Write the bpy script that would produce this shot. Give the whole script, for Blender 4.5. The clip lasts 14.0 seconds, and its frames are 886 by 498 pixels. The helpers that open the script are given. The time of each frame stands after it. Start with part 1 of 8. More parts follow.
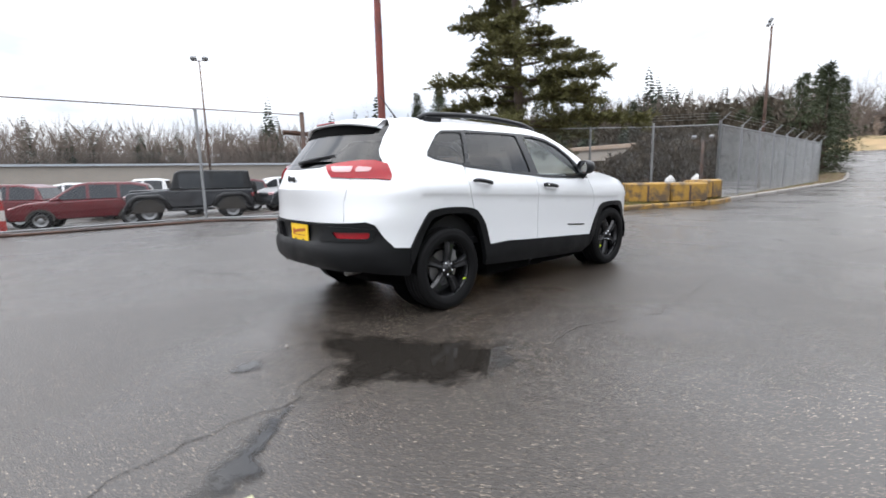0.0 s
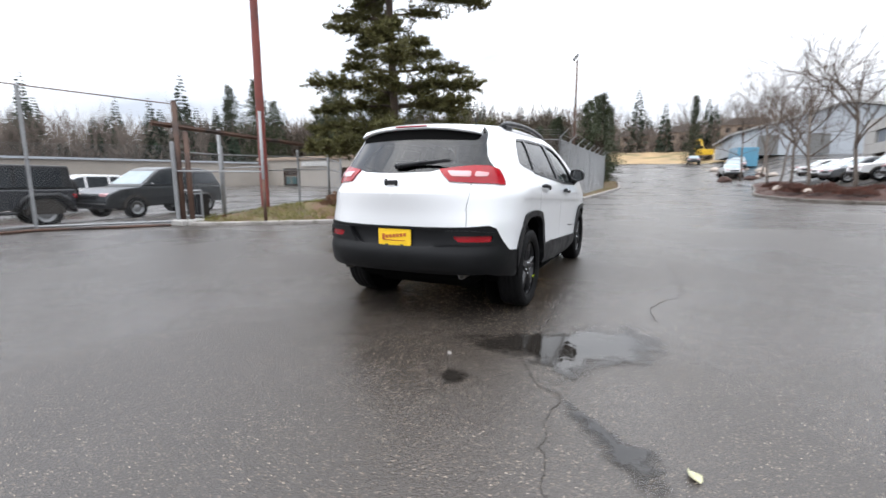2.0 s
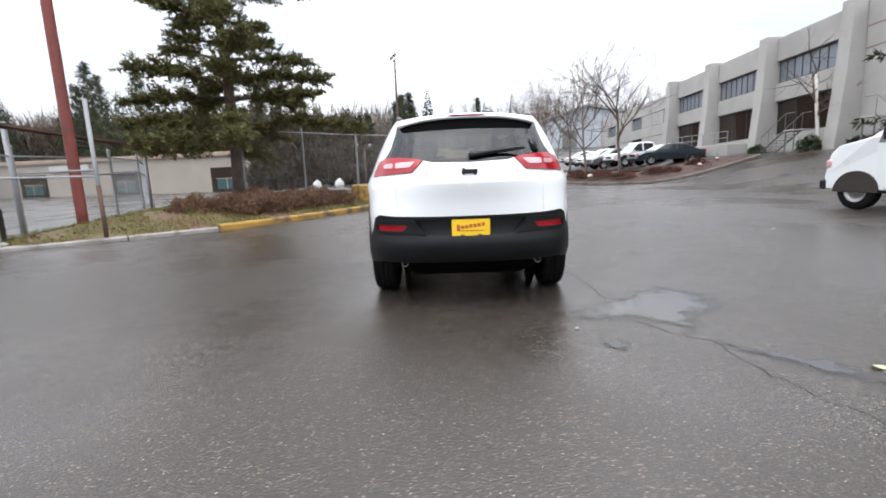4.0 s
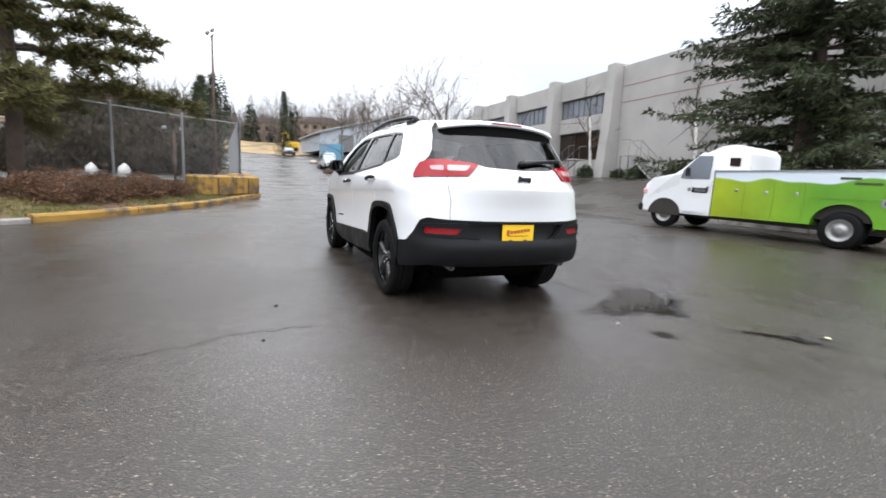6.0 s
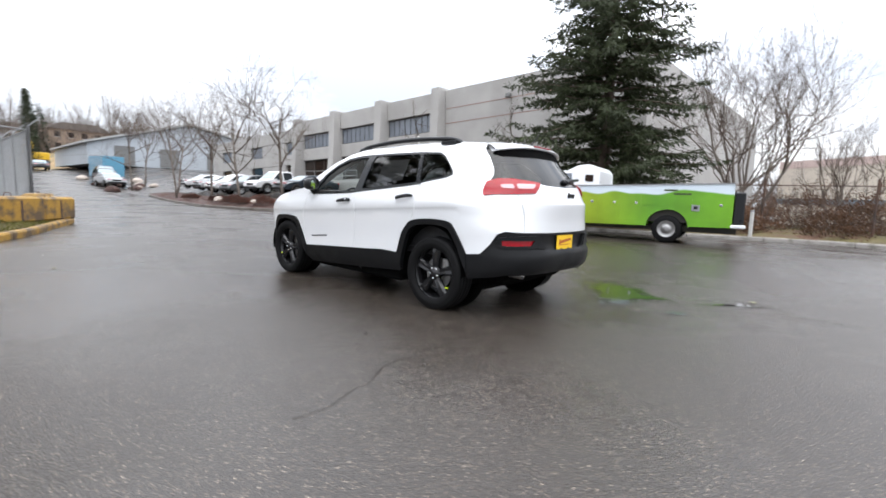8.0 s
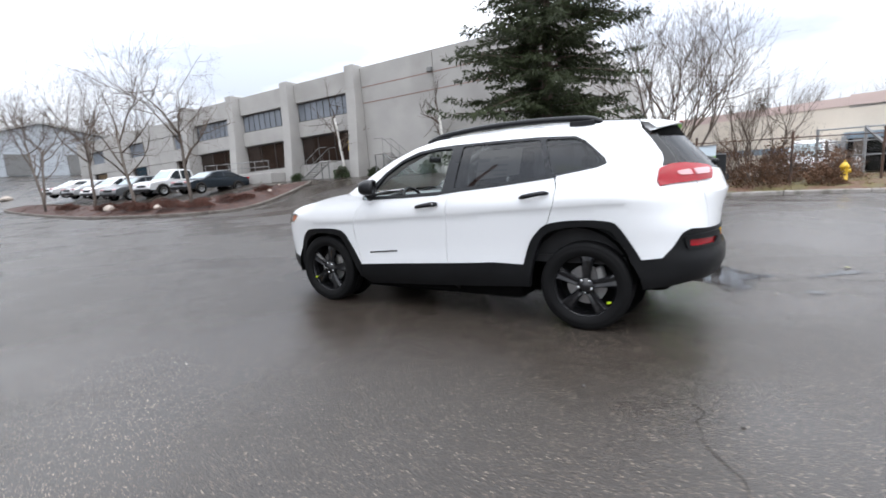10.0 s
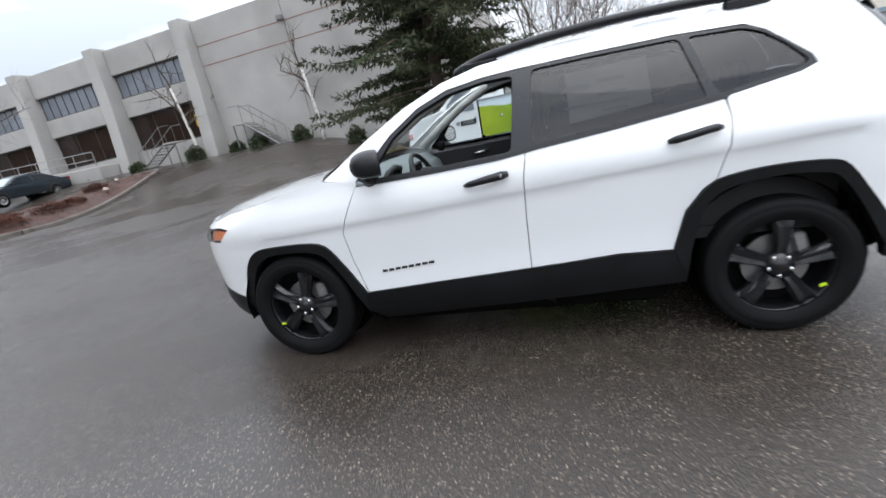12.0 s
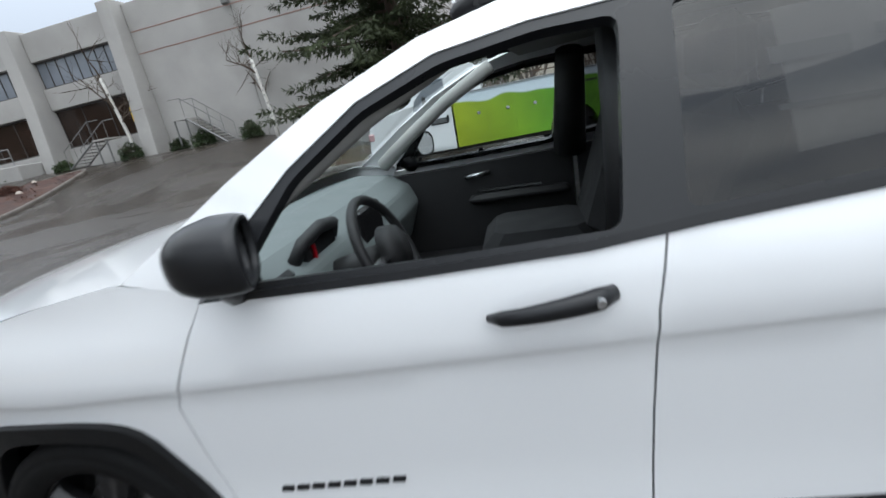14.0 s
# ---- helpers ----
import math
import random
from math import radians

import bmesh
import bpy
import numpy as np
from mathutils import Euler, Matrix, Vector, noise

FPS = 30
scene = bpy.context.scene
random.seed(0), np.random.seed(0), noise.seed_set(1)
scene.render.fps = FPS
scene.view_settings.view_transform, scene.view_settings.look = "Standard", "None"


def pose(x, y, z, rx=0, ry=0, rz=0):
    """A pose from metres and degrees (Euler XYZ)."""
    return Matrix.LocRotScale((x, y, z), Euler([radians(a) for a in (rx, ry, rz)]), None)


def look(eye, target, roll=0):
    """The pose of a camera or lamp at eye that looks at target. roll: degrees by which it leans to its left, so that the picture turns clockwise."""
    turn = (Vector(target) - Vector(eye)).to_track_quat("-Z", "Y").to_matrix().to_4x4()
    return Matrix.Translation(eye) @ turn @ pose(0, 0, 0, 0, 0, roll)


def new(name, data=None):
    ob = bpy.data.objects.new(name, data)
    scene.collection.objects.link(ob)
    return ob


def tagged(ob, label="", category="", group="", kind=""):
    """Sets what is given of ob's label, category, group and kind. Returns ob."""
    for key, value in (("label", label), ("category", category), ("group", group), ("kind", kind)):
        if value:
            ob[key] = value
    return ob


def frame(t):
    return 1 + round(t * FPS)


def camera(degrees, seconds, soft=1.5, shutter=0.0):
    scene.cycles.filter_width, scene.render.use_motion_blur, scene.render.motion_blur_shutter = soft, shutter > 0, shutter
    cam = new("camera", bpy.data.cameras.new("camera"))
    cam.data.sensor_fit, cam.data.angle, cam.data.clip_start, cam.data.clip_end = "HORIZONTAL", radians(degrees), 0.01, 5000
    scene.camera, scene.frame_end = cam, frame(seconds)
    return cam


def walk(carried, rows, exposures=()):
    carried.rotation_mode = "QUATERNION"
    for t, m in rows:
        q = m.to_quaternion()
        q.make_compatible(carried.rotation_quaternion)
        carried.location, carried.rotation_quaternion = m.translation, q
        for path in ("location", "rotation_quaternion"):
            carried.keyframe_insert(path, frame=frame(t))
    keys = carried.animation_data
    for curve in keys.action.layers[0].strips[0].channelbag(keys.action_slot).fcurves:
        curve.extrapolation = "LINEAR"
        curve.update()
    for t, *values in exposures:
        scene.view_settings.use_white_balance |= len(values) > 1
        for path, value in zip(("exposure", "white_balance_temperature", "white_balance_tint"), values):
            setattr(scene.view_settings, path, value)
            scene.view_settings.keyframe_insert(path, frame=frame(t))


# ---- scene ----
cam = camera(87.6, 14.0, 1.6, 0.5)
PATH = [
    (0, (3.711, -3.972, 1.145), (2.246, -2.648, 0.827), -1.4),
    (0.5, (3.297, -4.336, 1.173), (1.956, -2.894, 0.824), -1.6),
    (1, (2.937, -4.921, 1.183), (1.776, -3.335, 0.808), 1.5),
    (1.5, (2.46, -5.255, 1.207), (1.445, -3.564, 0.877), 0.1),
    (2, (1.951, -5.458, 1.194), (1.108, -3.673, 0.878), -0.1),
    (2.5, (1.441, -5.632, 1.193), (0.823, -3.755, 0.882), 1.0),
    (3, (0.903, -5.741, 1.183), (0.461, -3.819, 0.852), -0.3),
    (3.5, (0.369, -5.859, 1.188), (0.132, -3.896, 0.889), -0.5),
    (4, (-0.168, -5.916, 1.163), (-0.201, -3.946, 0.822), -2.2),
    (4.2, (-0.365, -5.908, 1.173), (-0.34, -3.939, 0.823), -0.2),
    (6.3, (-2.45, -5.378, 1.147), (-1.544, -3.623, 0.832), 4.4),
    (6.5, (-2.668, -5.293, 1.132), (-1.7, -3.569, 0.828), 5.8),
    (7, (-3.237, -5.107, 1.12), (-2.038, -3.529, 0.852), 5.1),
    (7.5, (-3.686, -4.767, 1.094), (-2.364, -3.292, 0.816), 3.9),
    (7.7, (-3.862, -4.617, 1.078), (-2.459, -3.212, 0.842), 3.8),
    (9.8, (-4.472, -2.425, 1.287), (-2.804, -1.378, 0.938), -3.6),
    (10, (-4.46, -2.19, 1.278), (-2.758, -1.189, 0.959), -3.1),
    (10.5, (-4.393, -1.679, 1.32), (-2.623, -0.84, 0.918), -6.8),
    (11, (-4.051, -1.092, 1.365), (-2.267, -0.303, 0.924), -6.2),
    (11.5, (-3.73, -0.655, 1.392), (-1.869, -0.094, 0.923), -8.4),
    (12, (-3.344, -0.35, 1.382), (-1.497, 0.177, 0.825), -10.9),
    (12.5, (-2.921, -0.119, 1.382), (-1.062, 0.312, 0.781), -9.6),
    (13, (-2.538, -0.004, 1.384), (-0.658, 0.271, 0.757), -10.1),
    (13.5, (-2.118, 0.03, 1.396), (-0.247, 0.428, 0.813), -11.1),
    (14, (-1.739, 0.052, 1.397), (0.13, 0.439, 0.801), -10.3),
]
# the clip's camera closes down as the white door fills its picture
LEVELS = [(0, 0.20, 6400, 11), (4.2, 0.22, 6400, 11), (7.5, 0.25, 6400, 11), (10, 0.14, 6300, 11), (12, 0.08, 6250, 10), (13, 0.06, 6200, 9), (13.5, 0.0, 6200, 8), (14, -0.18, 6200, 7)]
walk(cam, [(t, look(eye, target, roll)) for t, eye, target, roll in PATH], LEVELS)

# ---- light ----
world = bpy.data.worlds.new("overcast_sky")
scene.world = world
world.use_nodes = True
wn, wl = world.node_tree.nodes, world.node_tree.links
wn.clear()
w_out = wn.new("ShaderNodeOutputWorld")
w_bg = wn.new("ShaderNodeBackground")
w_sky = wn.new("ShaderNodeTexSky")
w_sky.sky_type, w_sky.sun_disc = "NISHITA", False
w_sky.sun_elevation, w_sky.sun_rotation = radians(70), radians(214)
w_dim = wn.new("ShaderNodeVectorMath")
w_dim.operation = "SCALE"
w_dim.inputs["Scale"].default_value = 0.10
w_tc = wn.new("ShaderNodeTexCoord")
w_map = wn.new("ShaderNodeMapping")
w_map.inputs["Scale"].default_value = (1.0, 1.0, 3.2)
w_noise = wn.new("ShaderNodeTexNoise")
w_noise.inputs["Scale"].default_value, w_noise.inputs["Detail"].default_value, w_noise.inputs["Roughness"].default_value = 2.2, 6, 0.55
w_ramp = wn.new("ShaderNodeValToRGB")
w_ramp.color_ramp.elements[0].position, w_ramp.color_ramp.elements[0].color = 0.36, (0.50, 0.54, 0.61, 1)
w_ramp.color_ramp.elements[1].position, w_ramp.color_ramp.elements[1].color = 0.66, (0.98, 0.99, 1.0, 1)
w_gain = wn.new("ShaderNodeVectorMath")
w_gain.operation = "SCALE"
# an overcast sky is about three times brighter overhead than low down
w_sep = wn.new("ShaderNodeSeparateXYZ")
w_rise = wn.new("ShaderNodeMapRange")
w_rise.inputs["To Min"].default_value, w_rise.inputs["To Max"].default_value = 1.02, 4.6
wl.new(w_tc.outputs["Generated"], w_sep.inputs["Vector"])
wl.new(w_sep.outputs["Z"], w_rise.inputs["Value"])
wl.new(w_rise.outputs["Result"], w_gain.inputs["Scale"])
w_mix = wn.new("ShaderNodeMix")
w_mix.data_type = "RGBA"
w_mix.inputs["Factor"].default_value = 0.9
wl.new(w_tc.outputs["Generated"], w_map.inputs["Vector"])
wl.new(w_map.outputs["Vector"], w_noise.inputs["Vector"])
wl.new(w_noise.outputs["Fac"], w_ramp.inputs["Fac"])
wl.new(w_ramp.outputs["Color"], w_gain.inputs[0])
wl.new(w_sky.outputs["Color"], w_dim.inputs[0])
wl.new(w_dim.outputs["Vector"], w_mix.inputs["A"])
wl.new(w_gain.outputs["Vector"], w_mix.inputs["B"])
wl.new(w_mix.outputs["Result"], w_bg.inputs["Color"])
wl.new(w_bg.outputs["Background"], w_out.inputs["Surface"])

sun = new("sun", bpy.data.lights.new("sun", "SUN"))
sun.data.energy, sun.data.angle, sun.data.color = 1.0, radians(60), (1.0, 0.97, 0.93)
sun.matrix_world = look((-6, -9, 30), (0, 0, 0))

# ---- materials ----
def shader(name, colour, rough=0.5, metal=0.0, vary=0.12, scale=6.0, fine=60.0, bump=0.15, coat=0.0, rough_vary=0.1, per_object=0.0, spec=0.5, second=None, second_at=(0.5, 0.7), second_scale=1.5):
    """A Principled surface with coarse and fine variation of colour, gloss and relief, in metres."""
    m = bpy.data.materials.new(name)
    m.use_nodes = True
    n, l = m.node_tree.nodes, m.node_tree.links
    b = n["Principled BSDF"]
    tc = n.new("ShaderNodeTexCoord")
    big, small = n.new("ShaderNodeTexNoise"), n.new("ShaderNodeTexNoise")
    big.inputs["Scale"].default_value, big.inputs["Detail"].default_value = scale, 4
    small.inputs["Scale"].default_value, small.inputs["Detail"].default_value = fine, 3
    l.new(tc.outputs["Object"], big.inputs["Vector"])
    l.new(tc.outputs["Object"], small.inputs["Vector"])
    mix = n.new("ShaderNodeMath")
    mix.operation = "MULTIPLY_ADD"
    l.new(small.outputs["Fac"], mix.inputs[0])
    mix.inputs[1].default_value = 0.5
    l.new(big.outputs["Fac"], mix.inputs[2])
    value = n.new("ShaderNodeMapRange")
    value.inputs["From Min"].default_value, value.inputs["From Max"].default_value = 0.45, 1.05
    value.inputs["To Min"].default_value, value.inputs["To Max"].default_value = 1 - vary, 1 + vary
    l.new(mix.outputs["Value"], value.inputs["Value"])
    hue = n.new("ShaderNodeHueSaturation")
    hue.inputs["Color"].default_value = (*colour, 1)
    l.new(value.outputs["Result"], hue.inputs["Value"])
    if per_object:
        info = n.new("ShaderNodeObjectInfo")
        geo = n.new("ShaderNodeNewGeometry")
        add = n.new("ShaderNodeMath")
        add.operation = "ADD"
        l.new(info.outputs["Random"], add.inputs[0])
        l.new(geo.outputs["Random Per Island"], add.inputs[1])
        lift = n.new("ShaderNodeMapRange")
        lift.inputs["From Max"].default_value = 2
        lift.inputs["To Min"].default_value, lift.inputs["To Max"].default_value = 1 - per_object, 1 + per_object
        l.new(add.outputs["Value"], lift.inputs["Value"])
        times = n.new("ShaderNodeMath")
        times.operation = "MULTIPLY"
        l.new(value.outputs["Result"], times.inputs[0])
        l.new(lift.outputs["Result"], times.inputs[1])
        l.new(times.outputs["Value"], hue.inputs["Value"])
    last = hue.outputs["Color"]
    if second:
        patch = n.new("ShaderNodeTexNoise")
        patch.inputs["Scale"].default_value, patch.inputs["Detail"].default_value = second_scale, 6
        l.new(tc.outputs["Object"], patch.inputs["Vector"])
        ramp = n.new("ShaderNodeMapRange")
        ramp.inputs["From Min"].default_value, ramp.inputs["From Max"].default_value = second_at
        l.new(patch.outputs["Fac"], ramp.inputs["Value"])
        blend = n.new("ShaderNodeMix")
        blend.data_type = "RGBA"
        l.new(ramp.outputs["Result"], blend.inputs["Factor"])
        l.new(last, blend.inputs["A"])
        blend.inputs["B"].default_value = (*second, 1)
        last = blend.outputs["Result"]
    l.new(last, b.inputs["Base Color"])
    gloss = n.new("ShaderNodeMapRange")
    gloss.inputs["From Min"].default_value, gloss.inputs["From Max"].default_value = 0.3, 0.7
    gloss.inputs["To Min"].default_value, gloss.inputs["To Max"].default_value = max(0.02, rough - rough_vary), min(1, rough + rough_vary)
    l.new(big.outputs["Fac"], gloss.inputs["Value"])
    l.new(gloss.outputs["Result"], b.inputs["Roughness"])
    b.inputs["Metallic"].default_value = metal
    b.inputs["Specular IOR Level"].default_value = spec
    b.inputs["Coat Weight"].default_value = coat
    b.inputs["Coat Roughness"].default_value = 0.04
    if bump:
        relief = n.new("ShaderNodeBump")
        relief.inputs["Strength"].default_value, relief.inputs["Distance"].default_value = bump, 0.01
        l.new(small.outputs["Fac"], relief.inputs["Height"])
        l.new(relief.outputs["Normal"], b.inputs["Normal"])
    return m


def glassy(name, tint, rough=0.0, ior=1.45):
    """Clear or tinted glass."""
    m = bpy.data.materials.new(name)
    m.use_nodes = True
    n, l = m.node_tree.nodes, m.node_tree.links
    n.clear()
    out = n.new("ShaderNodeOutputMaterial")
    clear, shine, mix, fres = n.new("ShaderNodeBsdfTransparent"), n.new("ShaderNodeBsdfGlossy"), n.new("ShaderNodeMixShader"), n.new("ShaderNodeFresnel")
    fres.inputs["IOR"].default_value = ior
    clear.inputs["Color"].default_value = (*tint, 1)
    shine.inputs["Roughness"].default_value = rough
    l.new(fres.outputs["Fac"], mix.inputs["Fac"])
    l.new(clear.outputs["BSDF"], mix.inputs[1])
    l.new(shine.outputs["BSDF"], mix.inputs[2])
    l.new(mix.outputs["Shader"], out.inputs["Surface"])
    return m


def asphalt_material():
    """Old wet asphalt: pale chips in dark binder, wet film in low places."""
    m = bpy.data.materials.new("wet_asphalt")
    m.use_nodes = True
    n, l = m.node_tree.nodes, m.node_tree.links
    b = n["Principled BSDF"]
    tc = n.new("ShaderNodeTexCoord")

    def noise_node(scale, detail=3, rough=0.5):
        t = n.new("ShaderNodeTexNoise")
        t.inputs["Scale"].default_value, t.inputs["Detail"].default_value, t.inputs["Roughness"].default_value = scale, detail, rough
        l.new(tc.outputs["Object"], t.inputs["Vector"])
        return t.outputs["Fac"]

    def span(src, a, c, lo, hi):
        r = n.new("ShaderNodeMapRange")
        r.inputs["From Min"].default_value, r.inputs["From Max"].default_value = a, c
        r.inputs["To Min"].default_value, r.inputs["To Max"].default_value = lo, hi
        l.new(src, r.inputs["Value"])
        return r.outputs["Result"]

    def calc(op, p, q):
        r = n.new("ShaderNodeMath")
        r.operation = op
        for i, v in enumerate((p, q)):
            if isinstance(v, (int, float)):
                r.inputs[i].default_value = v
            else:
                l.new(v, r.inputs[i])
        return r.outputs["Value"]

    chips = n.new("ShaderNodeTexVoronoi")
    chips.inputs["Scale"].default_value = 95
    l.new(tc.outputs["Object"], chips.inputs["Vector"])
    sep = n.new("ShaderNodeSeparateColor")
    l.new(chips.outputs["Color"], sep.inputs["Color"])
    bright = span(sep.outputs["Red"], 0.62, 1.0, 0.0, 1.0)
    core = span(calc("ADD", chips.outputs["Distance"], span(noise_node(210, 2), 0.3, 0.7, -0.16, 0.16)), 0.16, 0.46, 1.0, 0.0)
    chip = calc("MULTIPLY", bright, core)
    wet = span(noise_node(0.33, 5, 0.55), 0.42, 0.60, 0.0, 1.0)
    lane = span(noise_node(0.09, 4, 0.6), 0.40, 0.62, 0.0, 1.0)
    grain = noise_node(170, 2)
    base = n.new("ShaderNodeMix")
    base.data_type = "RGBA"
    base.inputs["A"].default_value, base.inputs["B"].default_value = (0.023, 0.018, 0.014, 1), (0.038, 0.032, 0.027, 1)
    l.new(lane, base.inputs["Factor"])
    speck = n.new("ShaderNodeMix")
    speck.data_type = "RGBA"
    speck.inputs["B"].default_value = (0.24, 0.19, 0.145, 1)
    l.new(chip, speck.inputs["Factor"])
    l.new(base.outputs["Result"], speck.inputs["A"])
    # a few larger pale quartz chips
    quartz, qsep = n.new("ShaderNodeTexVoronoi"), n.new("ShaderNodeSeparateColor")
    quartz.inputs["Scale"].default_value = 72
    l.new(tc.outputs["Object"], quartz.inputs["Vector"])
    l.new(quartz.outputs["Color"], qsep.inputs["Color"])
    pale = calc("MULTIPLY", span(qsep.outputs["Green"], 0.80, 0.90, 0.0, 1.0), span(calc("ADD", quartz.outputs["Distance"], span(noise_node(160, 2), 0.3, 0.7, -0.12, 0.12)), 0.14, 0.30, 1.0, 0.0))
    gems = n.new("ShaderNodeMix")
    gems.data_type = "RGBA"
    gems.inputs["B"].default_value = (0.42, 0.35, 0.27, 1)
    l.new(pale, gems.inputs["Factor"])
    l.new(speck.outputs["Result"], gems.inputs["A"])
    hue = n.new("ShaderNodeHueSaturation")
    l.new(span(grain, 0.3, 0.7, 0.6, 1.4), hue.inputs["Value"])
    l.new(gems.outputs["Result"], hue.inputs["Color"])
    l.new(hue.outputs["Color"], b.inputs["Base Color"])
    rough = calc("ADD", span(wet, 0, 1, 0.33, 0.21), span(grain, 0.3, 0.7, -0.05, 0.05))
    l.new(rough, b.inputs["Roughness"])
    b.inputs["Specular IOR Level"].default_value = 0.5
    relief = n.new("ShaderNodeBump")
    relief.inputs["Distance"].default_value = 0.006
    l.new(span(wet, 0, 1, 0.46, 0.24), relief.inputs["Strength"])
    height = calc("ADD", calc("MULTIPLY", chips.outputs["Distance"], -1.0), calc("MULTIPLY", grain, 0.6))
    l.new(height, relief.inputs["Height"])
    l.new(relief.outputs["Normal"], b.inputs["Normal"])
    return m


M_ASPHALT = asphalt_material()
M_WATER = shader("puddle_water", (0.020, 0.019, 0.018), 0.05, vary=0.3, scale=3, bump=0.02, fine=8, rough_vary=0.03)
M_WHITE = shader("white_car_paint", (0.77, 0.78, 0.79), 0.30, vary=0.004, scale=1.0, bump=0.0, coat=1.0, rough_vary=0.0)
M_MIRROR = shader("mirror_glass", (0.75, 0.76, 0.77), 0.03, metal=1.0, vary=0.01, bump=0.0, rough_vary=0.0)
M_CLAD = shader("textured_black_plastic", (0.006, 0.0063, 0.007), 0.46, vary=0.2, fine=400, bump=0.08, spec=0.22)
M_GLOSSBLACK = shader("gloss_black_paint", (0.010, 0.010, 0.011), 0.20, vary=0.1, bump=0.0, coat=0.2, rough_vary=0.05, spec=0.35)
M_SATINBLACK = shader("satin_black_trim", (0.010, 0.0105, 0.012), 0.36, vary=0.1, bump=0.03, spec=0.35)
M_PILLAR = shader("grey_black_pillar_film", (0.016, 0.017, 0.019), 0.30, vary=0.1, bump=0.02, spec=0.35)
M_LINER_SHADE = shader("matt_black_liner_and_bay_shade", (0.003, 0.003, 0.003), 0.95, vary=0.3, bump=0.1, spec=0.05)
M_RUBBER = shader("tyre_rubber", (0.006, 0.006, 0.0063), 0.68, vary=0.3, scale=9, fine=120, bump=0.25, spec=0.14)
M_TINT = glassy("tinted_glass", (0.15, 0.155, 0.16), 0.0, 1.56)
M_CLEAR = glassy("clear_glass", (0.80, 0.86, 0.85), 0.0, 1.5)
M_RED = shader("red_lamp_lens", (0.30, 0.003, 0.009), 0.12, vary=0.12, scale=20, bump=0.03, fine=90, coat=0.25, spec=0.35)
M_LAMPWHITE = shader("clear_lamp_lens", (0.58, 0.32, 0.33), 0.18, vary=0.1, coat=1.0, bump=0.05)
M_AMBER = shader("amber_lamp_lens", (0.80, 0.27, 0.14), 0.15, vary=0.1, coat=1.0)
M_CHROME = shader("bright_metal", (0.62, 0.63, 0.64), 0.22, metal=1.0, vary=0.08, bump=0.02)
M_YELLOWPLATE = shader("yellow_paper_plate", (0.82, 0.52, 0.015), 0.45, vary=0.06, bump=0.02)
M_INK = shader("dark_ink", (0.03, 0.025, 0.02), 0.5, bump=0.0)
M_CONCRETE = shader("grey_concrete", (0.37, 0.357, 0.338), 0.85, vary=0.14, scale=0.6, fine=25, bump=0.12, second=(0.30, 0.288, 0.27), second_at=(0.52, 0.75), second_scale=0.35)
M_CONCRETE_B = shader("buff_concrete", (0.42, 0.36, 0.31), 0.85, vary=0.12, scale=0.5, fine=20, bump=0.1, second=(0.36, 0.31, 0.27), second_at=(0.58, 0.75), second_scale=0.3)
M_CURB = shader("weathered_curb", (0.28, 0.26, 0.24), 0.75, vary=0.3, scale=3, fine=50, bump=0.3, second=(0.10, 0.09, 0.07), second_at=(0.5, 0.7), second_scale=2.5)
M_DARKCURB = shader("dirty_wet_curb", (0.13, 0.115, 0.10), 0.7, vary=0.3, scale=3, fine=50, bump=0.3, second=(0.06, 0.045, 0.035), second_at=(0.5, 0.7), second_scale=2.5)
M_YELLOWCURB = shader("worn_yellow_paint", (0.36, 0.205, 0.035), 0.6, vary=0.3, scale=4, fine=60, bump=0.3, second=(0.11, 0.075, 0.045), second_at=(0.44, 0.62), second_scale=3.0)
M_GALV = shader("galvanised_steel", (0.27, 0.275, 0.28), 0.55, metal=0.45, vary=0.2, scale=8, fine=70, bump=0.05)
M_RUST = shader("rusty_steel", (0.10, 0.055, 0.038), 0.75, vary=0.35, scale=6, fine=70, bump=0.3, second=(0.045, 0.032, 0.028), second_at=(0.45, 0.65))
M_REDPOLE = shader("red_oxide_paint", (0.185, 0.042, 0.032), 0.6, vary=0.25, scale=4, fine=60, bump=0.1, second=(0.10, 0.035, 0.028), second_at=(0.5, 0.7))
M_BARK = shader("conifer_bark", (0.085, 0.062, 0.048), 0.9, vary=0.4, scale=5, fine=40, bump=0.6)
M_BARK_GREY = shader("grey_bark", (0.16, 0.135, 0.115), 0.9, vary=0.3, scale=6, fine=60, bump=0.4)
M_BIRCH = shader("white_birch_bark", (0.62, 0.60, 0.56), 0.7, vary=0.2, scale=8, fine=50, bump=0.2, second=(0.08, 0.07, 0.06), second_at=(0.60, 0.66), second_scale=6)
M_PINE = shader("pine_needles", (0.145, 0.138, 0.050), 0.7, vary=0.3, scale=1.2, fine=20, bump=0.0, per_object=0.45, spec=0.3)
M_SPRUCE = shader("spruce_needles", (0.034, 0.043, 0.018), 0.7, vary=0.3, scale=1.2, fine=20, bump=0.0, per_object=0.45, spec=0.3)
# far needles are greyer than the near spruce, haze mixed into the colour
M_FARNEEDLE = shader("hazed_far_needles", (0.040, 0.055, 0.036), 0.8, vary=0.3, scale=0.6, fine=8, bump=0.0, per_object=0.4, spec=0.2)
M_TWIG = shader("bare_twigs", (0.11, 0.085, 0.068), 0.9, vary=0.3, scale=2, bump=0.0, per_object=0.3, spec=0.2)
# far twigs likewise paler than near ones for haze
M_FARTWIG = shader("hazed_far_twigs", (0.14, 0.115, 0.098), 0.95, vary=0.3, scale=0.5, bump=0.0, per_object=0.3, spec=0.1)
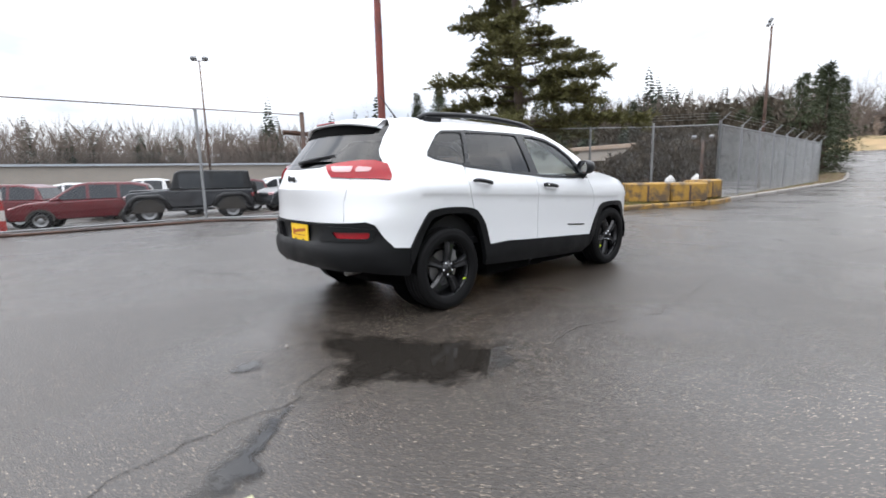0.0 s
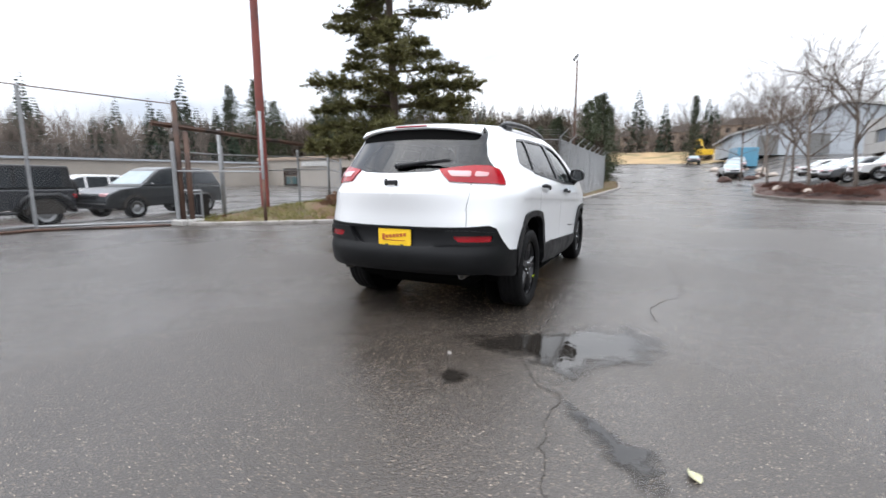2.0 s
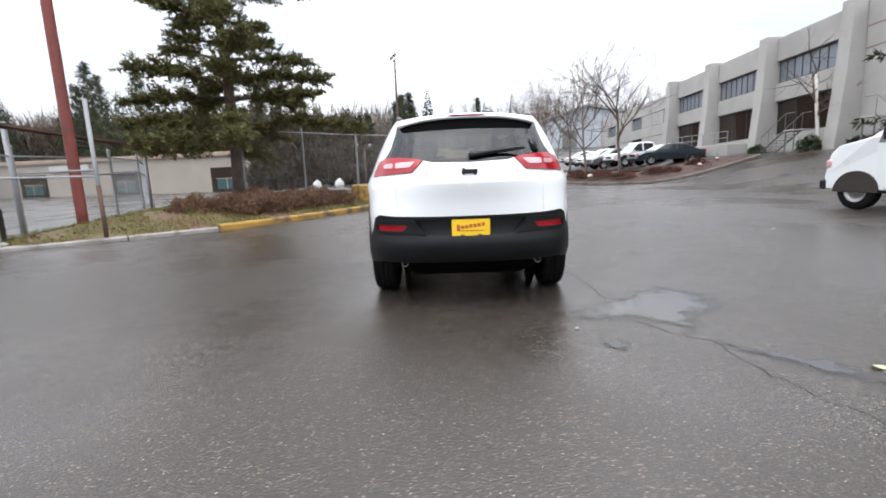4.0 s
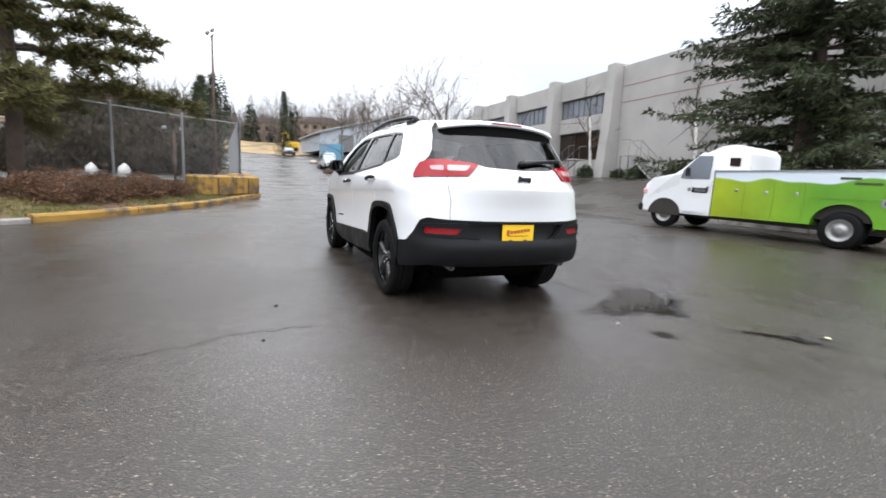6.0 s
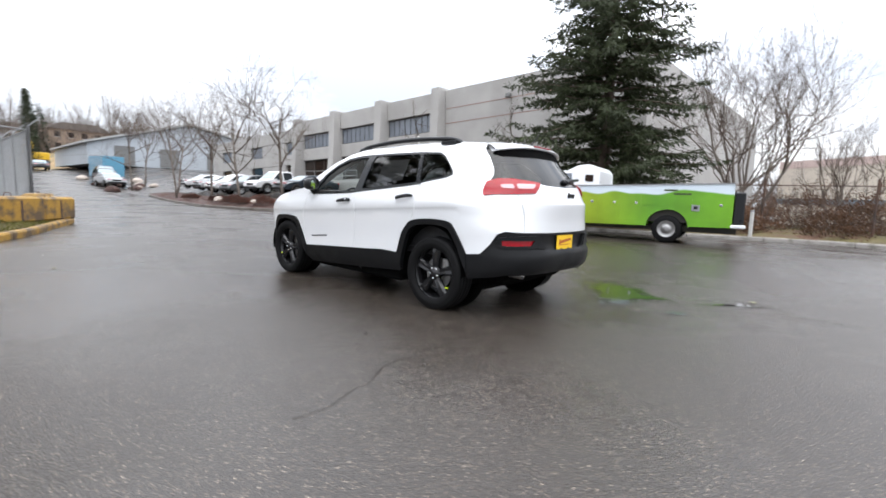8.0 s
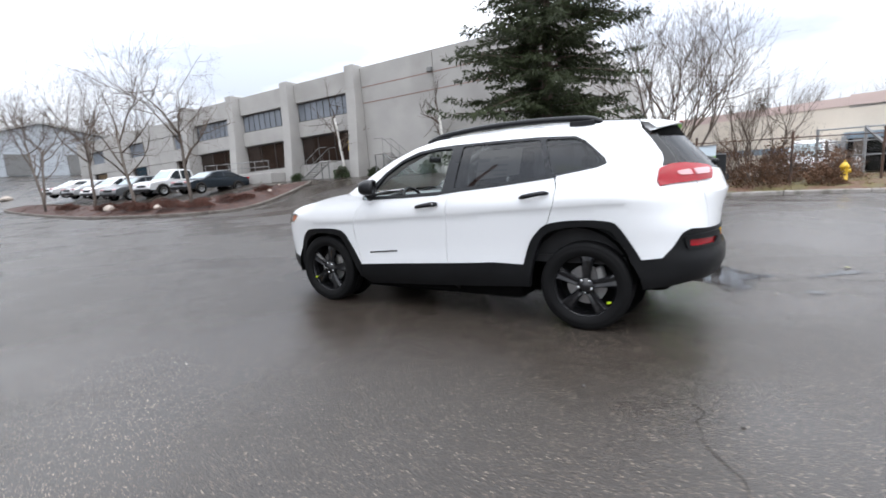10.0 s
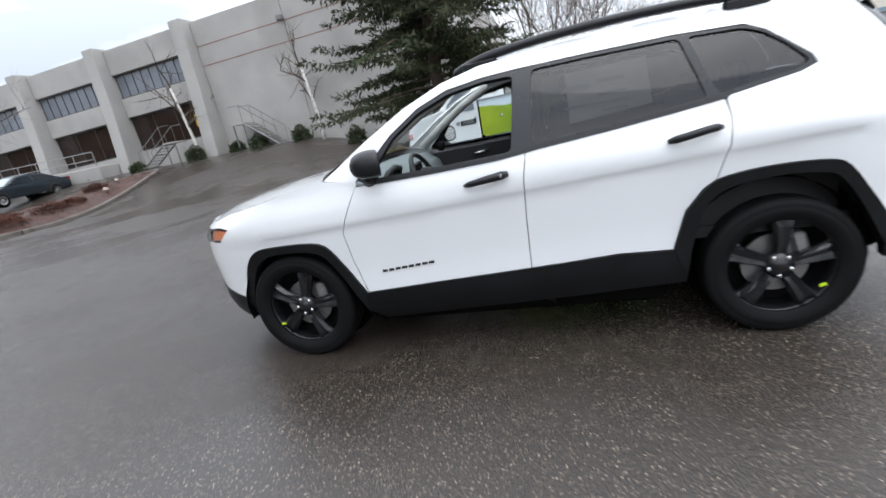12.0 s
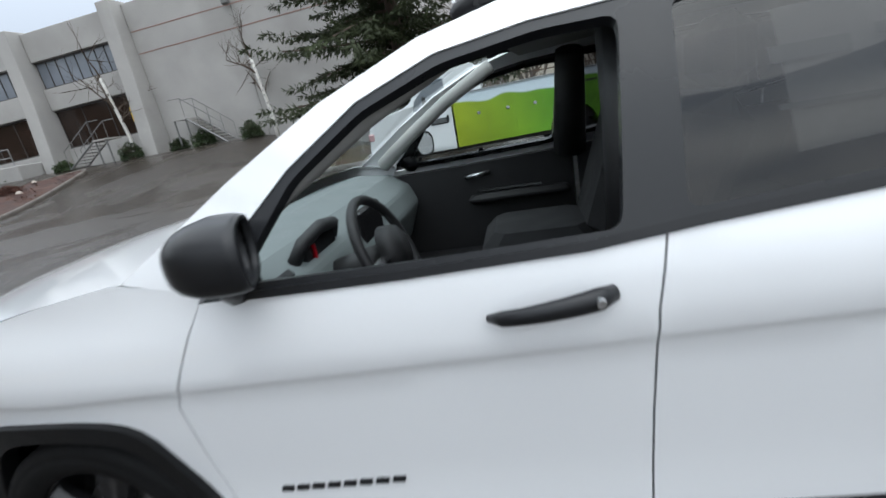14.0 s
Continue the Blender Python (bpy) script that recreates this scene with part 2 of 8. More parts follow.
M_MULCH = shader("wet_bark_mulch", (0.042, 0.018, 0.013), 0.8, vary=0.4, scale=2, fine=45, bump=0.7, second=(0.075, 0.034, 0.022), second_at=(0.45, 0.7), second_scale=3)
M_GRASS = shader("wet_winter_grass", (0.105, 0.085, 0.030), 0.85, vary=0.4, scale=2, fine=70, bump=0.6, second=(0.115, 0.062, 0.036), second_at=(0.42, 0.58), second_scale=1.4)
M_SHRUB = shader("brown_shrub_leaves", (0.13, 0.070, 0.040), 0.8, vary=0.4, scale=3, bump=0.0, per_object=0.5, spec=0.3)
M_REDTWIG = shader("reddish_winter_twigs", (0.10, 0.042, 0.030), 0.8, vary=0.4, scale=3, bump=0.0, per_object=0.5, spec=0.3)
M_GREENSHRUB = shader("green_shrub_leaves", (0.045, 0.065, 0.028), 0.7, vary=0.4, scale=3, bump=0.0, per_object=0.5, spec=0.3)
# dark glass; the brown tint is a warm reflection put into its colour
M_DARKWIN = shader("dark_glass_brown_reflection", (0.028, 0.018, 0.014), 0.06, vary=0.2, scale=0.8, bump=0.0, rough_vary=0.02)
# pale base carries the sky's reflection on the glass
M_BLUEWIN = shader("grey_blue_glass_sky_reflection", (0.19, 0.21, 0.24), 0.12, vary=0.2, scale=0.8, bump=0.0, rough_vary=0.03)
M_FRAME = shader("bronze_window_frame", (0.05, 0.045, 0.042), 0.45, vary=0.15, bump=0.05)
M_BROWNRAIL = shader("red_joint_paint", (0.30, 0.17, 0.14), 0.7, bump=0.0)

# ---- tools ----
def mesh_of(name, verts, faces, material, smooth=False):
    me = bpy.data.meshes.new(name)
    me.from_pydata([tuple(v) for v in verts], [], [tuple(f) for f in faces])
    me.materials.append(material)
    if smooth:
        me.shade_smooth()
    return me


class Shape:
    """A growing list of points and faces."""
    def __init__(self):
        self.v, self.f = [], []

    def add(self, verts, faces):
        k = len(self.v)
        self.v += [tuple(p) for p in verts]
        self.f += [tuple(k + i for i in f) for f in faces]
        return self

    def box(self, centre, size, turn=0.0, chamfer=0.0, matrix=None):
        sx, sy, sz = (s / 2 for s in size)
        c = min(chamfer, sx * 0.9, sy * 0.9, sz * 0.9)
        m = matrix or (Matrix.Translation(centre) @ Matrix.Rotation(radians(turn), 4, "Z"))
        if c <= 0:
            vs = [(x, y, z) for x in (-sx, sx) for y in (-sy, sy) for z in (-sz, sz)]
            fs = [(0, 1, 3, 2), (4, 6, 7, 5), (0, 4, 5, 1), (2, 3, 7, 6), (0, 2, 6, 4), (1, 5, 7, 3)]
            return self.add([m @ Vector(p) for p in vs], fs)
        ring = [(-sx + c, -sy), (sx - c, -sy), (sx, -sy + c), (sx, sy - c), (sx - c, sy), (-sx + c, sy), (-sx, sy - c), (-sx, -sy + c)]
        small = [(x * (1 - c / sx), y * (1 - c / sy)) for x, y in ring]
        vs, rows = [], []
        for pts, z in ((small, -sz), (ring, -sz + c), (ring, sz - c), (small, sz)):
            rows.append(len(vs))
            vs += [(x, y, z) for x, y in pts]
        fs = [tuple(range(7, -1, -1)), tuple(rows[3] + i for i in range(8))]
        for a in range(3):
            for i in range(8):
                j = (i + 1) % 8
                fs.append((rows[a] + i, rows[a] + j, rows[a + 1] + j, rows[a + 1] + i))
        return self.add([m @ Vector(p) for p in vs], fs)

    def tube(self, pts, radii, seg=8, caps=True, squash=1.0):
        pts = [Vector(p) for p in pts]
        if isinstance(radii, (int, float)):
            radii = [radii] * len(pts)
        radii = [float(r) for r in radii]
        vs, fs = [], []
        prev = None
        for i, p in enumerate(pts):
            d = (pts[min(i + 1, len(pts) - 1)] - pts[max(i - 1, 0)]).normalized()
            if prev is None:
                side = d.cross(Vector((0, 0, 1)))
                if side.length < 0.05:
                    side = d.cross(Vector((0, 1, 0)))
            else:
                side = prev - d * prev.dot(d)
            side.normalize()
            prev = side
            up = d.cross(side)
            for k in range(seg):
                a = 2 * math.pi * k / seg
                vs.append(p + radii[i] * (math.cos(a) * side + math.sin(a) * squash * up))
        for i in range(len(pts) - 1):
            for k in range(seg):
                j = (k + 1) % seg
                fs.append((i * seg + k, i * seg + j, (i + 1) * seg + j, (i + 1) * seg + k))
        if caps:
            fs.append(tuple(range(seg - 1, -1, -1)))
            fs.append(tuple((len(pts) - 1) * seg + k for k in range(seg)))
        return self.add(vs, fs)

    def lathe(self, profile, centre, axis="x", seg=40):
        """profile: (radius, offset along the axis)."""
        vs, fs = [], []
        c = Vector(centre)
        for r, o in profile:
            for k in range(seg):
                a = 2 * math.pi * k / seg
                u, w = r * math.cos(a), r * math.sin(a)
                vs.append(c + Vector((o, u, w) if axis == "x" else (u, o, w) if axis == "y" else (u, w, o)))
        for i in range(len(profile) - 1):
            for k in range(seg):
                j = (k + 1) % seg
                fs.append((i * seg + k, i * seg + j, (i + 1) * seg + j, (i + 1) * seg + k))
        return self.add(vs, fs)

    def prism(self, outline, lo, hi, plane="xy"):
        """A flat outline drawn out between two heights."""
        n = len(outline)
        put = {"xy": lambda a, b, h: (a, b, h), "yz": lambda a, b, h: (h, a, b), "xz": lambda a, b, h: (a, h, b)}[plane]
        vs = [put(a, b, lo) for a, b in outline] + [put(a, b, hi) for a, b in outline]
        fs = [tuple(range(n - 1, -1, -1)), tuple(range(n, 2 * n))] + [(i, (i + 1) % n, n + (i + 1) % n, n + i) for i in range(n)]
        return self.add(vs, fs)

    def mesh(self, name, material, smooth=False):
        return mesh_of(name, self.v, self.f, material, smooth)


def thing(name, label, category, at=(0, 0, 0), turn=0.0, group="", kind=""):
    ob = new(name)
    ob.matrix_world = pose(*at, 0, 0, turn)
    ob.empty_display_size = 0.2
    return tagged(ob, label, category, group, kind)


def part(name, shape, material, parent, label="", smooth=False, at=None):
    """One mesh under a thing or a part. shape: a Shape, a mesh, or a bmesh."""
    if isinstance(shape, Shape):
        me = shape.mesh(name, material, smooth)
    elif isinstance(shape, bpy.types.Mesh):
        me = shape
    else:
        me = bpy.data.meshes.new(name)
        shape.to_mesh(me)
        shape.free()
        me.materials.append(material)
        if smooth:
            me.shade_smooth()
    ob = new(name, me)
    ob.parent = parent
    if at:
        ob.matrix_local = at if isinstance(at, Matrix) else Matrix.Translation(at)
    return tagged(ob, label)


def single(name, shape, material, label, category, group="", kind="", smooth=False):
    """A thing of one mesh."""
    ob = new(name, shape.mesh(name, material, smooth))
    return tagged(ob, label, category, group, kind)


def soften(ob, width, segments=2, angle=35):
    mod = ob.modifiers.new("bevel", "BEVEL")
    mod.width, mod.segments, mod.limit_method, mod.angle_limit = width, segments, "ANGLE", radians(angle)
    return ob


def ease(a, b, x):
    t = min(1.0, max(0.0, (x - a) / (b - a)))
    return t * t * (3 - 2 * t)


def land(x, y):
    """The lie of the ground: level round the car, up to the works building and up the road."""
    z = 3.2 * ease(62 - 28 * ease(-14, -6, x), 95, y) + 3.0 * ease(95, 230, y)
    z += 1.42 * ease(9.6, 19.0, x) * ease(5.0, 13.0, y)
    z += 0.19 * ease(2.8, 6.2, x) * ease(12.0, 8.6, x) * ease(10, 5, y) * ease(-10, -4, y)
    z += 0.20 * ease(2, 14, y) * ease(-3, -9, x) * ease(40, 20, y) - 0.5 * ease(-10.5, -19.0, x) * ease(75, 55, y)
    return z

# ---- ground and structure ----
def steps(marks):
    out = []
    for (a, s), (b, _) in zip(marks, marks[1:]):
        n = max(1, round((b - a) / s))
        out += [a + (b - a) * i / n for i in range(n)]
    return out + [marks[-1][0]]


gx = steps([(-900, 150), (-150, 25), (-40, 4), (-12, 1), (26, 4), (60, 25), (150, 150), (900, 1)])
gy = steps([(-900, 150), (-150, 25), (-40, 4), (-12, 1), (45, 4), (120, 20), (250, 130), (900, 1)])
gs = Shape()
gs.add([(x, y, land(x, y)) for y in gy for x in gx],
       [(j * len(gx) + i, j * len(gx) + i + 1, (j + 1) * len(gx) + i + 1, (j + 1) * len(gx) + i) for j in range(len(gy) - 1) for i in range(len(gx) - 1)])
single("ground", gs, M_ASPHALT, "old wet grey asphalt with pale chips, level then rising", "asphalt ground", kind="structure", smooth=True)


def smooth_line(pts, n=6, closed=False):
    """A rounded line through points."""
    out, k = [], len(pts)
    for i in range(k if closed else k - 1):
        p = [Vector(pts[j % k] if closed else pts[min(max(j, 0), k - 1)]) for j in (i - 1, i, i + 1, i + 2)]
        for s in range(n):
            t = s / n
            out.append(0.5 * (2 * p[1] + (p[2] - p[0]) * t + (2 * p[0] - 5 * p[1] + 4 * p[2] - p[3]) * t * t + (3 * p[1] - p[0] - 3 * p[2] + p[3]) * t ** 3))
    if not closed:
        out.append(Vector(pts[-1]))
    return out


from mathutils import geometry


def bed(name, outline, material, label, category, lift=0.12, mound=0.25, spacing=0.5):
    """A planted bed: an even grid of points inside an outline, mounded to its middle."""
    line = [Vector((p[0], p[1])) for p in outline]
    n = len(line)
    xs, ys = [p.x for p in line], [p.y for p in line]

    def depth(q):
        inside, near = False, 1e9
        for i in range(n):
            a, b = line[i], line[(i + 1) % n]
            if (a.y > q.y) != (b.y > q.y) and q.x < (b.x - a.x) * (q.y - a.y) / (b.y - a.y) + a.x:
                inside = not inside
            ab = b - a
            t = max(0, min(1, (q - a).dot(ab) / max(ab.length_squared, 1e-9)))
            near = min(near, (a + ab * t - q).length)
        return near if inside else -near

    pts = list(line)
    y = min(ys)
    while y < max(ys):
        x = min(xs)
        while x < max(xs):
            q = Vector((x + random.uniform(-0.3, 0.3) * spacing, y + random.uniform(-0.3, 0.3) * spacing))
            if depth(q) > 0.3 * spacing:
                pts.append(q)
            x += spacing
        y += spacing
    from_cdt = geometry.delaunay_2d_cdt(pts, [], [list(range(n))], 1, 1e-5)
    vs = [(p.x, p.y, land(p.x, p.y) + lift + mound * ease(0, 2.2, max(0, depth(p))) + 0.03 * noise.noise((p.x * 1.7, p.y * 1.7, 0))) for p in from_cdt[0]]
    s = Shape()
    s.add(vs, from_cdt[2])
    return single(name, s, material, label, category, kind="structure", smooth=True)


def kerb(name, line, material, label, width=0.16, height=0.15, length=1.8):
    """A kerb of cast lengths with open joints along a line on the ground."""
    root = thing(name, label, "kerb", kind="structure")
    dist, run, runs = 0.0, [line[0]], []
    for a, b in zip(line, line[1:]):
        run.append(b)
        dist += (Vector(b) - Vector(a)).length
        if dist > length:
            runs.append(run)
            run, dist = [b], 0.0
    if len(run) > 1:
        runs.append(run)
    for k, r in enumerate(runs):
        s, vs, fs = Shape(), [], []
        r = [Vector((p[0], p[1])) for p in r]
        for i, p in enumerate(r):
            d = (r[min(i + 1, len(r) - 1)] - r[max(i - 1, 0)]).normalized()
            side = Vector((-d.y, d.x))
            if i == 0:
                p = p + d * 0.012
            if i == len(r) - 1:
                p = p - d * 0.012
            z = land(p.x, p.y)
            for off, up in ((-0.5, -0.1), (-0.5, 0.72), (-0.36, 1.0), (0.40, 1.0), (0.5, 0.85), (0.5, -0.1)):
                q = p + side * off * width
                vs.append((q.x, q.y, z + up * height + 0.008 * noise.noise((q.x * 3, q.y * 3, up))))
        for i in range(len(r) - 1):
            for j in range(5):
                fs.append((i * 6 + j, i * 6 + j + 1, i * 6 + 7 + j, i * 6 + 6 + j))
        fs += [tuple(range(5, -1, -1)), tuple((len(r) - 1) * 6 + j for j in range(6))]
        s.add(vs, fs)
        part("kerb_stone", s, material, root)
    return root


# the verge with the pine, its kerb partly yellow
verge_front = smooth_line([(-8.3, 2.0), (-7.0, 2.8), (-5.3, 4.2), (-4.6, 5.1), (-3.6, 6.8), (-2.8, 8.4), (-2.3, 9.8), (-1.75, 11.4), (-1.45, 12.6), (-1.5, 14.0)], 4)
verge_back = [(-2.4, 15.0), (-5.0, 16.2), (-8.0, 14.0), (-9.3, 9.0), (-9.7, 5.0), (-9.3, 3.0)]
bed("grass_verge", [tuple(p) for p in verge_front] + verge_back, M_GRASS, "patchy wet winter grass and bare soil round the pine", "verge", 0.06, 0.3, 0.4)
kerb("kerb_yellow", [tuple(p) for p in verge_front[8:]], M_YELLOWCURB, "kerb with worn yellow paint along the grass verge", 0.17, 0.14)
kerb("kerb_low", [tuple(p) for p in verge_front[:9]], M_CURB, "low sunken concrete edging along the grass verge", 0.15, 0.085)
kerb("kerb_road", [tuple(p) for p in smooth_line([(-1.55, 14.2), (-1.45, 20), (-1.4, 28), (-1.5, 38), (-2.5, 48)], 6)], M_CURB, "low weathered concrete kerb along the fence", 0.18, 0.13)
roadside = [(-1.6, 14.4), (-1.5, 20), (-1.5, 28), (-1.6, 38), (-2.6, 48), (-12, 60), (-12, 40), (-3.0, 36), (-2.6, 25), (-2.6, 15)]
bed("grass_strip", roadside, M_GRASS, "narrow strip of leaf litter and grass under the fence", "verge", 0.05, 0.1, 0.8)

# the island across the drive
island = smooth_line([(6.7, 26), (6.9, 22.5), (7.7, 19.9), (9.6, 18.5), (12.3, 18.3), (15.4, 18.9), (16.6, 19.6), (16.0, 21.0), (13.6, 23.5), (12.0, 30), (12.0, 44), (9.5, 45), (8.2, 36)], 4, True)
bed("mulch_island", [tuple(p) for p in island], M_MULCH, "island bed of wet reddish bark mulch", "planting bed", 0.1, 0.4, 0.5)
kerb("kerb_island", [tuple(p) for p in island] + [tuple(island[0])], M_DARKCURB, "weathered concrete kerb round the mulch island", 0.16, 0.14, 2.4)

# the east verge behind the truck
east_line = smooth_line([(11.6, 6.5), (12.6, 3.0), (13.6, -0.5), (14.5, -3.0), (14.9, -6.5), (14.4, -12), (13.5, -24)], 5)
bed("east_verge", [tuple(p) for p in east_line] + [(24, -24), (26, -8), (22, 2), (21.5, 6.5), (16, 7.0), (13, 7.6)], M_GRASS, "rough verge of dead grass and leaf litter", "verge", 0.1, 0.2, 0.7)
kerb("kerb_east", [tuple(p) for p in east_line], M_CURB, "stained concrete kerb along the rough verge", 0.16, 0.13, 2.0)


# ---- the works building ----
# it stands level while the yard rises, so it leans a little against the yard's own plane
BX, BASE, TOP = 19.82, 1.35, 8.25
works = thing("works_building", "two-storey grey concrete works building with fin pilasters and strip windows", "building", (BX, 0, 0))
works.matrix_world = Matrix.Translation((BX, 18.0, 0)) @ Matrix.Rotation(radians(-1.85), 4, "X") @ Matrix.Translation((0, -18.0, 0))


def slab(y0, y1, z0, z1, name="wall_panel", out=0.0, thick=0.3, material=None, x0=0.0):
    s = Shape().box((x0 + thick / 2 - out, (y0 + y1) / 2, (z0 + z1) / 2), (thick, y1 - y0 - 0.02, z1 - z0 - 0.02), chamfer=0.02)
    return part(name, s, material or M_CONCRETE, works)


def building_window(y0, y1, z0, z1, glass, bars):
    """Glass set back in its opening, with mullions, head and sill bars."""
    w = part("window", Shape().box((0.26, (y0 + y1) / 2, (z0 + z1) / 2), (0.03, y1 - y0, z1 - z0)), glass, works)
    f = Shape()
    for i in range(bars + 1):
        y = y0 + (y1 - y0) * i / bars
        f.box((0.23, y, (z0 + z1) / 2), (0.05, 0.03, z1 - z0))
    for z in (z0 + 0.03, z1 - 0.03):
        f.box((0.20, (y0 + y1) / 2, z), (0.09, y1 - y0, 0.06))
    part("window_frame", f, M_FRAME, w)


PIL = [17.30, 23.32, 29.38, 35.45]
FIN = 0.74
# blank bay towards the drive, in three lifts with thin joints
for z0, z1 in ((BASE - 1.5, 6.02), (6.02, 7.00), (7.00, TOP)):
    for y0, y1 in ((4.2, 6.4), (6.4, 11.9), (11.9, PIL[0])):
        slab(y0, y1, z0, z1)
for z in (6.02, 7.00):
    part("joint_strip", Shape().box((-0.004, 10.75, z), (0.012, 13.0, 0.035)), M_BROWNRAIL, works)
# fins that lean out towards the foot and run up past the parapet
for y in PIL:
    s = Shape().prism([(0.35, BASE - 1.5), (-1.28, BASE - 1.5), (-0.80, 4.9), (-0.64, TOP + 0.13), (0.35, TOP + 0.13)], y, y + FIN, "xz")
    soften(part("pilaster", s, M_CONCRETE, works), 0.04)
for a, b in zip(PIL, PIL[1:]):
    y0, y1 = a + FIN, b
    slab(y0, y1, 6.90, TOP, "parapet_panel")
    slab(y0, y1, 4.55, 5.62, "spandrel_panel")
    slab(y0, y1, BASE - 1.5, 2.62, "plinth_panel")
    slab(y0, y0 + 0.62, 2.62, 4.55, "pier", x0=0.02)
    slab(y0, y0 + 0.55, 5.62, 6.90, "pier", x0=0.02)
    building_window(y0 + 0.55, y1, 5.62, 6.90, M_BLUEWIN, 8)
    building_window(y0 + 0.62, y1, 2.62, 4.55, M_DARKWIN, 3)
# the plainer length beyond, set back
for y0, y1 in ((36.19, 44), (44, 52), (52, 60)):
    for z0, z1 in ((BASE - 1.5, 2.62), (4.55, 5.62), (6.90, TOP - 0.1)):
        slab(y0, y1, z0, z1, x0=1.5)
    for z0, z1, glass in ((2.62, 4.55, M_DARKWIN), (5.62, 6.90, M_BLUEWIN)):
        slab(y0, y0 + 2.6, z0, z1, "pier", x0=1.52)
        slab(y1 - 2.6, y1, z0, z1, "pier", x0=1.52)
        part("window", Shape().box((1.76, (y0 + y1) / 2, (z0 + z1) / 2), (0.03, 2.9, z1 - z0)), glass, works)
part("return_wall", Shape().box((0.9, 36.05, 4.05), (1.5, 0.27, 8.3)), M_CONCRETE, works)
part("end_wall", Shape().box((15.0, 4.05, 4.05), (30, 0.3, 8.4)), M_CONCRETE, works)
part("end_wall", Shape().box((15.8, 60.2, 4.05), (28.5, 0.3, 8.3)), M_CONCRETE, works)
part("back_wall", Shape().box((30, 32.0, 4.05), (0.3, 56, 8.3)), M_CONCRETE, works)
part("roof", Shape().box((16.0, 32.1, TOP - 0.45), (28, 56, 0.25)), M_CONCRETE, works)

# ---- the white SUV ----
def soft_curve(table, reach=0.03):
    xs, ys = [a for a, _ in table], [b for _, b in table]
    return lambda z: float(np.mean([np.interp(z + k * reach, xs, ys) for k in (-1, -0.5, 0, 0.5, 1)]))


half_width = soft_curve([(0.18, 0.80), (0.30, 0.885), (0.40, 0.908), (0.60, 0.905), (0.75, 0.914), (0.893, 0.9225), (0.921, 0.935), (0.97, 0.933), (1.04, 0.923),
                         (1.11, 0.901), (1.23, 0.853), (1.33, 0.808), (1.43, 0.758), (1.52, 0.708), (1.59, 0.655), (1.66, 0.58)], 0.004)
corner_power = soft_curve([(0.40, 3.2), (0.80, 3.1), (1.02, 2.35), (1.10, 2.2), (1.6, 2.3)], 0.02)
tail = soft_curve([(0.30, -2.13), (0.40, -2.20), (0.45, -2.262), (0.52, -2.288), (0.58, -2.292), (0.61, -2.285), (0.64, -2.262), (0.70, -2.255), (0.79, -2.256), (0.90, -2.266),
                   (1.045, -2.302), (1.060, -2.305), (1.075, -2.292), (1.20, -2.245), (1.30, -2.155), (1.48, -1.985), (1.56, -1.93), (1.65, -1.85)], 0.006)
nose = soft_curve([(0.20, 2.18), (0.35, 2.27), (0.55, 2.31), (0.75, 2.32), (0.86, 2.30), (0.94, 2.23), (1.02, 2.05), (1.2, 1.9)], 0.02)
Y_REAR, Y_FRONT, REACH = -1.45, 1.25, 1.6


def skin(u, z, out=0.0):
    """The car's outer skin. u: along the side (= y), then round the corner to the middle of the tail or the nose."""
    def at(u, z):
        tilt = 0.055 * max(-1.5, min(1.3, u)) * ease(1.14, 1.04, z) * ease(0.45, 0.70, z)
        w = half_width(z + tilt) * (1 - 0.012 * min(1.0, (u / 1.4) ** 2))
        if Y_REAR <= u <= Y_FRONT:
            return Vector((w, u, z))
        end, base, q = (tail(z), Y_REAR, (Y_REAR - u) / REACH) if u < Y_REAR else (nose(z), Y_FRONT, (u - Y_FRONT) / REACH)
        a, power = min(1.0, q) * math.pi / 2, corner_power(z) if u < 0 else 2.6
        return Vector((w * max(0.0, math.cos(a)) ** (2 / power), base + (end - base) * math.sin(a) ** (2 / power), z))
    p = at(u, z)
    if out:
        e = 0.012
        n = (at(u + e, z) - at(u - e, z)).cross(at(u, z + e) - at(u, z - e))
        p = p + n.normalized() * out
        if abs(u - (Y_REAR - REACH)) < 1e-6 or abs(u - (Y_FRONT + REACH)) < 1e-6:
            p.x = 0.0
    return p


def to_u(p):
    """(y, z) on the side, ("x", x, z) on the tail or ("f", x, z) on the nose."""
    if len(p) == 2:
        y, z = p
        if Y_REAR <= y <= Y_FRONT:
            return Vector((y, z))
        end, base, s = (tail(z), Y_REAR, -1) if y < Y_REAR else (nose(z), Y_FRONT, 1)
        f = min(1.0, (y - base) / (end - base))
        return Vector((base + s * REACH * math.asin(f ** ((corner_power(z) if y < 0 else 2.6) / 2)) / (math.pi / 2), z))
    k, x, z = p
    f = min(1.0, abs(x) / (half_width(z) * 0.988))
    q = math.acos(f ** ((corner_power(z) if k == "x" else 2.6) / 2)) / (math.pi / 2)
    return Vector((Y_REAR - REACH * q, z)) if k == "x" else Vector((Y_FRONT + REACH * q, z))


